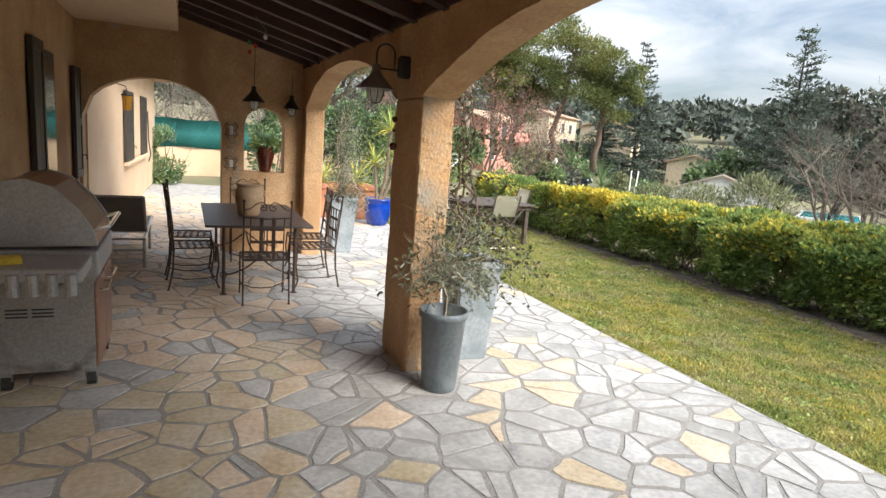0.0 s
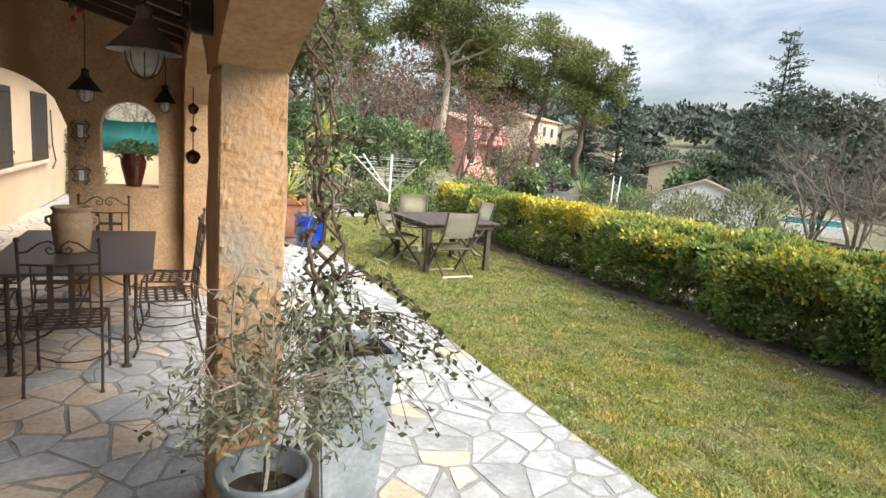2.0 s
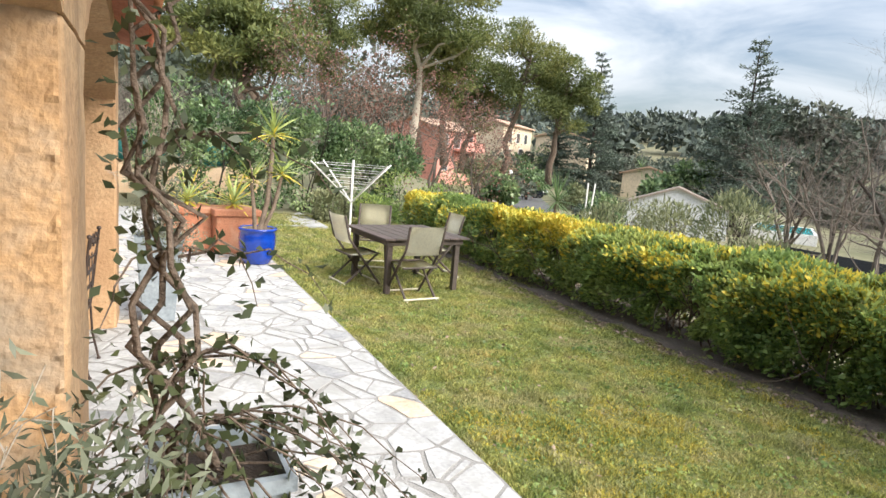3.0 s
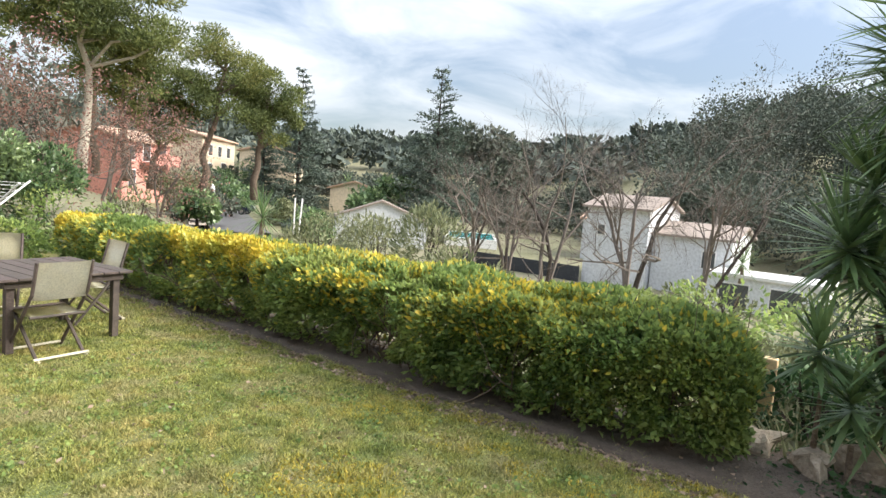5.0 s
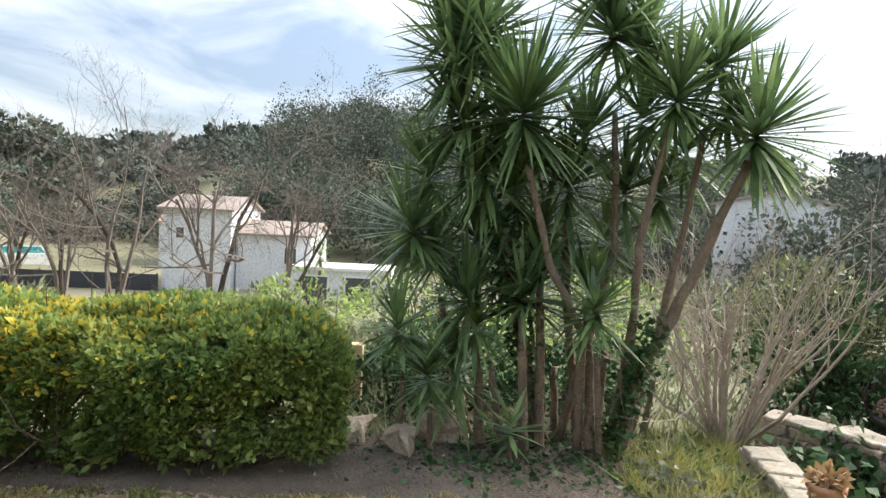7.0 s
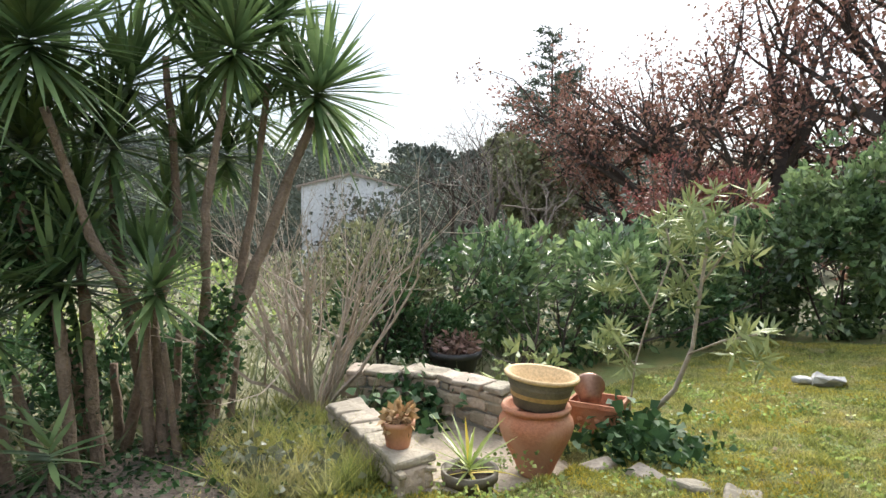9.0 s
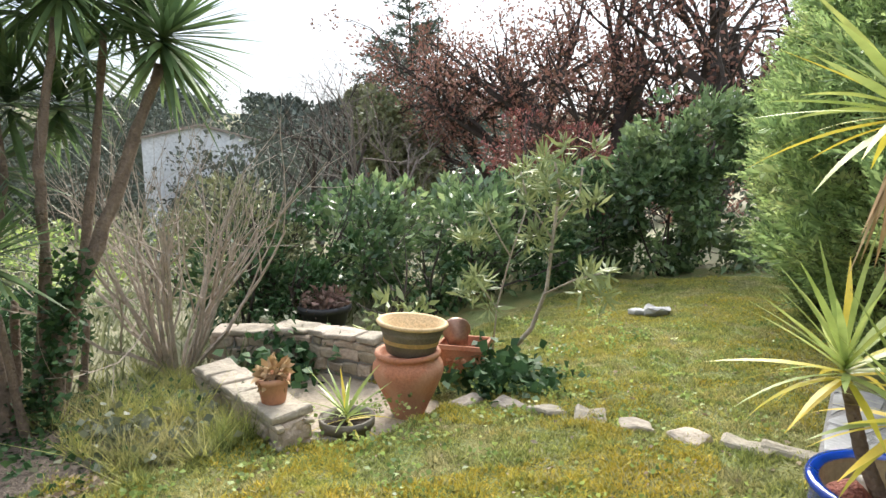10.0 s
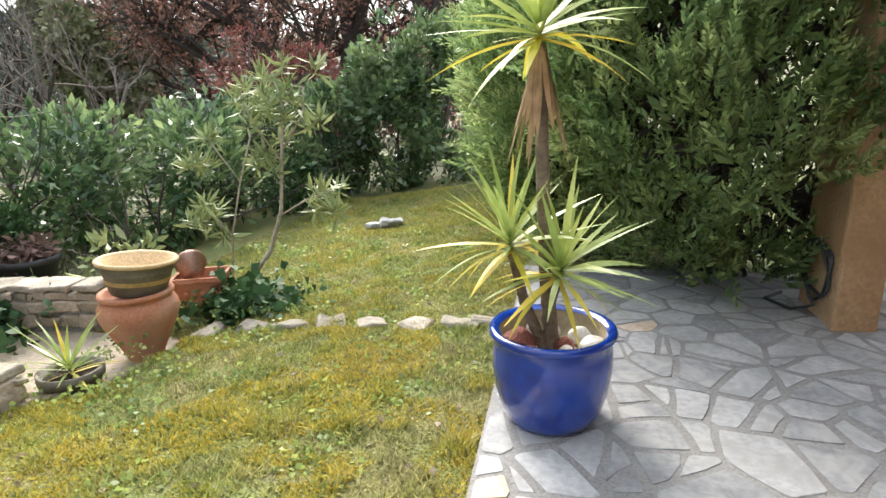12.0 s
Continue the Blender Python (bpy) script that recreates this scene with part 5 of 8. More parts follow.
tube(bm, [(0, -0.80, 0.38), (0, -0.3, 0.3), (0, 0.3, 0.3), (0, 0.72, 0.38)], 0.008, 6)
part("long_stretcher", bm, IRON, tab)


def iron_chair(m):
    """A wrought iron chair facing +y: open lattice seat and back, scrolled top rail."""
    t = thing("iron_chair", m, "rusted wrought iron garden chair with a scrolled back", "chair", "iron chairs round the table")
    w, d, sh, bh = 0.21, 0.20, 0.42, 0.97
    for sx in (-1, 1):
        bm = bmesh.new()
        tube(bm, [(sx * w, -d - 0.05, 0), (sx * w, -d - 0.01, 0.2), (sx * w, -d, sh), (sx * w, -d - 0.03, 0.7), (sx * w, -d - 0.06, bh)], 0.009, 6)
        lathe(bm, [(0, -0.016), (0.015, -0.008), (0.017, 0.0), (0.012, 0.012), (0, 0.017)], 8, (sx * w, -d - 0.06, bh + 0.01))
        lathe(bm, [(0, 0), (0.015, 0), (0.012, 0.012), (0, 0.014)], 8, (sx * w, -d - 0.05, 0))
        part("back_leg", bm, IRON, t)
        bm = bmesh.new()
        tube(bm, [(sx * w, d, sh), (sx * w, d + 0.015, 0.25), (sx * w, d - 0.01, 0.08), (sx * w, d + 0.02, 0)], 0.009, 6)
        part("front_leg", bm, IRON, t)
        bm = bmesh.new()
        tube(bm, [(sx * w, d, 0.13), (sx * (w - 0.03), d * 0.4, 0.10), (sx * (w - 0.02), -d * 0.4, 0.10), (sx * w, -d - 0.03, 0.13)], 0.006, 5)
        part("side_stretcher", bm, IRON, t)
    bm = bmesh.new()
    for a, b in (((-w, -d, sh), (w, -d, sh)), ((-w, d, sh), (w, d, sh)), ((-w, -d, sh), (-w, d, sh)), ((w, -d, sh), (w, d, sh))):
        tube(bm, [a, b], 0.009, 6)
    seat = part("seat_frame", bm, IRON, t)
    for i in range(5):
        y = -d + 2 * d * (i + 1) / 6
        bm = bmesh.new()
        box(bm, (-w, y - 0.013, sh - 0.003), (w, y + 0.013, sh + 0.002))
        part("seat_slat", bm, IRON, seat)
    for i in range(4):
        x = -w + 2 * w * (i + 1) / 5
        bm = bmesh.new()
        box(bm, (x - 0.013, -d, sh + 0.003), (x + 0.013, d, sh + 0.007))
        part("seat_slat", bm, IRON, seat)
    bm = bmesh.new()
    lean = lambda z: -d - 0.06 * (z - sh) / (bh - sh)
    for z in (0.50, 0.83):
        tube(bm, [(-w, lean(z), z), (0, lean(z) - 0.012, z + (0.0 if z < 0.6 else -0.01)), (w, lean(z), z)], 0.007, 5)
    for x in (-0.15, 0.15):
        tube(bm, [(x, lean(0.5), 0.5), (x, lean(0.83), 0.83)], 0.006, 5)
    for x in (-0.055, 0.055):
        box(bm, (x - 0.017, lean(0.66) - 0.012, 0.5), (x + 0.017, lean(0.66) - 0.008, 0.83))
    for z in (0.6, 0.72):
        box(bm, (-0.15, lean(z) - 0.006, z - 0.014), (0.15, lean(z) - 0.002, z + 0.014))
    for sx in (-1, 1):
        crest = [(sx * w, lean(bh), 0.90), (sx * 0.16, lean(bh), 0.91), (sx * 0.10, lean(bh), 0.96), (sx * 0.05, lean(bh), 0.975), (sx * 0.012, lean(bh), 0.945), (sx * 0.015, lean(bh), 0.905), (sx * 0.05, lean(bh), 0.895), (sx * 0.068, lean(bh), 0.92), (sx * 0.05, lean(bh), 0.938), (sx * 0.036, lean(bh), 0.922)]
        tube(bm, crest, 0.006, 5)
    part("backrest", bm, IRON, t)
    bm = bmesh.new()
    tube(bm, [(-w, d, 0.10), (-0.1, d - 0.02, 0.06), (0, d - 0.03, 0.055), (0.1, d - 0.02, 0.06), (w, d, 0.10)], 0.006, 5)
    part("front_stretcher", bm, IRON, t)
    return t


CH = iron_chair(pose(0.19, 5.77, 0.004, 0, 0, -1))
for m in (pose(-0.43, 6.38, 0.004, 0, 0, -86), pose(-0.45, 7.0, 0.004, 0, 0, -93), pose(0.76, 6.32, 0.004, 0, 0, 92), pose(0.80, 6.92, 0.004, 0, 0, 85), pose(0.22, 7.66, 0.004, 0, 0, 178)):
    copy_thing(CH, m)

jar = thing("stoneware_jar", pose(0.12, 6.62, TZ + 0.001), "buff stoneware crock standing on the metal table", "jar")
bm = bmesh.new()
lathe(bm, [(0, 0), (0.10, 0), (0.115, 0.02), (0.135, 0.18), (0.14, 0.25), (0.125, 0.30), (0.12, 0.31), (0.135, 0.325), (0.135, 0.34), (0.12, 0.345), (0.11, 0.32), (0.11, 0.05), (0, 0.05)], 32)
part("jar_body", bm, JAR, jar, smooth=True)
bm = bmesh.new()
for sx in (-1, 1):
    tube(bm, [(sx * 0.13, 0, 0.27), (sx * 0.165, 0, 0.26), (sx * 0.165, 0, 0.22), (sx * 0.135, 0, 0.2)], 0.012, 6)
part("lug_handle", bm, JAR, jar)

# ---- gas barbecue ----
bbq = thing("gas_barbecue", pose(-1.27, 4.2, 0), "large grey gas barbecue with a domed lid and bronzed doors", "barbecue")
bx0, bx1, by0, by1 = -0.27, 0.25, -0.30, 0.42
bm = bmesh.new()
box(bm, (bx0, by0, 0.11), (bx1, by1, 0.70), 0.008)
part("cabinet", bm, STEEL_GREY, bbq)
for y0, y1 in ((by0 + 0.01, 0.055), (0.065, by1 - 0.01)):
    bm = bmesh.new()
    box(bm, (bx1, y0, 0.13), (bx1 + 0.02, y1, 0.66), 0.006)
    door = part("door", bm, COPPER_DOOR, bbq, "bronzed steel door")
    bm = bmesh.new()
    yy = y0 + 0.05 if y0 < 0 else y0 + 0.04
    tube(bm, [(bx1 + 0.02, yy, 0.6), (bx1 + 0.06, yy + 0.01, 0.6), (bx1 + 0.06, y1 - 0.06, 0.6), (bx1 + 0.02, y1 - 0.05, 0.6)], 0.009, 8)
    part("handle", bm, CHROME, door, "chrome bar handle")
for row in range(3):
    for c in range(2):
        bm = bmesh.new()
        box(bm, (-0.2 + 0.13 * c, by0 - 0.003, 0.5 - 0.022 * row), (-0.09 + 0.13 * c, by0 + 0.001, 0.509 - 0.022 * row))
        part("vent_slot", bm, RUBBER, bbq)
bm = bmesh.new()
box(bm, (bx0 - 0.01, by0 - 0.02, 0.70), (bx1 + 0.03, by1 + 0.02, 0.86), 0.012)
part("firebox", bm, ALU_CAST, bbq)
bm = bmesh.new()
lidp = [(bx0 - 0.02, 0.87), (bx0 - 0.03, 1.06), (bx0 + 0.0, 1.17), (bx0 + 0.08, 1.24), (bx0 + 0.2, 1.26), (bx0 + 0.32, 1.22), (bx0 + 0.44, 1.10), (bx1 + 0.0, 0.97), (bx1 + 0.02, 0.88)]
prism(bm, lidp, "y", by0 + 0.02, by1 - 0.02)
lid = part("lid", bm, COPPER_DOOR, bbq, "domed bronzed steel lid")
for y0, y1 in ((by0 - 0.005, by0 + 0.03), (by1 - 0.03, by1 + 0.005)):
    bm = bmesh.new()
    prism(bm, [(x + (0.006 if x > 0 else -0.006), z + 0.008) for x, z in lidp], "y", y0, y1)
    part("lid_end", bm, ALU_CAST, lid, "cast grey lid end")
bm = bmesh.new()
tube(bm, [(bx1 + 0.0, by0 + 0.06, 0.97), (bx1 + 0.08, by0 + 0.06, 0.99), (bx1 + 0.08, by1 - 0.06, 0.99), (bx1, by1 - 0.06, 0.97)], 0.013, 8)
part("lid_handle", bm, CHROME, lid, "chrome bar handle")
bm = bmesh.new()
box(bm, (bx0 - 0.02, by0 - 0.42, 0.76), (bx1 + 0.0, by0 - 0.022, 0.84), 0.02)
shelf = part("side_shelf", bm, ALU_CAST, bbq, "cast grey folding side shelf")
for i in range(6):
    bm = bmesh.new()
    tube(bm, [(bx0 + 0.04 + 0.085 * i, by0 - 0.425, 0.70), (bx0 + 0.04 + 0.085 * i, by0 - 0.425, 0.815)], 0.03, 10)
    part("rib", bm, ALU_CAST, shelf)
for x in (bx0 + 0.05, bx1 - 0.03):
    for y in (by0 + 0.05, by1 - 0.05):
        bm = bmesh.new()
        tube(bm, [(x - 0.025, y, 0.045), (x + 0.025, y, 0.045)], 0.045, 14)
        c = part("caster", bm, RUBBER, bbq)
        bm = bmesh.new()
        box(bm, (x - 0.035, y - 0.02, 0.05), (x + 0.035, y + 0.02, 0.11), 0.006)
        part("fork", bm, STEEL_GREY, c)
bm = bmesh.new()
box(bm, (-0.1, -0.05, 0), (0.1, 0.05, 0.035), 0.004)
b = part("body", bm, YELLOW)
t = thing("matchbox", pose(-1.42, 3.62, 0.842, 0, 0, 20), "yellow cardboard box on the barbecue shelf", "box")
b.parent = t

# ---- sun lounger ----
lg = thing("sun_lounger", pose(-1.22, 7.15, 0), "grey mesh sun lounger with its back raised", "lounger")
for sx in (-0.29, 0.29):
    bm = bmesh.new()
    tube(bm, [(sx, 0.0, 0.33), (sx, 1.75, 0.33)], 0.02, 8)
    part("side_rail", bm, LOUNGER_FRAME, lg)
    for y in (0.05, 1.15):
        bm = bmesh.new()
        tube(bm, [(sx, y, 0), (sx, y, 0.33)], 0.018, 8)
        part("leg", bm, LOUNGER_FRAME, lg)
    bm = bmesh.new()
    tube(bm, [(sx, 0.42, 0.35), (sx, 0.0, 0.80)], 0.017, 8)
    part("back_rail", bm, LOUNGER_FRAME, lg)
bm = bmesh.new()
box(bm, (-0.28, 0.42, 0.335), (0.28, 1.72, 0.345), 0.003)
part("seat_sling", bm, SLING, lg)
bm = bmesh.new()
for i in range(8):
    a, c = i / 8, (i + 1) / 8
    vs = [bm.verts.new((x, 0.42 - 0.42 * q - 0.02 * math.sin(q * 3.1), 0.35 + 0.45 * q - 0.0)) for q in (a, c) for x in (-0.28, 0.28)]
    bm.faces.new((vs[0], vs[1], vs[3], vs[2]))
bmesh.ops.remove_doubles(bm, verts=bm.verts, dist=1e-4)
bmesh.ops.solidify(bm, geom=bm.faces[:], thickness=0.008)
part("back_sling", bm, SLING, lg)
for y, z in ((0.0, 0.80), (0.02, 0.33), (0.06, 0.2), (1.74, 0.33)):
    bm = bmesh.new()
    tube(bm, [(-0.29, y, z), (0.29, y, z)], 0.014, 8)
    part("cross_bar", bm, LOUNGER_FRAME, lg)

# ---- beyond the passage ----
bm = bmesh.new()
box(bm, (-2.5, 20.0, -0.2), (4.5, 20.25, 0.85), 0.02)
tagged(part("wall_garden_far", bm, CREAM), "low rendered garden wall behind the house", "wall", kind="structure")
wb = thing("windbreak", pose(0.8, 19.95, 0.86), "teal cloth windbreak stretched above the low wall", "windbreak")
g = [[None] * 3 for _ in range(41)]
bm = bmesh.new()
for i in range(41):
    for j in range(3):
        g[i][j] = bm.verts.new((-3.2 + 0.165 * i, 0.04 * math.sin(i * 0.9) + 0.03 * j, 0.42 * j + 0.02 * math.sin(i * 0.7 + j)))
for i in range(40):
    for j in range(2):
        bm.faces.new((g[i][j], g[i + 1][j], g[i + 1][j + 1], g[i][j + 1]))
bmesh.ops.solidify(bm, geom=bm.faces[:], thickness=0.006)
part("cloth", bm, FALU, wb, smooth=True)
for i in range(5):
    bm = bmesh.new()
    tube(bm, [(-3.1 + 1.6 * i, 0.1, -0.3), (-3.1 + 1.6 * i, 0.1, 0.9)], 0.02, 6)
    part("post", bm, IRON, wb)
bm = bmesh.new()
box(bm, (-2.4, 14.6, -0.1), (5.0, 19.9, -0.035))
tagged(part("floor_back_yard", bm, STONE_GREY), "pale concrete yard behind the house", "floor", kind="structure")
leafy_shrub("box_hedge", (-1.0, 17.6, -0.05), [((-1.0, 17.5, 0.5), (0.46, 0.6, 0.62)), ((-1.0, 17.6, 0.95), (0.44, 0.55, 0.4)), ((-0.95, 17.9, 0.3), (0.42, 0.5, 0.4))], 11000, 0.075, LEAF_LAUREL, 211, "dense clipped green shrub behind the house", "shrub", 3)
for i, (x, y) in enumerate([(-1.5, 24.5), (0.8, 25), (3, 24), (-0.3, 27.5), (2.0, 28)]):
    bare_name = "thicket"
    rngk = 220 + i
    tt = thing("thicket", pose(x, y, 0.6), "leafless grey thicket on the bank behind the windbreak", "thicket")
    rng = np.random.default_rng(rngk)
    bm = bmesh.new()
    for k in range(9):
        limbs(bm, branchy(rng, rng.normal(size=3) * np.array([0.9, 0.7, 0.1]), (rng.normal() * 0.5, rng.normal() * 0.5, 1), 2.0, 0.03, 3, 0.7, 4, 4))
    part("brush", bm, TWIG, tt)["kind"] = "stuff"

# ---- planters by the piers ----
def olive_crown(rng, t, base, top, blobs, n, material, L=0.05, ratio=0.24, r=0.014, bark=None, stems=1):
    for k in range(stems):
        bm = bmesh.new()
        tips = []
        s = np.array(base) + rng.normal(size=3) * np.array([0.03, 0.03, 0]) * (stems > 1)
        d = np.array(top) - s
        limbs(bm, branchy(rng, s, d + rng.normal(size=3) * 0.1 * (stems > 1), np.linalg.norm(d), r, 3, 0.75, 6, 4, 0.25, 0.06, 0.6, tips, 0.35), 7)
        part("trunk", bm, bark or BARK_PALE, t)
    tp = np.array(tips)
    P = []
    for c, rr in blobs:
        q, _ = shell(rng, n // len(blobs) // 7, c, rr, 0.9)
        P.append(np.repeat(q, 7, 0) + rng.normal(size=(len(q) * 7, 3)) * 0.035)
    P = np.concatenate(P)
    D = rng.normal(size=P.shape) + np.array([0, 0, 0.3])
    LL = rng.uniform(0.7, 1.25, len(P)) * L
    leaf_part("foliage", P, D, LL, LL * ratio, rng, material, t)["kind"] = "stuff"
    # fine twigs that carry the leaves
    bm = bmesh.new()
    c0 = np.array(base) + (np.array(top) - np.array(base)) * 0.7
    for i in range(60):
        p = P[rng.integers(0, len(P))]
        a = c0 + (p - c0) * rng.uniform(0.1, 0.35)
        tube(bm, [a, (a + p) / 2 + rng.normal(size=3) * 0.02, p], [0.004, 0.003, 0.0015], 3)
    part("twig_crown", bm, bark or BARK_PALE, t)["kind"] = "stuff"


rng = np.random.default_rng(301)
pot = thing("round_planter", pose(1.07, 3.40, 0), "tall round grey zinc planter with an olive sapling", "planter")
bm = bmesh.new()
lathe(bm, [(0, 0), (0.112, 0), (0.118, 0.01), (0.150, 0.50), (0.166, 0.508), (0.168, 0.545), (0.158, 0.552), (0.146, 0.545), (0.140, 0.44), (0, 0.44)], 40)
part("pot", bm, ZINC, pot, smooth=True)
bm = bmesh.new()
lathe(bm, [(0, 0.46), (0.08, 0.462), (0.138, 0.452)], 24)
part("soil", bm, SOIL, pot)
olive_crown(rng, pot, (0, 0, 0.45), (0.02, 0.02, 1.0), [((0.0, 0.0, 0.86), (0.32, 0.30, 0.24)), ((0.12, 0.02, 1.02), (0.28, 0.26, 0.2)), ((-0.14, -0.05, 0.78), (0.22, 0.2, 0.16)), ((0.22, 0.0, 0.75), (0.2, 0.2, 0.16))], 1700, LEAF_OLIVE)


def square_planter(x, y, h, w, label, seed, turn=0):
    t = thing("square_planter", pose(x, y, 0, 0, 0, turn), label, "planter", "tall square zinc planters")
    bm = bmesh.new()
    a, b = w * 0.68 / 2, w / 2
    rings = []
    for s, z in ((a, 0.0), (a + 0.004, 0.01), (b, h - 0.05), (b + 0.012, h - 0.045), (b + 0.012, h), (b - 0.015, h), (b - 0.02, h - 0.1)):
        rings.append([bm.verts.new((sx * s, sy * s, z)) for sx, sy in ((-1, -1), (1, -1), (1, 1), (-1, 1))])
    bm.faces.new(rings[0][::-1])
    for p, q in zip(rings, rings[1:]):
        for k in range(4):
            bm.faces.new((p[k], p[(k + 1) % 4], q[(k + 1) % 4], q[k]))
    bm.faces.new(rings[-1])
    bmesh.ops.bevel(bm, geom=[e for e in bm.edges if abs(e.verts[0].co.z - e.verts[1].co.z) > 0.2], offset=0.012, segments=2, affect="EDGES")
    part("pot", bm, ZINC_PALE, t)
    bm = bmesh.new()
    box(bm, (-b + 0.022, -b + 0.022, h - 0.09), (b - 0.022, b - 0.022, h - 0.06), 0.005)
    part("soil", bm, SOIL, t)
    return t


sp = square_planter(1.52, 3.95, 0.78, 0.36, "tall pale zinc planter with a rambling climber", 302)
rng = np.random.default_rng(303)
# the climber: twisted stems up the pier and sprays of arching shoots
shoots = []
for k in range(5):
    pts = [np.array([-0.05 + rng.normal() * 0.03, rng.normal() * 0.04, 0.70])]
    for i in range(14):
        u = (i + 1) / 14
        pts.append(np.array([-0.22 + 0.06 * math.sin(i * 1.3 + k) * (1 - 0.3 * u) + 0.03 * rng.normal() + 0.12 * (1 - u), -0.10 + 0.06 * math.cos(i * 1.1 + k * 2) + 0.02 * rng.normal(), 0.72 + 1.55 * u]))
    shoots.append((pts, [0.011 - 0.006 * i / 14 for i in range(15)]))
for pts, rad in shoots:
    bm = bmesh.new()
    tube(bm, pts, rad, 6)
    part("climbing_stem", bm, BARK, sp, smooth=True)
P, D = [], []
bm = bmesh.new()
for k in range(46):
    a = rng.uniform(-0.9, 2.6)
    z0 = rng.choice([0.75, 0.9, 1.1, 1.4, 1.7, 2.0], p=[0.35, 0.25, 0.15, 0.1, 0.08, 0.07])
    start = np.array([-0.1, -0.05, z0])
    d = np.array([math.cos(a) * 0.9, -abs(math.sin(a)) * 0.5 - 0.05, 0.45])
    l = rng.uniform(0.35, 0.95) * (1.0 if z0 < 1.2 else 0.5)
    pts = [start + d * l * s + np.array([0, 0, -0.75]) * l * s * s + rng.normal(size=3) * 0.012 for s in np.linspace(0, 1, 8)]
    tube(bm, pts, [0.005 - 0.0035 * s for s in np.linspace(0, 1, 8)], 4)
    for p in pts[2:]:
        for _ in range(3):
            P.append(p + rng.normal(size=3) * 0.012)
            D.append(rng.normal(size=3))
part("shoot_tangle", bm, BARK, sp)["kind"] = "stuff"
for pts, _ in shoots:
    for p in pts[3:]:
        for _ in range(4):
            P.append(p + rng.normal(size=3) * 0.05)
            D.append(rng.normal(size=3))
P, D = np.array(P), np.array(D)
L = rng.uniform(0.025, 0.05, len(P))
leaf_part("foliage", P, D, L, L * 0.6, rng, LEAF_VINE, sp)["kind"] = "stuff"

sp2 = square_planter(1.50, 8.12, 0.78, 0.38, "tall pale zinc planter with a bushy olive shrub", 304)
rng = np.random.default_rng(305)
olive_crown(rng, sp2, (0, 0, 0.70), (0, 0, 1.5), [((0, 0, 1.05), (0.3, 0.3, 0.35)), ((0.02, 0, 1.5), (0.26, 0.26, 0.4)), ((0.1, -0.1, 0.75), (0.28, 0.24, 0.2))], 2600, LEAF_OLIVE, 0.045, 0.3)


# ---- potted yuccas ----
YLEAF = {}
def sword_mesh(kind, material, droop):
    """One sword leaf along +x, a metre long, to be scaled and turned."""
    key = (kind, round(droop, 2))
    if key not in YLEAF:
        rng = np.random.default_rng(len(YLEAF) + 7)
        v, f = sword(np.zeros((1, 3)), np.array([[1.0, 0, 0]]), np.ones(1), np.full(1, 0.085), np.full(1, droop), rng, 7)
        v[:, 2] += np.abs(v[:, 1]) * 0.35
        me = array_mesh("leaf", v, f)
        me.materials.append(material)
        YLEAF[key] = me
    return YLEAF[key]


def leaf_head(parent, c, axis, n, L, seed, yellow=0.12, dry=0, low=-0.25):
    rng = random.Random(seed)
    ax = Vector(axis).normalized()
    for i in range(n):
        h = low + (1 - low) * (i + rng.random()) / n
        a = i * 2.39996 + rng.uniform(-0.2, 0.2)
        side = ax.orthogonal().normalized()
        side = (Matrix.Rotation(a, 3, ax) @ side)
        d = (side * math.sqrt(max(0.03, 1 - min(h, 0.97) ** 2)) + ax * h).normalized()
        yel = h < 0.1 and rng.random() < 0.75 or rng.random() < yellow
        dr = rng.choice((0.02, 0.08, 0.16)) if h > 0.15 else rng.choice((0.10, 0.2, 0.3))
        ob = new("leaf", sword_mesh("y" if yel else "g", LEAF_YUCCA_YELLOW if yel else LEAF_YUCCA_POT, dr))
        ob.parent = parent
        x = d
        y = Vector((0, 0, 1)).cross(x)
        y = y.normalized() if y.length > 0.05 else side.cross(x).normalized()
        z = x.cross(y)
        k = L * rng.uniform(0.75, 1.1) * (0.8 + 0.25 * min(1, h + 0.3))
        ob.matrix_basis = Matrix.Translation(Vector(c) + ax * 0.05 * h) @ Matrix((x, y, z)).transposed().to_4x4() @ Matrix.Diagonal((k, L * rng.uniform(0.75, 1.0), L, 1))
    for i in range(dry):
        a = i * 2.4 + rng.random()
        d = Vector((math.cos(a) * 0.22, math.sin(a) * 0.22, -1)).normalized()
        ob = new("dry_leaf", sword_mesh("d", LEAF_YUCCA_DRY, 0.02))
        ob.parent = parent
        y = Vector((math.sin(a), -math.cos(a), 0))
        z = d.cross(y)
        k = L * rng.uniform(0.55, 0.95)
        ob.matrix_basis = Matrix.Translation(Vector(c) + Vector((math.cos(a) * 0.025, math.sin(a) * 0.025, -0.03))) @ Matrix((d, y, z)).transposed().to_4x4() @ Matrix.Diagonal((k, L * 0.7, L, 1))


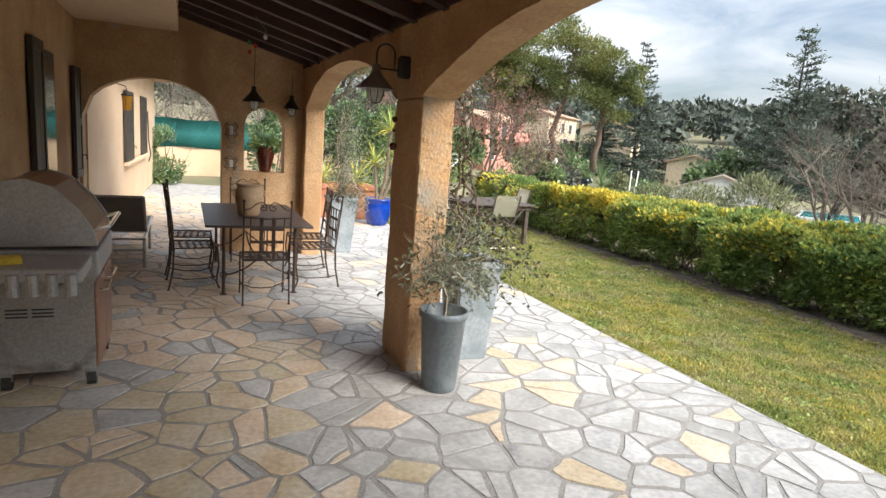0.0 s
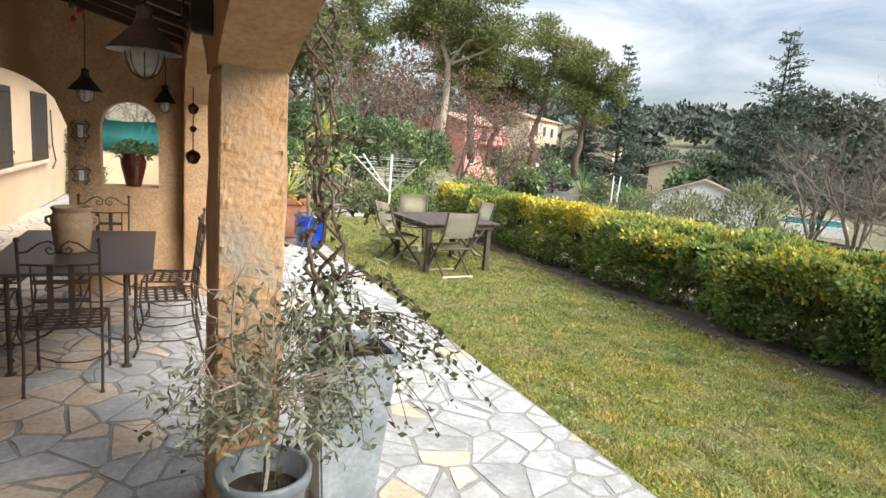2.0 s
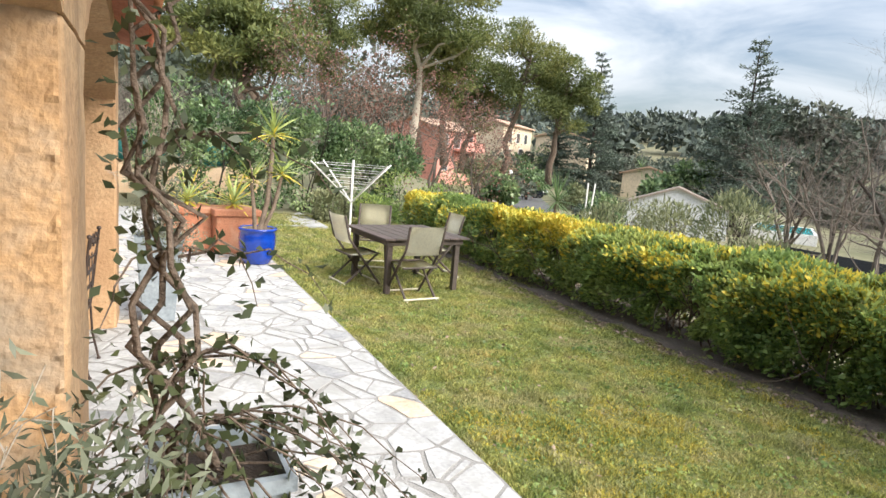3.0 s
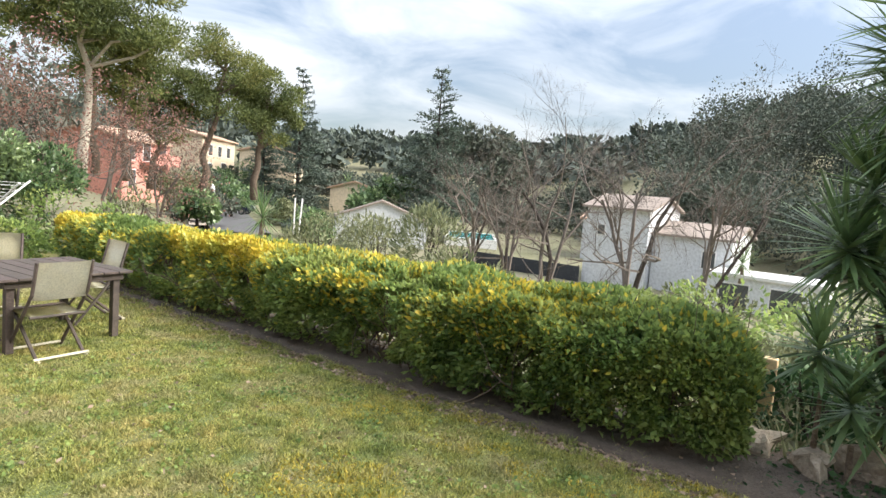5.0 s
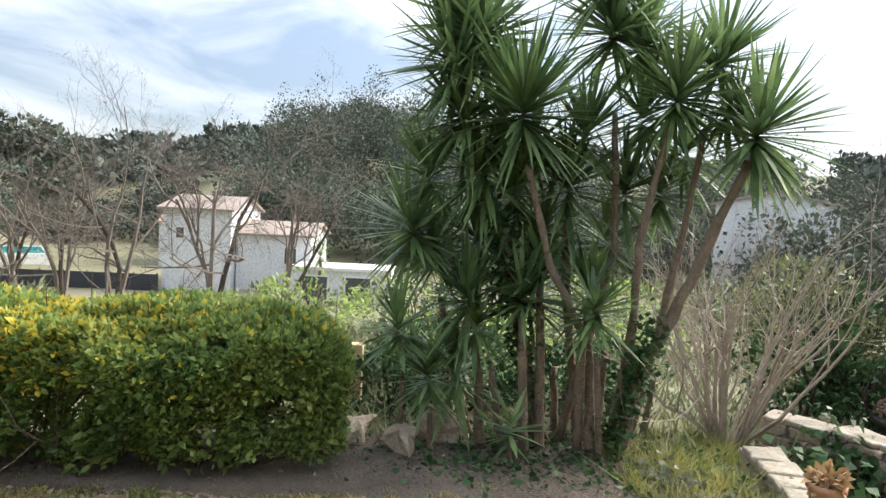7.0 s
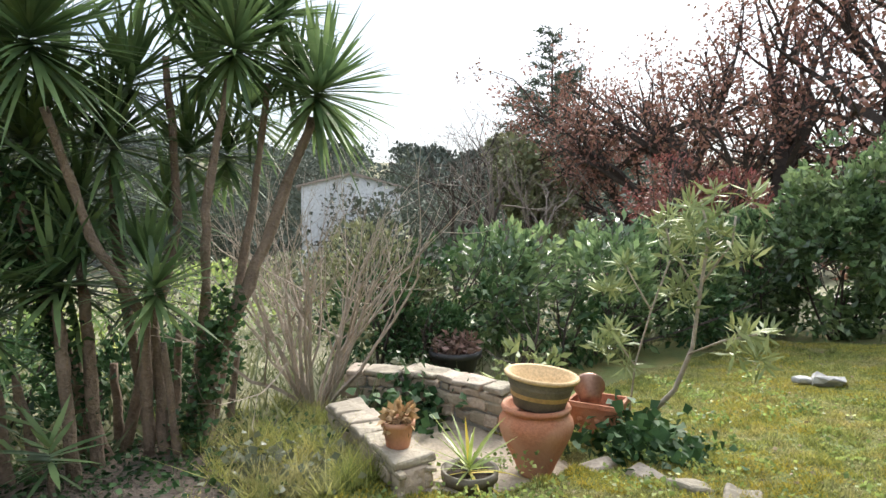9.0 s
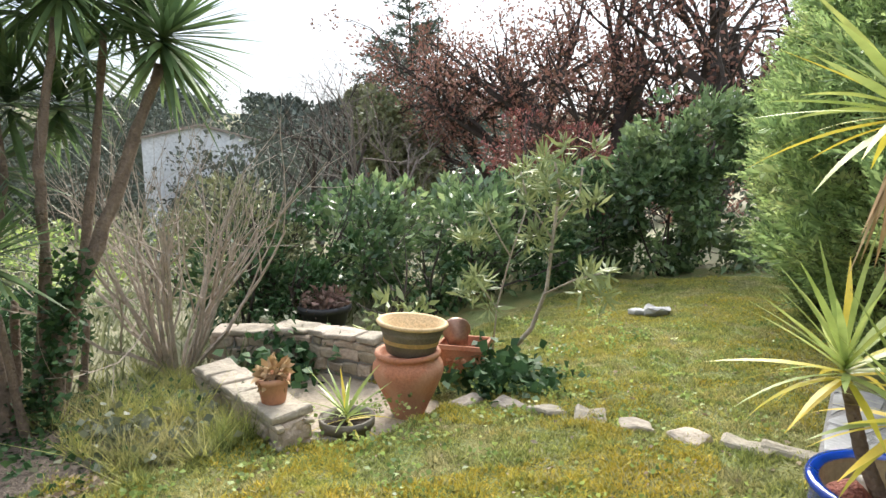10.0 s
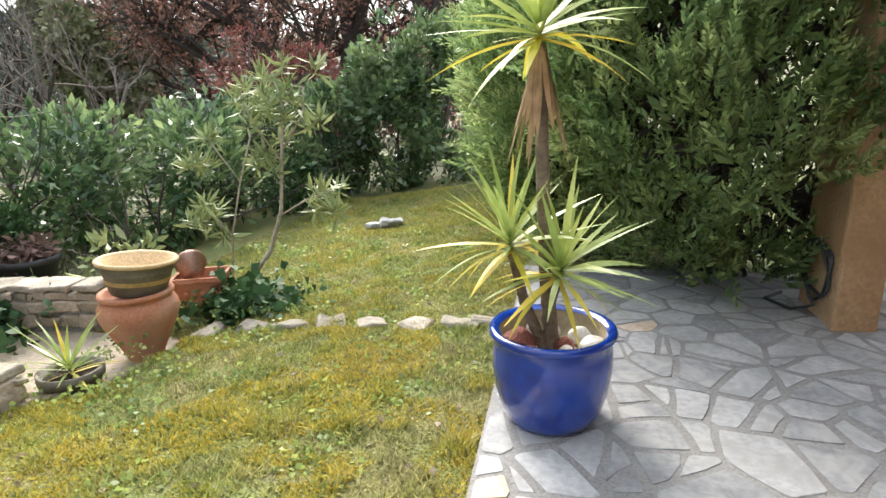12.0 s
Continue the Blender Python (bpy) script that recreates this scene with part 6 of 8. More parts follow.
def blue_pot(m, label, r=0.265, h=0.44):
    t = thing("blue_pot", m, label, "pot", "cobalt glazed pots")
    bm = bmesh.new()
    lathe(bm, [(0, 0), (r * 0.68, 0), (r * 0.73, 0.01), (r * 0.85, h * 0.15), (r * 0.95, h * 0.36), (r * 1.0, h * 0.6), (r * 0.99, h * 0.8), (r * 0.955, h * 0.89), (r * 1.02, h * 0.92), (r * 1.06, h * 0.955), (r * 1.03, h * 0.995), (r * 0.95, h), (r * 0.88, h * 0.96)], 56)
    part("body", bm, BLUE, t, smooth=True)
    bm = bmesh.new()
    lathe(bm, [(r * 0.885, h * 0.965), (r * 0.87, h * 0.75), (0, h * 0.74)], 48)
    part("inner_wall", bm, POT_INNER, t, "bare clay inside", smooth=True)
    return t


def ringed_trunk(bm, pts, r):
    fine, rad = [], []
    for a, b in zip(pts, pts[1:]):
        for k in range(14):
            fine.append(Vector(a).lerp(Vector(b), k / 14))
            rad.append(r * (1 + 0.07 * (k % 2)))
    fine.append(Vector(pts[-1])), rad.append(r * 0.9)
    n = len(fine)
    tube(bm, fine, [q * (1.25 - 0.4 * i / n) for i, q in enumerate(rad)], 10)


bp = blue_pot(pose(2.79, 0.12, 0.003), "glossy cobalt blue pot at the terrace edge")
yp = thing("potted_yucca", pose(2.79, 0.12, 0.33), "tall yucca with yellow green leaves growing in a blue pot", "yucca")
for pts, r in (([(0.0, 0.0, 0.0), (0.03, 0.03, 0.35), (0.055, 0.04, 0.85), (0.07, 0.04, 1.29)], 0.027), ([(0.03, 0.02, 0.0), (0.12, 0.03, 0.22), (0.175, 0.05, 0.45)], 0.022), ([(-0.01, -0.01, 0.04), (0.03, 0.02, 0.15), (-0.02, 0.10, 0.35)], 0.02)):
    bm = bmesh.new()
    ringed_trunk(bm, pts, r)
    part("trunk", bm, YUCCA_BARK, yp, smooth=True)
leaf_head(yp, (0.07, 0.04, 1.31), (0, 0.05, 1), 46, 0.50, 1, 0.06, 26)
leaf_head(yp, (0.178, 0.05, 0.47), (0.15, 0.05, 1), 44, 0.42, 2, 0.06)
leaf_head(yp, (-0.025, 0.105, 0.37), (-0.15, 0.25, 1), 46, 0.42, 3, 0.04)


def pebble(m, r, material, label, seed, name="pebble", squash=0.62):
    bm = bmesh.new()
    bmesh.ops.create_icosphere(bm, subdivisions=3, radius=r)
    for v in bm.verts:
        v.co *= 1 + 0.22 * noise.noise(v.co * 1.3 / r + Vector((seed, 0, 0)))
        v.co.z *= squash
    ob = part(name, bm, material, smooth=name == "pebble")
    ob.matrix_basis = m
    return tagged(ob, label, name.replace("_", " "), "stones in the blue pot")


for i, (x, y, r) in enumerate([(-0.14, 0.12, 0.05), (-0.17, 0.0, 0.055), (-0.1, 0.17, 0.042), (-0.06, 0.11, 0.04), (-0.12, -0.08, 0.05), (-0.02, 0.17, 0.035), (-0.19, 0.07, 0.035), (0.0, -0.15, 0.045), (0.09, -0.13, 0.04)]):
    pebble(pose(2.79 + x, 0.12 + y, 0.336 + r * 0.55, 10 * i, 7 * i, 40 * i), r, PEBBLE, "smooth pale grey pebble in the blue pot", i)
for i, (x, y, r) in enumerate([(0.14, 0.07, 0.075), (0.10, 0.16, 0.05), (-0.05, 0.04, 0.045)]):
    pebble(pose(2.79 + x, 0.12 + y, 0.336 + r * 0.6, 20 * i, 15, 50 * i), r, RED_ROCK, "rough red lava rock in the blue pot", 9 + i, "lava_rock", 0.9)

bp2 = blue_pot(pose(2.82, 10.62, 0.003), "glossy cobalt blue pot farther along the terrace edge", 0.25, 0.5)
yp2 = thing("potted_yucca", pose(2.82, 10.62, 0.36), "branching yucca with yellow green leaves in a blue pot", "yucca")
for pts, r in (([(0, 0, 0.0), (0.12, 0, 0.5), (0.17, 0, 1.35)], 0.03), ([(0.02, 0, 0.0), (0.2, 0, 0.4), (0.3, 0, 0.85)], 0.025), ([(-0.03, 0, 0.0), (-0.06, 0, 0.4), (-0.1, 0, 0.75)], 0.025)):
    bm = bmesh.new()
    ringed_trunk(bm, pts, r)
    part("trunk", bm, YUCCA_BARK, yp2, smooth=True)
leaf_head(yp2, (0.17, 0, 1.4), (0, 0, 1), 40, 0.46, 11, 0.15)
leaf_head(yp2, (0.3, 0, 0.88), (0.1, 0, 1), 34, 0.42, 12, 0.12)
leaf_head(yp2, (-0.1, 0, 0.78), (-0.1, 0, 1), 34, 0.42, 13, 0.12)

tp = thing("square_clay_planter", pose(2.62, 11.55, 0.0, 0, 0, 6), "square terracotta planter with a spiky plant", "planter")
bm = bmesh.new()
box(bm, (-0.3, -0.3, 0), (0.3, 0.3, 0.58), 0.03)
box(bm, (-0.34, -0.34, 0.56), (0.34, 0.34, 0.66), 0.02)
part("pot", bm, TERRACOTTA, tp)
leaf_head(tp, (0, 0, 0.7), (0, 0, 1), 46, 0.55, 14, 0.3)
tp2 = thing("square_clay_planter", pose(2.0, 11.75, 0.0, 0, 0, 6), "square terracotta planter with a spiky plant", "planter")
for ch in list(tp.children):
    c2 = ch.copy()
    scene.collection.objects.link(c2)
    c2.parent = tp2

# tall laurel hedge closing the lawn behind
for i in range(6):
    x = 1.9 + 1.1 * i
    hh = 2.85 - 0.34 * max(0, (i - 2.6))
    leafy_shrub("laurel_hedge", (x, 17.3, -0.1), [((x, 17.3, hh * 0.45), (0.85, 0.7, hh * 0.5)), ((x + 0.2, 17.4, hh * 0.72), (0.8, 0.7, hh * 0.3))], 6500, 0.13, LEAF_LAUREL, 320 + i, "tall glossy laurel hedge at the end of the lawn", "hedge", 3, group="laurel hedge behind the lawn")
for i, (x, y, r, h) in enumerate([(6.3, 15.4, 0.7, 0.5), (7.3, 14.8, 0.8, 0.55), (8.4, 15.6, 0.9, 0.7), (5.4, 15.9, 0.6, 0.5), (7.6, 16.5, 0.9, 0.9), (9.4, 16.8, 0.9, 0.9)]):
    leafy_shrub("low_shrub", (x, y, ground_z(x, y)), [((x, y, h * 0.5), (r, r * 0.8, h * 0.75))], 2600, 0.10, LEAF_GREYGREEN if i % 2 else LEAF_HEDGE, 330 + i, "low rounded shrub at the end of the lawn", "shrub", 3)

# ---- rotary clothes dryer ----
dz = ground_z(4.95, 13.0)
dr = thing("rotary_dryer", pose(4.95, 13.0, dz), "white rotary clothes dryer standing on the lawn", "clothes dryer")
bm = bmesh.new()
tube(bm, [(0, 0, -0.05), (0, 0, 1.56)], 0.024, 8)
part("pole", bm, WHITE_PAINT, dr)
tipz = 1.50
for k in range(4):
    a = math.radians(20 + 90 * k)
    bm = bmesh.new()
    tube(bm, [(0.02 * math.cos(a), 0.02 * math.sin(a), 0.78), (0.95 * math.cos(a), 0.95 * math.sin(a), tipz)], 0.015, 6)
    part("arm", bm, WHITE_PAINT, dr)
for j in range(5):
    s = 0.35 + 0.15 * j
    c = [(0.95 * s * math.cos(math.radians(20 + 90 * k)), 0.95 * s * math.sin(math.radians(20 + 90 * k)), 0.78 + (tipz - 0.78) * s) for k in range(4)]
    bm = bmesh.new()
    tube(bm, c, 0.004, 4, True)
    part("line", bm, WHITE_PAINT, dr)

# ---- garden table and canvas chairs ----
gz = ground_z(4.5, 9.6) + 0.004
gt = thing("garden_table", pose(4.57, 9.52, gz, 0, 0, 5), "dark weathered wooden garden table on the lawn", "table")
for i in range(8):
    bm = bmesh.new()
    box(bm, (-0.62 + 0.157 * i, -0.62, 0.695), (-0.62 + 0.157 * i + 0.147, 0.62, 0.72), 0.004)
    part("slat", bm, TEAK, gt)
bm = bmesh.new()
for a, b in (((-0.56, -0.56, 0.62), (0.56, -0.53, 0.695)), ((-0.56, 0.53, 0.62), (0.56, 0.56, 0.695)), ((-0.56, -0.53, 0.62), (-0.53, 0.53, 0.695)), ((0.53, -0.53, 0.62), (0.56, 0.53, 0.695))):
    box(bm, a, b, 0.004)
part("apron", bm, TEAK, gt)
for sx in (-0.5, 0.5):
    for sy in (-0.5, 0.5):
        bm = bmesh.new()
        box(bm, (sx - 0.035, sy - 0.035, 0), (sx + 0.035, sy + 0.035, 0.695), 0.006)
        part("leg", bm, TEAK, gt)


def canvas_chair(m):
    """A folding wooden chair with a canvas seat and back, facing +y."""
    t = thing("canvas_chair", m, "folding dark wooden chair with cream canvas seat and back", "chair", "canvas chairs round the garden table")
    w = 0.24
    for sx in (-1, 1):
        bm = bmesh.new()
        tube(bm, [(sx * w, 0.26, 0.0), (sx * w, 0.0, 0.33), (sx * w, -0.22, 0.62), (sx * w, -0.30, 0.92)], 0.016, 6)
        part("long_leg", bm, TEAK, t)
        bm = bmesh.new()
        tube(bm, [(sx * (w - 0.035), -0.26, 0.0), (sx * (w - 0.035), 0.22, 0.42)], 0.016, 6)
        part("cross_leg", bm, TEAK, t)
        bm = bmesh.new()
        tube(bm, [(sx * (w - 0.035), -0.26, 0.012), (sx * (w - 0.035), -0.30, 0.012)], 0.012, 6)
        part("foot", bm, CANVAS, t)
    for y, z in ((0.22, 0.42), (-0.18, 0.40), (-0.26, 0.03), (0.24, 0.03)):
        bm = bmesh.new()
        tube(bm, [(-w, y, z), (w, y, z)], 0.013, 6)
        part("rung", bm, TEAK if z > 0.1 else CANVAS, t)
    def sheet(name, rows):
        bm = bmesh.new()
        g = [[bm.verts.new((x * w, y - 0.03 * (1 - x * x) * (name == "back_canvas"), z - 0.025 * (1 - x * x) * (name == "seat_canvas"))) for x in (-1, -0.5, 0, 0.5, 1)] for y, z in rows]
        for a, b in zip(g, g[1:]):
            for k in range(4):
                bm.faces.new((a[k], a[k + 1], b[k + 1], b[k]))
        bmesh.ops.solidify(bm, geom=bm.faces[:], thickness=0.006)
        part(name, bm, CANVAS, t, smooth=True)
    sheet("seat_canvas", [(0.22, 0.43), (0.1, 0.415), (-0.06, 0.405), (-0.18, 0.41)])
    sheet("back_canvas", [(-0.195, 0.56), (-0.24, 0.70), (-0.27, 0.80), (-0.305, 0.92)])
    return t


CC = canvas_chair(pose(4.38, 8.80, gz, 0, 0, 4))
copy_thing(CC, pose(3.93, 9.68, gz, 0, 0, -82))
copy_thing(CC, pose(5.27, 9.95, gz, 0, 0, 88))
copy_thing(CC, pose(4.55, 10.72, gz, 0, 0, 155))

# ---- garden corner: low wall, pots and stones ----
def stone_block(parent, m, size, material, seed, name="stone"):
    bm = bmesh.new()
    box(bm, [-s / 2 for s in size], [s / 2 for s in size], min(size) * 0.3)
    bmesh.ops.subdivide_edges(bm, edges=[e for e in bm.edges if e.calc_length() > 0.09], cuts=1, use_grid_fill=True)
    for v in bm.verts:
        v.co += noise.noise_vector(v.co * 8 + Vector((seed, 0, 0))) * min(size) * 0.42 + noise.noise_vector(v.co * 3 + Vector((0, seed, 0))) * min(size) * 0.3
    ob = part(name, bm, material, parent)
    ob.matrix_basis = m
    return ob


def low_wall(a, b, h, z, seed, label):
    """A dry stone garden wall with a coping, from a to b."""
    a, b = Vector((*a, 0)), Vector((*b, 0))
    l = (b - a).length
    turn = math.degrees(math.atan2(b.y - a.y, b.x - a.x))
    t = thing("low_stone_wall", pose(a.x, a.y, z, 0, 0, turn), label, "wall", "low stone garden walls")
    rng = random.Random(seed)
    bm = bmesh.new()
    box(bm, (0.02, -0.09, -0.1), (l - 0.02, 0.09, h - 0.07), 0.01)
    part("core", bm, MORTAR, t)
    zz = 0.0
    while zz < h - 0.08:
        rh = rng.uniform(0.07, 0.12)
        rh = min(rh, h - 0.06 - zz)
        x = -rng.random() * 0.1
        while x < l:
            w = rng.uniform(0.10, 0.24)
            for side in (-1, 1):
                stone_block(t, pose(x + w / 2, side * 0.095, zz + rh / 2, 0, 0, rng.uniform(-4, 4)), (w * 0.94, 0.06, rh * 0.92), RUBBLE, rng.random() * 99)
            x += w
        zz += rh
    for xe in (0.0, l):
        stone_block(t, pose(xe, 0, (h - 0.06) / 2), (0.07, 0.2, h - 0.08), RUBBLE, seed + xe)
    x = -0.03
    while x < l:
        w = rng.uniform(0.16, 0.4)
        stone_block(t, pose(x + w / 2, 0, h - 0.03, 0, 0, rng.uniform(-3, 3)), (w * 0.97, 0.27, 0.055), COPING, rng.random() * 99, "coping_stone")
        x += w
    return t


low_wall((5.72, 0.26), (6.90, 0.0), 0.27, -0.22, 1, "low stone wall with flat coping beside the sunken steps")
low_wall((6.35, -1.25), (7.25, -1.10), 0.36, -0.30, 2, "low stone wall with pale coping behind the steps")
low_wall((7.25, -1.05), (7.75, -0.62), 0.36, -0.30, 3, "short return of the low stone wall")
bm = bmesh.new()
box(bm, (5.42, -1.15, -0.5), (6.9, 0.12, -0.335), 0.02)
tagged(part("floor_sunken_step", bm, RUBBLE), "worn stone landing below the low wall", "step", kind="structure")
row = thing("stone_edging", pose(0, 0, 0), "row of pale stones edging the upper lawn", "edging")
rng_e = random.Random(9)
for i, (x, y) in enumerate([(5.66, 0.08), (5.56, -0.12), (5.47, -0.34), (5.46, -0.56), (5.42, -0.8), (5.25, -1.0), (4.92, -1.03), (4.62, -1.01), (4.32, -1.0), (4.02, -0.99), (3.7, -1.0), (3.42, -1.05), (3.2, -1.08)]):
    stone_block(row, pose(x, y, ground_z(x, y) - 0.008, rng_e.uniform(-6, 6), rng_e.uniform(-6, 6), rng_e.uniform(-25, 25) + (60 if i < 6 else 0)), (rng_e.uniform(0.18, 0.32), rng_e.uniform(0.14, 0.24), 0.075), COPING, i * 3.3)
st = thing("boulder", pose(4.83, -4.2, ground_z(4.83, -4.2)), "grey rock lying on the mossy lawn", "rock")
stone_block(st, pose(0, 0, 0.05, 0, 0, 20), (0.30, 0.22, 0.13), STONE_GREY, 3)
stone_block(st, pose(0.2, 0.05, 0.02, 0, 0, 50), (0.16, 0.12, 0.06), STONE_GREY, 5)
for i, (x, y, s) in enumerate([(7.35, 3.15, 0.4), (7.1, 2.75, 0.3), (7.35, 2.4, 0.32)]):
    r = thing("rough_rock", pose(x, y, ground_z(x, y)), "brown rock half buried below the yuccas", "rock")
    stone_block(r, pose(0, 0, 0.06, 0, 0, 40 * i), (s, s * 0.7, 0.22), RUBBLE, 20 + i)
gp = thing("gate_post", pose(8.2, 3.2, ground_z(8.2, 3.2)), "short pale wooden stake beyond the hedge", "post")
bm = bmesh.new()
box(bm, (-0.06, -0.06, -0.1), (0.06, 0.06, 0.62), 0.012)
part("stake", bm, CLAY_PALE, gp)

urn = thing("terracotta_urn", pose(5.66, -0.80, -0.334), "large bulbous terracotta urn beside the stone steps", "urn")
bm = bmesh.new()
lathe(bm, [(0, 0), (0.112, 0), (0.12, 0.015), (0.155, 0.1), (0.205, 0.2), (0.25, 0.30), (0.266, 0.355), (0.26, 0.40), (0.238, 0.435), (0.222, 0.452), (0.222, 0.462), (0.242, 0.47), (0.248, 0.487), (0.24, 0.502), (0.22, 0.505), (0.2, 0.49), (0.19, 0.45), (0, 0.44)], 44)
part("urn_body", bm, TERRACOTTA, urn, smooth=True)
up = thing("glazed_pot", pose(5.645, -0.81, 0.150, 4, -3, 0), "grey green glazed pot with a pale rim stacked on the urn", "pot")
bm = bmesh.new()
lathe(bm, [(0, 0), (0.17, 0), (0.18, 0.01), (0.222, 0.15), (0.232, 0.165), (0.225, 0.175), (0.236, 0.185), (0.23, 0.198), (0.24, 0.206)], 44)
part("glazed_wall", bm, CLAY_GREY, up, smooth=True)
bm = bmesh.new()
lathe(bm, [(0.24, 0.206), (0.262, 0.214), (0.268, 0.23), (0.255, 0.243), (0.232, 0.236), (0.205, 0.08), (0, 0.06)], 44)
part("rim", bm, CLAY_PALE, up, "pale buff rolled rim", smooth=True)
sq = thing("clay_trough", pose(5.66, -1.55, -0.2, 3, 0, 20), "ornate square terracotta pot among ivy", "pot")
bm = bmesh.new()
rings = []
for s, z in ((0.13, 0), (0.135, 0.01), (0.19, 0.21), (0.205, 0.215), (0.205, 0.25), (0.18, 0.25), (0.165, 0.12)):
    rings.append([bm.verts.new((sx * s, sy * s, z)) for sx, sy in ((-1, -1), (1, -1), (1, 1), (-1, 1))])
bm.faces.new(rings[0][::-1]), bm.faces.new(rings[-1])
for p, q in zip(rings, rings[1:]):
    for k in range(4):
        bm.faces.new((p[k], p[(k + 1) % 4], q[(k + 1) % 4], q[k]))
part("pot", bm, TERRACOTTA, sq)
for sx in (-1, 1):
    for i in range(4):
        bm = bmesh.new()
        lathe(bm, [(0, 0.012), (0.018, 0.008), (0.024, 0)], 8, (0, 0, 0))
        ob = part("stud", bm, TERRACOTTA, sq)
        ob.matrix_basis = pose(-0.1 + 0.066 * i, sx * 0.165, 0.12, -sx * 75, 0, 0)
tl = thing("tilted_pot", pose(5.70, -1.50, 0.09, 62, 20, 30), "brown clay pot lying on its side in the trough", "pot")
bm = bmesh.new()
lathe(bm, [(0, -0.08), (0.075, -0.08), (0.11, 0.08), (0.125, 0.085), (0.125, 0.11), (0.105, 0.11), (0.07, -0.05), (0, -0.055)], 26)
part("pot", bm, COPPER_DOOR, tl, smooth=True)


def flower_pot(m, r, h, material, label, plant, seed):
    t = thing("flower_pot", m, label, "pot")
    bm = bmesh.new()
    lathe(bm, [(0, 0), (r * 0.68, 0), (r * 0.72, 0.01), (r * 0.92, h * 0.76), (r * 1.02, h * 0.77), (r * 1.04, h), (r * 0.93, h), (r * 0.86, h * 0.82), (0, h * 0.8)], 28)
    part("pot", bm, material, t, smooth=True)
    bm = bmesh.new()
    lathe(bm, [(0, h * 0.86), (r * 0.86, h * 0.84)], 20)
    part("soil", bm, SOIL, t)
    rng = np.random.default_rng(seed)
    if plant == "dry":
        P, D = shell(rng, 90, (0, 0, h + 0.02), (r * 0.8, r * 0.8, 0.07), 0.9)
        leaf_part("dead_plant", P, D, 0.08, 0.045, rng, LEAF_YUCCA_DRY, t)["kind"] = "stuff"
    elif plant == "mound":
        P, D = shell(rng, 420, (0, 0, h + 0.03), (r * 0.9, r * 0.9, 0.16), 0.9)
        leaf_part("dead_plant", P, D * 0.5 + rng.normal(size=D.shape), rng.uniform(0.06, 0.15, len(P)), 0.045, rng, LEAF_WITHERED, t)["kind"] = "stuff"
    return t


flower_pot(pose(5.92, 0.22, 0.045), 0.105, 0.17, TERRACOTTA, "small terracotta pot with a withered plant on the wall", "dry", 341)
yb = flower_pot(pose(5.60, -0.10, -0.334), 0.175, 0.25, CLAY_GREY, "dark clay pot with a young yucca", "", 342)
leaf_head(yb, (0, 0, 0.22), (0.1, 0.1, 1), 30, 0.36, 15, 0.25)
flower_pot(pose(7.85, -2.0, -0.3), 0.29, 0.3, BLACK_PLASTIC, "black plastic tub heaped with withered stems", "mound", 343)
leafy_shrub("green_sprout", (6.75, -1.75, -0.3), [((6.75, -1.75, 0.05), (0.14, 0.14, 0.2)), ((6.35, -1.8, 0.1), (0.13, 0.13, 0.18))], 90, 0.17, LEAF_OLEANDER, 344, "young green sprouts behind the low wall", "plant", 3, None, 0.35)

# hose on the end pillar
hz = thing("garden_hose", pose(0, 0, 0), "dark garden hose coiled against the end pillar", "hose")
bm = bmesh.new()
pts = []
for i in range(60):
    a = i / 59 * 5.2 * math.pi
    pts.append((1.195 + 0.01 * math.sin(i), -1.38 + 0.2 * math.cos(a) + 0.03 * math.sin(i * 0.7), 0.30 + 0.17 * math.sin(a) + 0.03 * math.cos(i * 0.4)))
pts += [(1.23, -1.25, 0.1), (1.3, -1.4, 0.02), (1.4, -1.6, 0.016), (1.25, -1.75, 0.016)]
tube(bm, pts, 0.011, 6)
part("tube", bm, HOSE, hz, smooth=True)

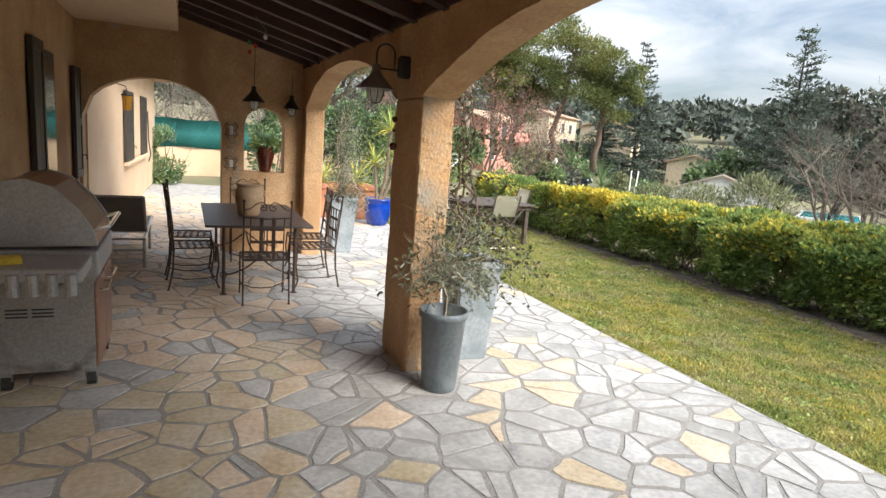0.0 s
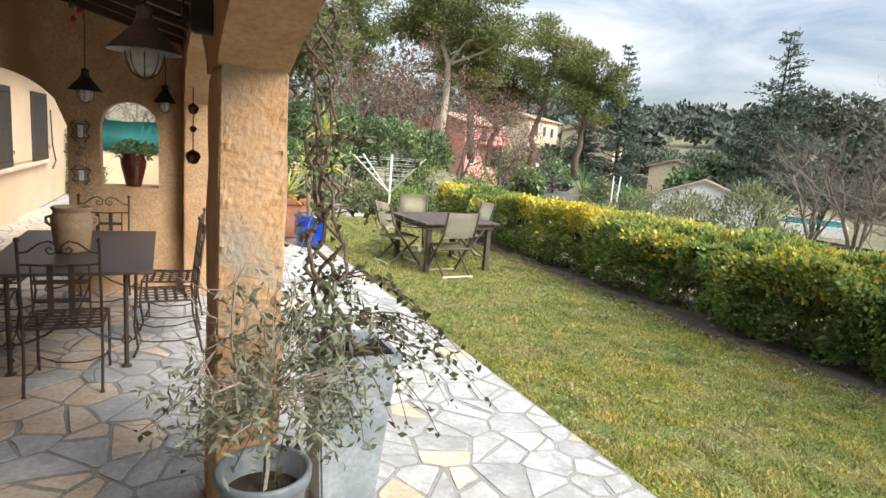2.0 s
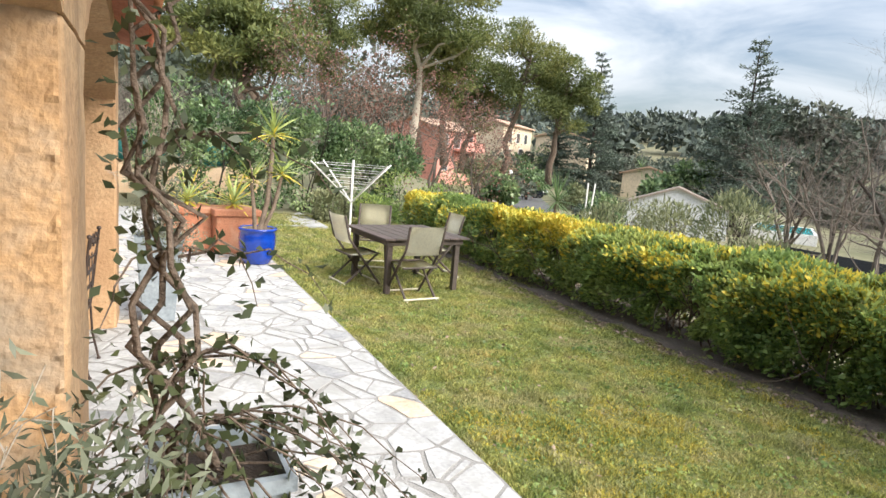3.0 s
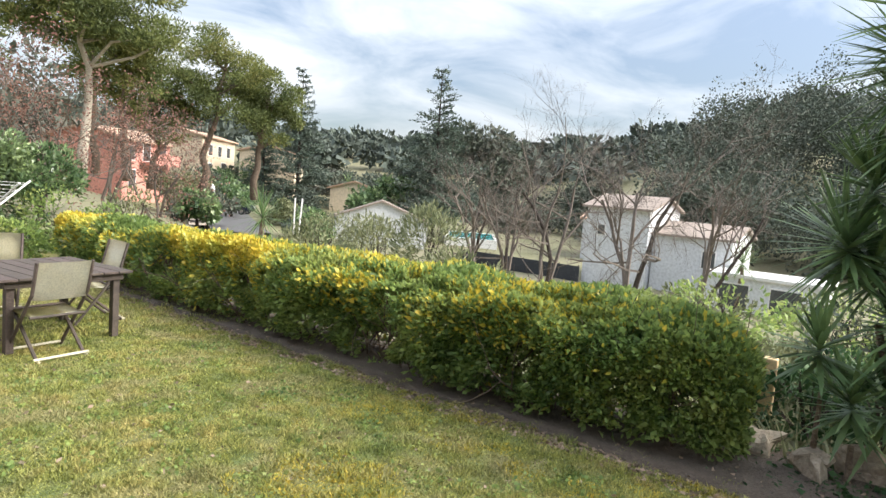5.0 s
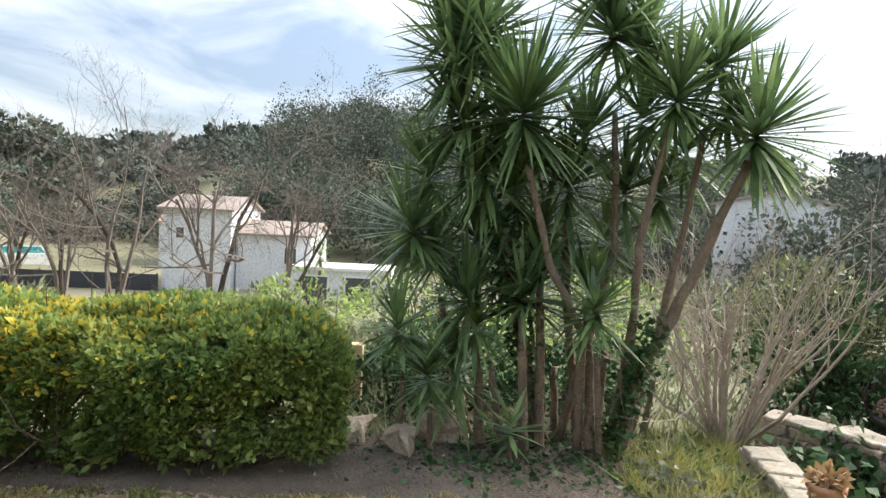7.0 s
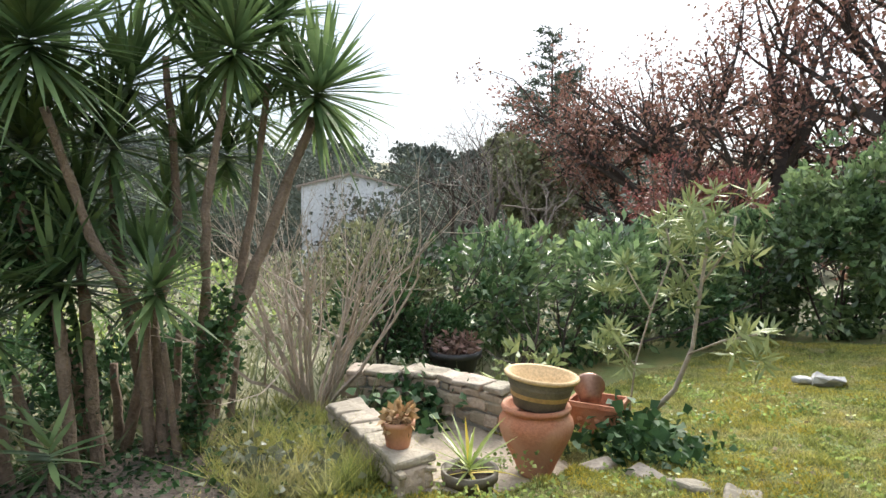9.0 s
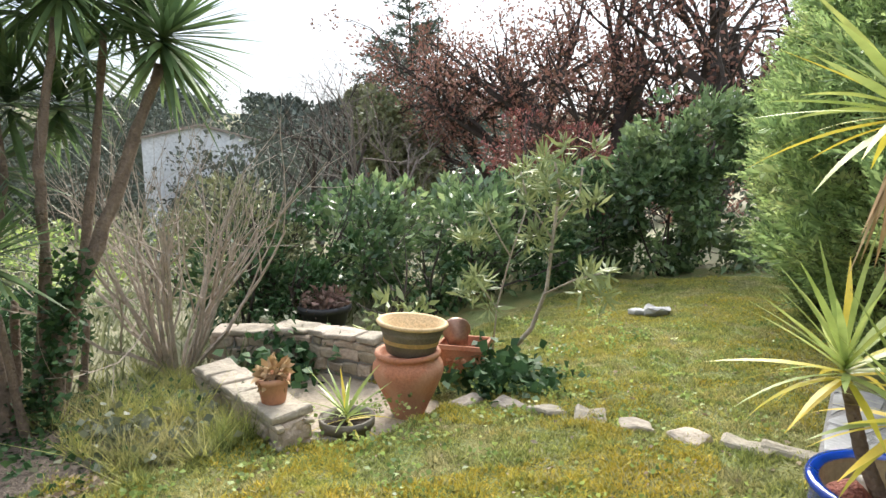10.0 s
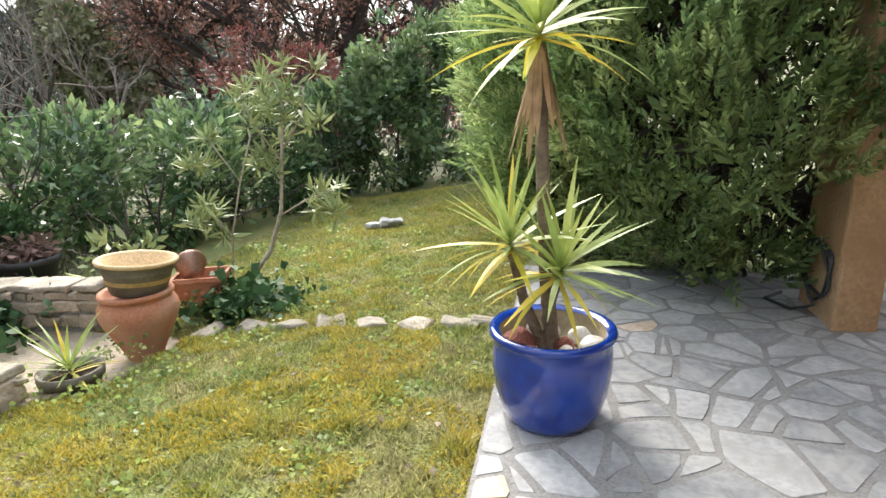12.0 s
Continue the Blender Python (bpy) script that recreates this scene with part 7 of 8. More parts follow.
# ---- distance: trees ----
def make_pine(base, top, crown, seed, n, label, lean=(0, 0), bark=None, limbs_n=9):
    """An Aleppo pine: bare leaning trunk, limbs and uneven clumps of needles. crown: (centre, radii) of clumps' cloud."""
    rng = np.random.default_rng(seed)
    t = thing("pine_tree", pose(*base), label, "tree")
    o = np.array(base)
    bm = bmesh.new()
    h = np.array(top) - o
    pts = [np.zeros(3)]
    for i in range(1, 8):
        pts.append(h * i / 7 + rng.normal(size=3) * 0.18 * (i < 7))
    tube(bm, pts, [0.30 - 0.24 * i / 7 for i in range(8)], 8)
    part("trunk", bm, bark or BARK, t, smooth=True)
    Ps, Ds = [], []
    c0, r0 = np.array(crown[0]) - o, np.array(crown[1])
    centres = []
    for i in range(limbs_n * 4):
        d = unit(rng.normal(size=3))
        centres.append(c0 + d * r0 * rng.uniform(0.35, 0.95))
    for i, c in enumerate(centres):
        if i < limbs_n:
            bm = bmesh.new()
            k = min(6, max(2, int(7 * (c[2] - 1.0) / max(h[2], 1))))
            a = pts[k] if c[2] > pts[k][2] - 2 else pts[max(1, k - 2)]
            mid = (a + c) / 2 + rng.normal(size=3) * 0.35
            tube(bm, [a, mid, c], [0.10, 0.07, 0.025], 5)
            part("limb", bm, bark or BARK, t)
        m = 2 * n // len(centres)
        P, D = shell(rng, m, c, r0 * rng.uniform(0.2, 0.38) * np.array([1.15, 1.15, 0.6]), 0.8)
        Ps.append(P), Ds.append(D * 0.6 + rng.normal(size=P.shape) * 0.7 + np.array([0, 0, 0.35]))
    P, D = np.concatenate(Ps), np.concatenate(Ds)
    L = rng.uniform(0.16, 0.36, len(P))
    leaf_part("crown", P, D, L, L * 0.26, rng, LEAF_PINE, t)["kind"] = "stuff"
    return t


make_pine((16.0, 35.3, 0.8), (16.1, 35.3, 10.5), ((16.0, 35.0, 9.6), (4.6, 4.2, 2.9)), 101, 14000, "tall pine with a pale crooked trunk and spreading crown", bark=BARK_PALE)
make_pine((19.2, 37.0, 1.0), (18.8, 37.2, 8.0), ((19.0, 36.8, 6.9), (2.4, 2.4, 2.3)), 102, 4500, "slender yellow green pine")
make_pine((26.3, 41.2, 0.2), (27.4, 40.5, 10.5), ((27.4, 40.5, 8.0), (4.2, 3.8, 4.0)), 103, 12000, "tall green pine with a leaning trunk")
make_pine((24.0, 43.5, 0.3), (24.4, 43.2, 7.5), ((24.4, 43.2, 5.6), (2.4, 2.4, 2.2)), 104, 5000, "yellow green pine with low branches")
make_pine((30.0, 40.0, 0.0), (30.2, 39.4, 8.0), ((30.4, 39.2, 6.8), (2.8, 2.6, 2.8)), 105, 7000, "pine with a rounded crown")
make_pine((4.8, 26.5, 0.0), (5.0, 26.3, 6.0), ((4.4, 26.3, 5.2), (3.0, 2.4, 1.5)), 106, 6500, "broad bright green pine behind the laurel hedge")
make_pine((13.0, 44.5, 2.0), (13.5, 45.0, 11.0), ((13.2, 45.0, 9.2), (3.4, 3.0, 3.4)), 107, 7000, "dark pine far behind the garden")
make_pine((7.5, 40.0, 2.0), (7.5, 40.0, 11.0), ((7.5, 40.0, 9.0), (3.2, 3.0, 3.2)), 108, 6000, "dark pine far behind the garden")
make_pine((21.5, 46.0, 1.0), (21.2, 46.2, 10.5), ((21.5, 46.2, 9.0), (2.4, 2.4, 2.6)), 109, 5000, "slim pine against the sky")


def make_fir(base, h, r, seed, label, material=LEAF_FIR, n=15000, sparse_top=0.4):
    """A cedar or spruce: a straight stem with drooping whorls of boughs."""
    rng = np.random.default_rng(seed)
    t = thing("fir_tree", pose(*base), label, "tree")
    bm = bmesh.new()
    tube(bm, [(0, 0, -0.2), (0, 0, h * 0.5), (0, 0, h)], [h * 0.016, h * 0.010, 0.01], 6)
    part("trunk", bm, BARK_DARK, t)
    Ps, Ds = [], []
    bm = bmesh.new()
    tiers = 26
    for i in range(tiers):
        u = (i + 0.5) / tiers
        z = h * (0.06 + 0.93 * u)
        R = r * (1 - u) ** 0.85 * rng.uniform(0.8, 1.1) + 0.12
        if u > 1 - sparse_top:
            R = max(R, r * 0.13 + r * 0.25 * (1 - u))
        for k in range(7 if u < 0.7 else 5):
            a = rng.uniform(0, math.tau)
            d = np.array([math.cos(a), math.sin(a), 0.18 + 0.25 * u])
            rr = R * rng.uniform(0.65, 1.1)
            tube(bm, [(0, 0, z), tuple(d * rr * 0.5 + np.array([0, 0, z])), tuple(d * rr + np.array([0, 0, z - rr * 0.12]))], [0.035, 0.022, 0.008], 3)
            m = max(6, int(n / tiers / 6 * (rr / r + 0.12) * (0.55 if u > 1 - sparse_top else 1.2)))
            s = rng.random((m, 1)) ** 0.7
            P = d * rr * s + np.array([0, 0, z]) - np.array([0, 0, 0.12]) * rr * s ** 2 + rng.normal(size=(m, 3)) * np.array([0.16, 0.16, 0.07]) * (0.4 + rr * 0.35)
            Ps.append(P), Ds.append(d + rng.normal(size=(m, 3)) * 0.7)
    part("bough_layer", bm, BARK_DARK, t)["kind"] = "stuff"
    P, D = np.concatenate(Ps), np.concatenate(Ds)
    L = rng.uniform(0.25, 0.5, len(P)) * (h / 17)
    leaf_part("needles", P, D, L, L * 0.3, rng, material, t)["kind"] = "stuff"
    return t


make_fir((50.4, 59.0, -2.6), 17.6, 4.8, 111, "tall dark cedar with a slender leader")
make_fir((54.5, 41.6, -3.0), 17.9, 6.2, 112, "wide blue green cedar with a spiky top", n=21000)
make_fir((48.0, 62.5, -2.0), 11.5, 3.4, 113, "dark cedar beside a taller one", n=14000)
make_fir((21.6, -20.6, -1.0), 11.5, 5.0, 114, "dark cedar with drooping boughs", n=22000, sparse_top=0.2)


def round_tree(name, base, blobs, n, leaf, material, seed, label, trunk_r=0.25, bark=None, group=""):
    rng = np.random.default_rng(seed)
    t = thing(name, pose(*base), label, "tree", group)
    o = np.array(base)
    bm = bmesh.new()
    c = np.mean([b[0] for b in blobs], 0) - o
    paths = [([np.zeros(3), c * 0.35 + rng.normal(size=3) * 0.1, c], [trunk_r, trunk_r * 0.8, trunk_r * 0.4])]
    for b in blobs:
        e = np.array(b[0]) - o
        paths.append(([c * 0.4, (c * 0.4 + e) / 2 + rng.normal(size=3) * 0.2, e], [trunk_r * 0.5, trunk_r * 0.35, 0.03]))
    limbs(bm, paths, 6)
    part("trunk", bm, bark or BARK_DARK, t)
    Ps, Ds = [], []
    for (cc, r) in blobs:
        for k in range(9):
            q = np.array(cc) - o + unit(rng.normal(size=3)) * np.array(r) * rng.uniform(0.3, 0.85)
            P, D = shell(rng, n // (9 * len(blobs)), q, np.array(r) * rng.uniform(0.28, 0.5), 0.6)
            Ps.append(P), Ds.append(D * 0.7 + rng.normal(size=P.shape) * 0.6)
    P, D = np.concatenate(Ps), np.concatenate(Ds)
    L = rng.uniform(0.7, 1.3, len(P)) * leaf
    leaf_part("crown", P, D, L, L * 0.55, rng, material, t)["kind"] = "stuff"
    return t


def bare_tree(base, h, spread, seed, label, material=None, depth=4, r=0.14, kids=4, leafs=None, name="bare_tree", lean=(0, 0, 1), lo=0.3):
    rng = np.random.default_rng(seed)
    t = thing(name, pose(*base), label, "tree")
    bm = bmesh.new()
    tips = []
    paths = []
    for k in range(3):
        a = rng.uniform(0, math.tau)
        paths += branchy(rng, (0, 0, -0.1), (math.cos(a) * 0.3 + lean[0], math.sin(a) * 0.3 + lean[1], lean[2]), h * 0.62, r, depth, spread, 5, kids, 0.3, 0.06, 0.60, tips, lo)
    limbs(bm, paths[:1], 7)
    part("trunk", bm, material or BARK_DARK, t)
    bm = bmesh.new()
    limbs(bm, paths[1:], 4)
    part("crown", bm, material or TWIG, t)["kind"] = "stuff"
    if leafs:
        n, size, mtl = leafs
        tp = np.array(tips)
        P = tp[rng.integers(0, len(tp), n)] + rng.normal(size=(n, 3)) * 0.18
        leaf_part("withered_leaves", P, rng.normal(size=(n, 3)), rng.uniform(0.7, 1.3, n) * size, size * 0.55, rng, mtl, t)["kind"] = "stuff"
    return t


bare_tree((22.0, 12.0, -1.9), 7.0, 0.62, 121, "leafless tree with fine spreading twigs", None, 5, 0.09, 4)
bare_tree((20.1, 8.4, -1.7), 6.6, 0.62, 122, "leafless tree with fine spreading twigs", None, 5, 0.10, 4)
bare_tree((27.0, 16.5, -2.6), 7.5, 0.6, 123, "leafless tree beyond the hedge", None, 3, 0.10, 5)
bare_tree((33.0, 9.0, -3.2), 9.0, 0.6, 124, "leafless tree beyond the hedge", None, 3, 0.12, 5)
bare_tree((31.0, 21.0, -3.0), 8.0, 0.6, 125, "leafless tree beyond the hedge", None, 3, 0.12, 5)
bare_tree((14.0, -9.5, -1.0), 5.5, 0.6, 126, "leafless tree behind the laurels", None, 3, 0.08, 5)
bare_tree((20.0, -13.0, -1.5), 7.5, 0.6, 127, "leafless dark tree behind the laurels", BARK_DARK, 3, 0.10, 5)
# oaks holding withered leaves
bare_tree((10.3, -15.8, -0.9), 10.5, 0.75, 131, "old oak holding rust brown withered leaves", BARK_DARK, 3, 0.42, 5, (9000, 0.16, LEAF_RUST), "oak_tree", (0.25, 0.1, 1), 0.25)
bare_tree((7.1, -16.2, -0.9), 10.0, 0.75, 132, "old oak holding rust brown withered leaves", BARK_DARK, 3, 0.42, 5, (6500, 0.16, LEAF_RUST), "oak_tree", (-0.15, 0.1, 1), 0.25)
bare_tree((13.5, -17.5, -0.9), 9.5, 0.8, 133, "oak holding rust brown withered leaves", BARK_DARK, 3, 0.22, 5, (7500, 0.16, LEAF_RUST), "oak_tree", (0.2, 0.1, 0.8), 0.25)
bare_tree((9.0, 21.5, 0.2), 4.6, 0.75, 134, "tangled leafless brown thicket", TWIG, 4, 0.06, 4, (2500, 0.09, LEAF_RUST), "thicket")
bare_tree((11.5, 23.0, 0.2), 4.6, 0.75, 135, "tangled leafless brown thicket", TWIG, 4, 0.06, 4, (2500, 0.09, LEAF_RUST), "thicket")
bare_tree((7.0, 22.5, 0.2), 5.6, 0.75, 136, "tangled leafless brown thicket", TWIG, 4, 0.06, 4, (2500, 0.09, LEAF_RUST), "thicket")
bare_tree((11.0, 19.0, 0.0), 3.2, 0.75, 137, "tangled leafless brown thicket", TWIG, 4, 0.05, 4, (1500, 0.08, LEAF_RUST), "thicket")

round_tree("willow_tree", (17.5, -13.8, -1.2), [((17.5, -13.8, 3.2), (1.5, 1.5, 2.2)), ((17.0, -14.6, 2.0), (1.3, 1.3, 1.8))], 7000, 0.26, LEAF_GREYGREEN, 141, "yellow green drooping tree behind the laurels", 0.14)
round_tree("evergreen_tree", (62.3, 41.0, -3.5), [((62.3, 41.1, 7.5), (5, 5, 3.2)), ((63, 38.5, 4.5), (4.5, 4.5, 3.5))], 6000, 0.6, LEAF_FAR, 142, "dark rounded evergreen beside a cedar")
round_tree("evergreen_tree", (50.0, 47.5, -3.4), [((50.0, 47.5, 0.2), (3.5, 3.5, 2.2)), ((52, 45.6, 1.2), (3.2, 3.2, 2.2))], 5000, 0.5, LEAF_LAUREL, 143, "green umbrella-shaped evergreen in the valley")
for i, (x, y, z, rx, rz) in enumerate([(38, 43, -2.0, 2.4, 1.6), (34, 38, -1.6, 1.8, 1.5), (41, 50, -1.6, 2.2, 1.6), (44, 52, -1, 2.6, 2.0), (33, 47, 0.2, 2.4, 1.4), (29.5, 51, 0.4, 2.0, 1.2), (24, 37, -0.4, 2.0, 1.1), (21, 33, -0.3, 1.5, 0.9), (36, 60, 0.5, 3, 2), (42, 64, 1.0, 3, 2.4), (47, 66, 1.0, 3, 2.6)]):
    round_tree("garden_shrub", (x, y, ground_z(x, y) - 0.2), [((x, y, z), (rx, rx, rz))], 2200, 0.3, (LEAF_FAR, LEAF_LAUREL, LEAF_GREYGREEN)[i % 3], 150 + i, "rounded evergreen shrub in a hillside garden", 0.12)
for i, (x, y, h, r) in enumerate([(15.1, 14.4, 1.5, 1.1), (13.6, 11.2, 1.7, 0.9), (17.5, 16.5, 1.4, 1.2), (12.0, 13.5, 1.0, 0.9), (19, 20, 1.8, 1.4), (11.2, 8.6, 0.9, 0.8)]):
    z = ground_z(x, y)
    leafy_shrub("oleander_bush", (x, y, z), [((x, y, z + h * 0.55), (r, r, h * 0.6))], 3000, 0.2, LEAF_GREYGREEN, 170 + i, "grey green oleander bush beyond the hedge", "shrub", 6, None, 0.2, 0.7)


# woods on the far slopes
def woods(name, spots, seed, material, label, leaf=1.0, per=420):
    rng = np.random.default_rng(seed)
    Ps, Ds = [], []
    for x, y, z, r, h in spots:
        for k in range(7):
            q = np.array([x, y, z + h * 0.55]) + rng.normal(size=3) * np.array([r, r, h * 0.22]) * 0.5
            P, D = shell(rng, per // 7, q, (r * 0.62, r * 0.62, h * 0.30), 0.5)
            Ps.append(P), Ds.append(D + rng.normal(size=P.shape) * 0.6)
    P, D = np.concatenate(Ps), np.concatenate(Ds)
    L = rng.uniform(0.6, 1.3, len(P)) * leaf
    return tagged(leaf_part(name, P, D, L, L * 0.6, rng, material), label, "woods", kind="stuff")


def ring_spots(seed, n, az0, az1, d0, d1, h0, h1, r=3.2):
    rng = np.random.default_rng(seed)
    out = []
    for i in range(n):
        a, d = radians(rng.uniform(az0, az1)), rng.uniform(d0, d1)
        x, y = 2 + math.sin(a) * d, 2.5 + math.cos(a) * d
        out.append((x, y, ground_z(x, y) - 0.5, r * rng.uniform(0.7, 1.3), rng.uniform(h0, h1)))
    return out


woods("woods_near_slope", ring_spots(181, 90, 70, 132, 66, 90, 8, 14, 3.6) + ring_spots(186, 110, 74, 128, 90, 125, 14, 22, 4.2), 181, LEAF_FAR, "dark evergreen woods on the slope opposite", 0.45, 1250)
woods("woods_valley", ring_spots(182, 90, 25, 70, 85, 125, 2.5, 5, 3.2), 182, LEAF_FAR, "dark evergreen woods in the valley", 0.6, 700)
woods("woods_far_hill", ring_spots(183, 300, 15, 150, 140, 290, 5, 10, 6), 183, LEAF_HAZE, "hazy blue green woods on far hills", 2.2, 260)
woods("woods_south", ring_spots(184, 80, 118, 185, 42, 90, 7, 13, 3.4), 184, LEAF_FAR, "dark woods behind the garden corner", 0.5, 800)
woods("woods_north", ring_spots(185, 70, -40, 25, 60, 120, 8, 14, 4), 185, LEAF_FAR, "dark pine woods above the house", 0.7, 600)


# ---- distance: buildings ----
def make_house(name, x, y, z, w, d, h, turn, walls, roof, label, wins=(), ridge=0.9, flat=False, balcony=None):
    """A house on its base centre: w along its front, d deep, h to the eaves, a gabled roof, windows (u, z, w, h) on the front."""
    t = thing(name, pose(x, y, z, 0, 0, turn), label, "house")
    bm = bmesh.new()
    box(bm, (-w / 2, 0, -3), (w / 2, d, h))
    if not flat:
        prism(bm, [(0, h), (d, h), (d / 2, h + ridge)], "x", -w / 2, w / 2)
    part("wall", bm, walls, t)
    bm = bmesh.new()
    if flat:
        box(bm, (-w / 2 - 0.15, -0.15, h), (w / 2 + 0.15, d + 0.15, h + 0.22), 0.03)
    else:
        k = ridge / (d / 2)
        prism(bm, [(-0.4, h - 0.4 * k), (d / 2, h + ridge), (d + 0.4, h - 0.4 * k), (d + 0.4, h - 0.4 * k + 0.16), (d / 2, h + ridge + 0.18), (-0.4, h - 0.4 * k + 0.16)], "x", -w / 2 - 0.3, w / 2 + 0.3)
    part("roof", bm, roof, t)
    for u, zz, ww, hh in wins:
        bm = bmesh.new()
        box(bm, (u - ww / 2 - 0.08, -0.06, zz - 0.08), (u + ww / 2 + 0.08, 0.02, zz + hh + 0.08), 0.01)
        win = part("window", bm, WHITE_PAINT, t)
        bm = bmesh.new()
        box(bm, (u - ww / 2, -0.075, zz), (u + ww / 2, -0.055, zz + hh))
        part("pane", bm, PANE, win)
    if balcony:
        u0, u1, zz = balcony
        bm = bmesh.new()
        box(bm, (u0, -1.3, zz - 0.15), (u1, 0, zz), 0.02)
        box(bm, (u0, -1.3, zz), (u1, -1.2, zz + 0.9), 0.02)
        part("balcony", bm, walls, t)
    return t


make_house("house", 31.2, 57.5, -0.2, 7.0, 7, 4.3, 28, PINK, ROOF_TILE, "pink rendered house with balconies on the hillside", [(-2.4, 2.6, 0.9, 1.2), (-0.2, 2.6, 1.0, 1.6), (2.2, 2.6, 1.0, 1.6), (-2.2, 0.3, 0.9, 1.4), (1.6, 0.3, 1.4, 1.8)], 1.0, balcony=(-1.2, 3.3, 2.4))
make_house("house", 49.0, 73.0, 1.0, 11.0, 8, 5.2, 35, YELLOW_WALL, ROOF_TILE, "cream two-storey house behind the pines", [(-3, 3, 1.1, 1.3), (0, 3, 1.1, 1.3), (3, 3, 1.1, 1.3), (-3, 0.4, 1.1, 1.6), (1.5, 0.4, 1.6, 1.8)])
make_house("house", 56.5, 66.0, 0.0, 7.0, 7, 5.0, 40, YELLOW_WALL, ROOF_TILE, "cream house with a tiled roof among trees", [(-2, 2.8, 1, 1.2), (1, 2.8, 1, 1.2)])
make_house("house", 61.2, 55.8, -2.0, 5.5, 6, 3.2, 44, YELLOW_WALL, ROOF_TILE, "small yellow house in the valley", [(-1.2, 1.2, 0.8, 1.0)], 0.9)
make_house("house", 51.0, 39.8, -3.6, 7.0, 9.0, 2.2, 41, WHITE_WALL, ROOF_GREY, "white gabled house with a pale low roof", [(1.2, 0.4, 0.8, 1.0)], 1.7)
make_house("house", 44.4, 17.4, -3.6, 4.6, 8, 5.2, -90, WHITE_WALL, ROOF_GREY, "white two-storey villa in the valley", [(-1.1, 3.2, 0.5, 0.7)], 0.9)
make_house("house", 45.5, 12.4, -3.6, 5.2, 8, 3.6, -90, WHITE_WALL, ROOF_GREY, "lower white wing of the villa", [(1.2, 1.6, 0.8, 1.1)], 0.8)
make_house("house", 41.5, 7.2, -4.2, 6.5, 4, 2.2, -92, WHITE_WALL, WHITE_PAINT, "flat white pool house in the valley", [(-1.6, 0.3, 1.6, 1.5), (1.2, 0.3, 1.6, 1.5)], flat=True)
make_house("house", 46.4, -29.2, -2.5, 8.0, 8, 6.3, -28, WHITE_WALL, ROOF_GREY, "pale white house seen beyond the bare shrub", [(-1.5, 3.2, 0.9, 1.0), (1.5, 3.2, 0.9, 1.0)], 1.0)
make_house("house", 62.0, 24.0, -3.2, 6.0, 8, 3.4, -80, WHITE_WALL, ROOF_TILE, "white house half hidden by bare trees", [(-1, 1.4, 0.9, 1.1)], 0.9)

pool = thing("swimming_pool", pose(60.3, 40.0, -3.05, 0, 0, -57), "turquoise swimming pool with a pale stone rim", "pool")
bm = bmesh.new()
for a, b in (((-2.8, -6.0, -0.9), (2.8, -5.7, 0.12)), ((-2.8, 4.0, -0.9), (2.8, 4.4, 0.12)), ((-2.8, -5.7, -0.9), (-2.5, 4.0, 0.12)), ((2.5, -5.7, -0.9), (2.8, 4.0, 0.12))):
    box(bm, a, b, 0.02)
part("rim", bm, WHITE_PAINT, pool)
bm = bmesh.new()
box(bm, (-2.5, -5.7, -0.8), (2.5, 4.0, 0.09))
part("water", bm, POOL, pool)
fence = thing("screen_fence", pose(43.9, 25.2, -4.2, 0, 0, -90), "dark netting fence in front of the villa garden", "fence")
bm = bmesh.new()
box(bm, (-5.5, -0.03, 0), (5.5, 0.03, 1.25), 0.01)
part("net", bm, SHADE_NET, fence)
for i in range(8):
    bm = bmesh.new()
    tube(bm, [(-5.4 + i * 1.54, 0.06, -0.5), (-5.4 + i * 1.54, 0.06, 1.35)], 0.035, 6)
    part("post", bm, IRON, fence)

# road with a pavement, a parked car and a lamp post
def strip(name, pts, width, material, label, lift):
    bm = bmesh.new()
    rows = []
    for i, p in enumerate(pts):
        a, b = Vector(pts[max(0, i - 1)]), Vector(pts[min(len(pts) - 1, i + 1)])
        d = (b - a).normalized()
        s = Vector((-d.y, d.x, 0))
        rows.append([bm.verts.new(Vector(p) + s * width / 2 + Vector((0, 0, lift + dz))) for dz in (0, -0.5)] + [bm.verts.new(Vector(p) - s * width / 2 + Vector((0, 0, lift + dz))) for dz in (0, -0.5)])
    for a, b in zip(rows, rows[1:]):
        bm.faces.new((a[0], b[0], b[2], a[2])), bm.faces.new((a[0], a[1], b[1], b[0])), bm.faces.new((a[2], b[2], b[3], a[3]))
    return tagged(part(name, bm, material), label, "road", kind="structure")


strip("road", [(24, 33, -1.6), (28, 39.5, -1.65), (33, 47, -1.8), (37, 53, -1.9), (42, 60, -1.9)], 3.4, ASPHALT, "narrow asphalt lane going down the valley", 0.0)
strip("pavement", [(22.2, 34.6, -1.4), (26.0, 41, -1.5), (31, 48.5, -1.65), (35, 54.5, -1.75)], 1.1, COPING, "pale pink pavement beside the lane", 0.06)

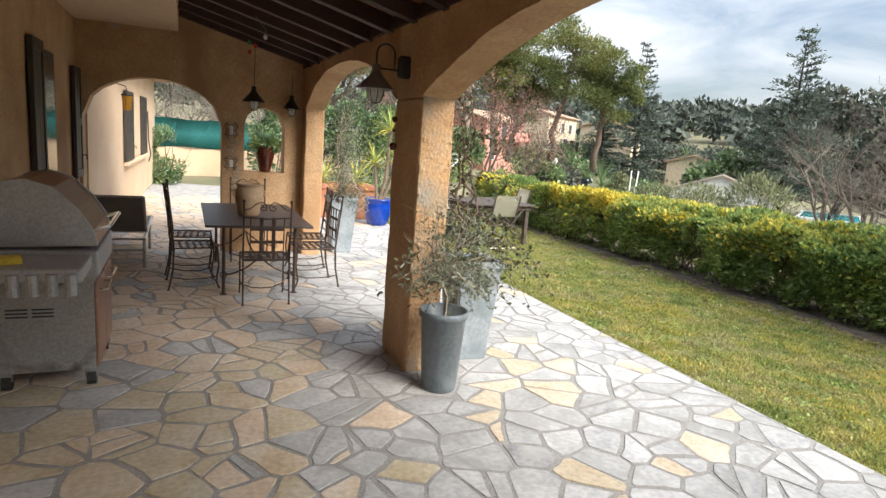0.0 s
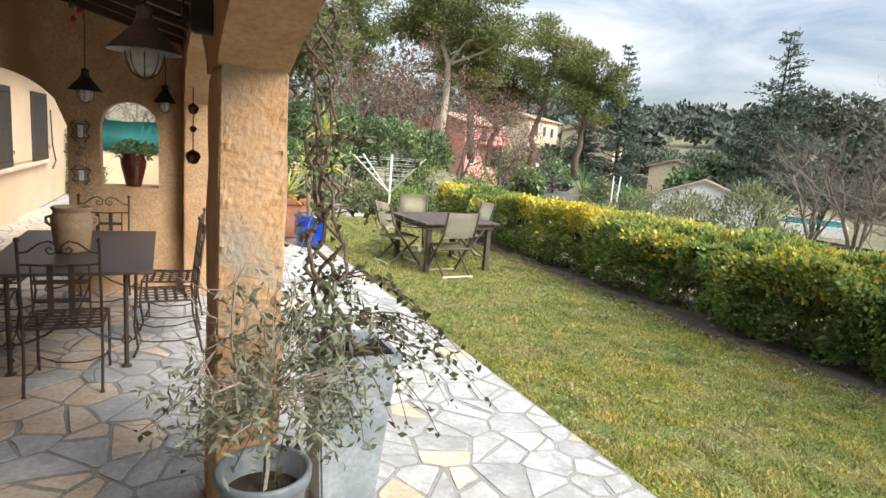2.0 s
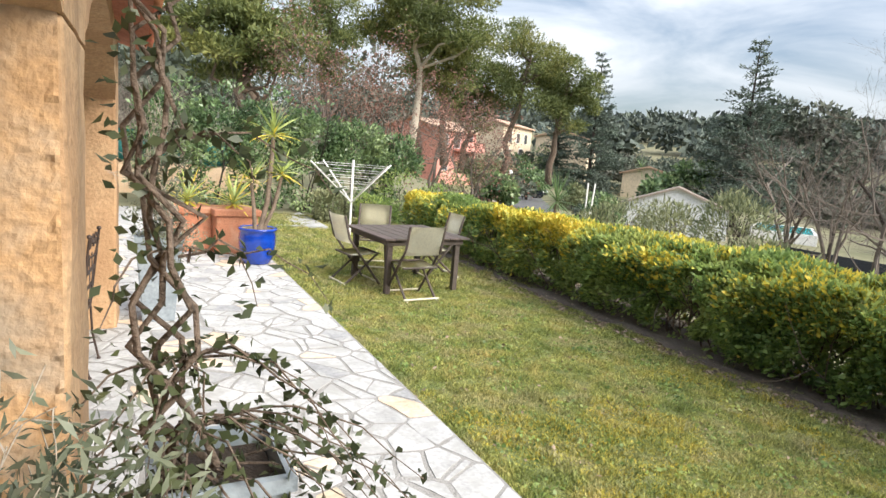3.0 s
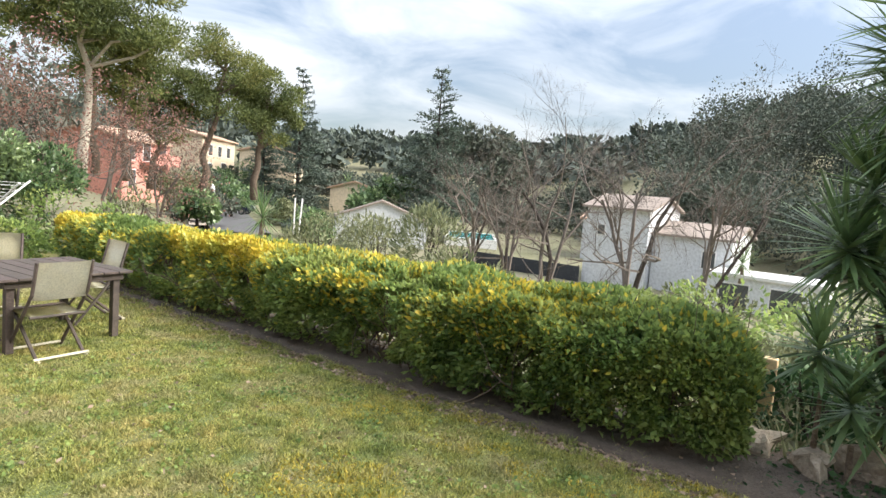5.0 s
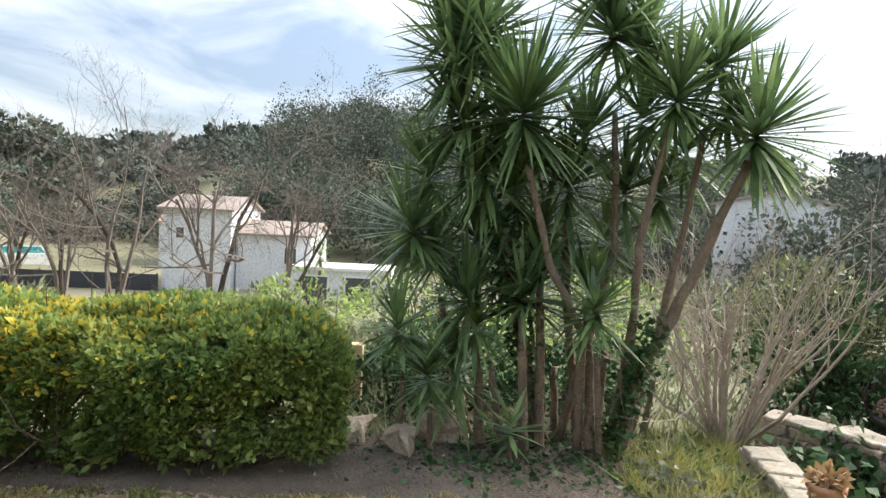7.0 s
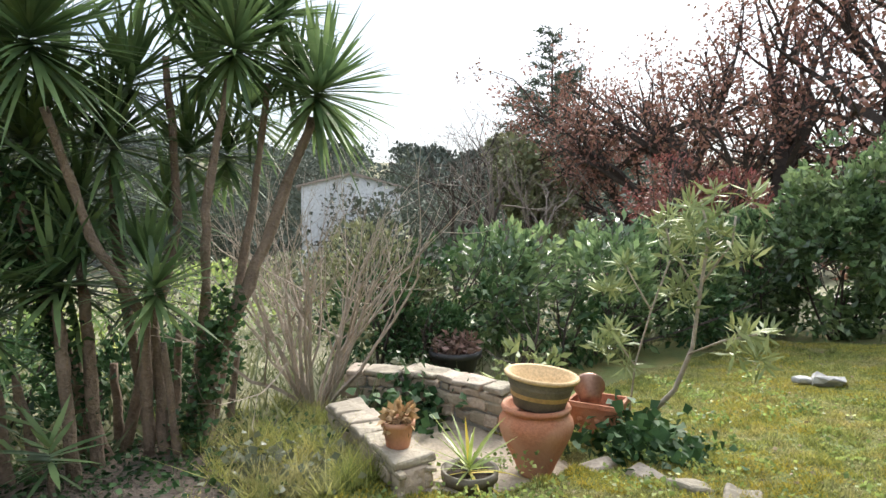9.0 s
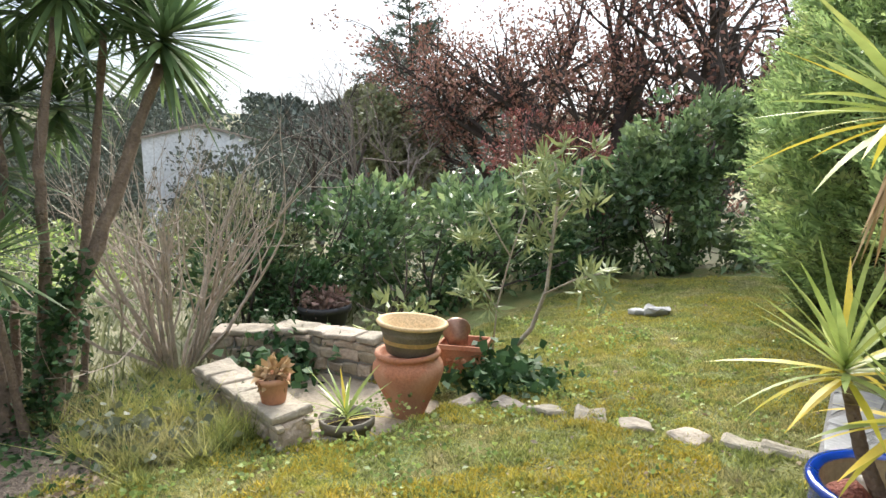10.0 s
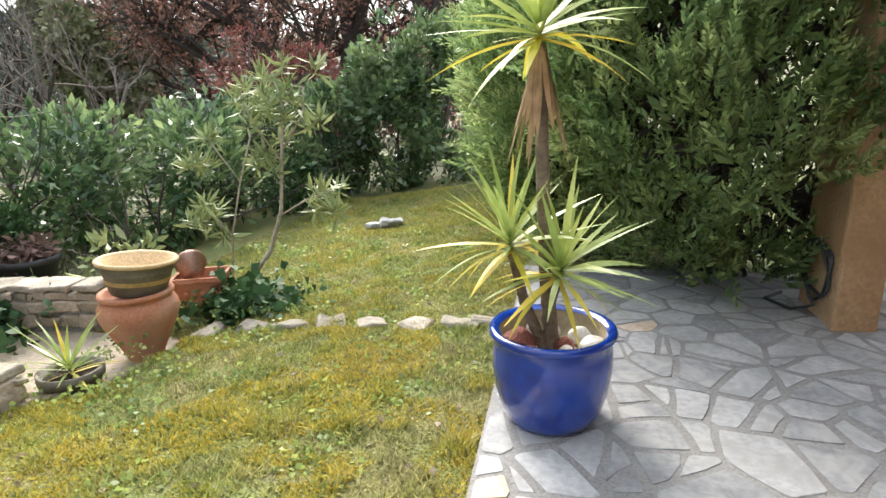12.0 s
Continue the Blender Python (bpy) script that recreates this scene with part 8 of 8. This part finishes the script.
car = thing("car", pose(36.3, 51.6, -1.86, 0, 0, -56), "dark blue hatchback parked on the lane", "car")
bm = bmesh.new()
prism(bm, [(-1.9, 0.32), (1.9, 0.32), (1.95, 0.7), (1.75, 0.85), (1.0, 0.95), (0.45, 1.4), (-1.2, 1.45), (-1.8, 1.0), (-1.95, 0.8)], "y", -0.82, 0.82)
part("body", bm, CAR_PAINT, car)
bm = bmesh.new()
prism(bm, [(0.93, 0.98), (0.42, 1.36), (-1.15, 1.40), (-1.6, 1.02)], "y", -0.83, 0.83)
part("windows", bm, PANE, car)
for sx in (-1.2, 1.2):
    for sy in (-0.75, 0.75):
        bm = bmesh.new()
        tube(bm, [(sx, sy - 0.1, 0.3), (sx, sy + 0.1, 0.3)], 0.31, 14)
        wheel = part("wheel", bm, RUBBER, car)
        bm = bmesh.new()
        tube(bm, [(sx, sy - 0.11, 0.3), (sx, sy + 0.11, 0.3)], 0.19, 12)
        part("rim", bm, CHROME, wheel)
for sy in (-0.6, 0.6):
    bm = bmesh.new()
    box(bm, (1.86, sy - 0.16, 0.62), (1.97, sy + 0.16, 0.74), 0.02)
    part("headlight", bm, WHITE_PAINT, car)
post = thing("street_lamp", pose(35.8, 54.1, -2.0), "white garden lamp post beside the lane", "lamp")
bm = bmesh.new()
tube(bm, [(0, 0, 0), (0, 0, 1.9)], [0.07, 0.05], 8)
part("pole", bm, WHITE_PAINT, post)
bm = bmesh.new()
lathe(bm, [(0, 1.85), (0.12, 1.9), (0.22, 2.2), (0.2, 2.45), (0.05, 2.7), (0, 2.72)], 10)
part("lantern", bm, WHITE_PAINT, post)
for i, (x, y) in enumerate([(27.7, 32.7), (27.95, 32.5)]):
    p2 = thing("utility_pole", pose(x, y, -1.9, 0, 4 * i, 0), "slim grey pole beyond the hedge", "pole", "slim grey poles")
    bm = bmesh.new()
    tube(bm, [(0, 0, -0.3), (0, 0, 2.5)], 0.05, 6)
    part("shaft", bm, WHITE_PAINT, p2)
make_yucca((21.9, 28.4, -1.4), [(21.9, 28.4, -0.9), (21.9, 28.4, -0.5)], 0.15, [((21.9, 28.4, -0.35), (0, 0, 1), 3.4)], 191, 0.62, 34, "broad spiky yucca beyond the hedge")
for i, (x, y) in enumerate([(41.6, 8.5), (56.8, 57.0)]):
    make_yucca((x, y, -3.9 + 2.0 * i), [(x, y, -2.5 + 2 * i), (x, y, -1.3 + 3 * i)], 0.16, [((x, y, -1.1 + 3 * i), (0, 0, 1), 2.8)], 192 + i, 0.62, 40, "small palm-like tree in a valley garden")

# rough growth on the bank beyond the hedge and yuccas
grass("wild_grass", 26000, (7.3, 16.0), (-7.0, 13.0), 195, LEAF_GREYGREEN, "rough grass on the bank beyond the hedge", (0.05, 0.28), -0.4, 0.012)
for i, (x, y, r, h) in enumerate([(9.3, 3.4, 0.7, 0.5), (10.2, 1.8, 0.9, 0.7), (12.5, 2.4, 1.1, 0.9), (13.2, 0.2, 1.1, 1.0), (14.0, 4.6, 1.2, 1.0), (10.8, 4.9, 0.8, 0.6), (12.4, -2.6, 1.1, 1.2), (15.5, -1.2, 1.3, 1.3), (15.0, -5.0, 1.3, 1.5), (17, 2.5, 1.4, 1.2), (18.5, -3.5, 1.5, 1.6), (12.0, -6.5, 1.2, 1.5), (19, 6, 1.5, 1.0), (22, 3, 1.8, 1.4), (24, -4, 2.0, 2.0), (27, 1, 2.0, 1.5), (26, -12, 2.5, 2.5), (31, -6, 2.5, 2.5), (35, -14, 3, 3)]):
    z = ground_z(x, y)
    leafy_shrub("wild_shrub", (x, y, z), [((x, y, z + h * 0.5), (r, r, h * 0.7))], 1500, 0.10 + 0.008 * (x - 9), (LEAF_GREYGREEN, LEAF_HEDGE, LEAF_FAR)[i % 3], 400 + i, "scrubby green shrub on the bank", "shrub", 3)

# ---- paving: irregular flagstones ----
def clip_cell(poly, px, py, qx, qy):
    """The part of a polygon nearer to p than to q."""
    mx, my, nx, ny = (px + qx) / 2, (py + qy) / 2, qx - px, qy - py
    out = []
    for (ax, ay), (bx, by) in zip(poly, poly[1:] + poly[:1]):
        da, db = (ax - mx) * nx + (ay - my) * ny, (bx - mx) * nx + (by - my) * ny
        if da <= 0:
            out.append((ax, ay))
        if da * db < 0:
            t = da / (da - db)
            out.append((ax + (bx - ax) * t, ay + (by - ay) * t))
    return out


def shrink_cell(poly, by):
    """The polygon with every side moved inwards."""
    n = len(poly)
    area = sum(poly[i][0] * poly[(i + 1) % n][1] - poly[(i + 1) % n][0] * poly[i][1] for i in range(n)) / 2
    if area < 0:
        poly = poly[::-1]
    out = poly
    for i in range(n):
        ax, ay = poly[i]
        bx, by2 = poly[(i + 1) % n]
        l = math.hypot(bx - ax, by2 - ay)
        if l < 1e-4:
            continue
        nx, ny = -(by2 - ay) / l, (bx - ax) / l
        ox, oy = ax + nx * by, ay + ny * by
        res = []
        for (cx, cy), (dx, dy) in zip(out, out[1:] + out[:1]):
            dc, dd = (cx - ox) * nx + (cy - oy) * ny, (dx - ox) * nx + (dy - oy) * ny
            if dc >= 0:
                res.append((cx, cy))
            if dc * dd < 0:
                t = dc / (dc - dd)
                res.append((cx + (dx - cx) * t, cy + (dy - cy) * t))
        out = res
        if len(out) < 3:
            return []
    return out


def split_cell(poly, rng, least):
    """A cell broken by straight cracks into sharper pieces."""
    n = len(poly)
    area = abs(sum(poly[i][0] * poly[(i + 1) % n][1] - poly[(i + 1) % n][0] * poly[i][1] for i in range(n))) / 2
    if area < least * rng.uniform(0.8, 3.2):
        return [poly]
    cx, cy = sum(v[0] for v in poly) / n, sum(v[1] for v in poly) / n
    cx, cy = cx + rng.normal() * 0.05, cy + rng.normal() * 0.05
    a = rng.uniform(0, math.pi)
    dx, dy = math.cos(a) * 0.1, math.sin(a) * 0.1
    halves = [clip_cell(poly, cx + dx, cy + dy, cx - dx, cy - dy), clip_cell(poly, cx - dx, cy - dy, cx + dx, cy + dy)]
    return [q for h in halves if len(h) >= 3 for q in split_cell(h, rng, least)]


def flag_cells(x0, x1, y0, y1, gap, seed):
    rng = np.random.default_rng(seed)
    A = np.full((1150, 2), 99.0)
    n = 0
    for _ in range(9000):
        p = rng.uniform((x0, y0), (x1 + 0.1, y1))
        g = gap * (0.18 + 0.95 * rng.random() ** 1.4)
        if ((A[:n] - p) ** 2).sum(1).min(initial=9) > g * g:
            A[n] = p
            n += 1
        if n >= 1150:
            break
    A = A[:n]
    pts = [tuple(q) for q in A]
    cells = []
    for i, (px, py) in enumerate(pts):
        poly = [(x0, y0), (x1 - 0.004, y0), (x1 - 0.004, y1), (x0, y1)]
        near = np.argsort(((A - A[i]) ** 2).sum(1))[1:22]
        for j in near:
            poly = clip_cell(poly, px, py, *pts[j])
            if len(poly) < 3:
                break
        if len(poly) >= 3:
            for q in split_cell(poly, rng, 0.042):
                cx, cy = sum(v[0] for v in q) / len(q), sum(v[1] for v in q) / len(q)
                cells.append(((cx, cy), q))
    return cells


def flag_mesh(rings, bm, c, lift, tilt):
    """One slab: sides, a worn edge and a slightly uneven face."""
    rng = random.Random(int(c[0] * 991 + c[1] * 7919))
    low = [bm.verts.new((x - c[0], y - c[1], -0.03)) for x, y in rings[0]]
    mid = [bm.verts.new((x - c[0], y - c[1], lift - 0.002)) for x, y in rings[0]]
    top = [bm.verts.new((x - c[0] - (x - c[0]) * 0.018, y - c[1] - (y - c[1]) * 0.018, lift + rng.uniform(-0.0015, 0.0015) + (x - c[0]) * tilt[0] + (y - c[1]) * tilt[1])) for x, y in rings[0]]
    n = len(low)
    for i in range(n):
        j = (i + 1) % n
        bm.faces.new((low[i], low[j], mid[j], mid[i])), bm.faces.new((mid[i], mid[j], top[j], top[i]))
    bm.faces.new(top)


def wobble(poly, seed):
    """A slightly broken outline: chipped corners and bowed sides."""
    out = []
    rng = random.Random(seed)
    n = len(poly)
    for i in range(n):
        (ax, ay), (bx, by) = poly[i], poly[(i + 1) % n]
        l = math.hypot(bx - ax, by - ay)
        if l < 0.03:
            out.append((ax, ay))
            continue
        cut = min(0.2, 0.006 / l + 0.015)
        out.append((ax + (bx - ax) * cut, ay + (by - ay) * cut))
        if l > 0.16:
            k = rng.uniform(-0.012, 0.012)
            t = rng.uniform(0.35, 0.65)
            out.append((ax + (bx - ax) * t - (by - ay) / l * k, ay + (by - ay) * t + (bx - ax) / l * k))
        out.append((bx + (ax - bx) * cut, by + (ay - by) * cut))
    return out


def lay_paving():
    cells = flag_cells(-1.65, EDGE_X, TER_Y0, TER_Y1, 0.50, 77)
    rng = random.Random(5)
    rest = {}
    count = 0
    for (c, poly) in sorted(cells, key=lambda q: abs(q[0][1] - 3.0) + 0.4 * abs(q[0][0] - 1.4)):
        p = shrink_cell(poly, rng.uniform(0.006, 0.02) if c[1] > 1.2 else rng.uniform(0.009, 0.026))
        if len(p) < 3:
            continue
        area = abs(sum(p[i][0] * p[(i + 1) % len(p)][1] - p[(i + 1) % len(p)][0] * p[i][1] for i in range(len(p)))) / 2
        if area < 0.002:
            continue
        p = wobble(p, int(c[0] * 100) + int(c[1] * 1000))
        ochre = 0.08 + 0.74 * smooth((0.75 - c[0] - 0.25 * max(0.0, 3.0 - c[1])) / 0.9)
        k = rng.random()
        if c[1] < 0.6:
            ochre *= 0.3
        # below y 1.2 extra grey slabs put the shade there into the stone colour
        m = STONE_OCHRE if k < ochre else (STONE_GREY if k > (0.9 if c[0] > 1.1 and c[1] > 1.5 else 0.95 if c[1] > 1.2 else 0.6) else STONE_WHITE)
        lift, tilt = rng.uniform(-0.0015, 0.002), (rng.uniform(-0.003, 0.003), rng.uniform(-0.003, 0.003))
        bm = bmesh.new()
        flag_mesh([p], bm, c, lift, tilt)
        if count < 300:
            ob = part("flagstone", bm, m, TERRACE)
            ob.location = (c[0], c[1], 0)
            count += 1
        else:
            bmesh.ops.translate(bm, verts=bm.verts, vec=(c[0], c[1], 0))
            me = bpy.data.meshes.new("slab")
            bm.to_mesh(me), bm.free()
            rest.setdefault(m.name, (m, []))[1].append(me)
    for m, ms in rest.values():
        bm = bmesh.new()
        for me in ms:
            bm.from_mesh(me)
            bpy.data.meshes.remove(me)
        part("flagstones", bm, m, TERRACE)["kind"] = "stuff"


lay_paving()
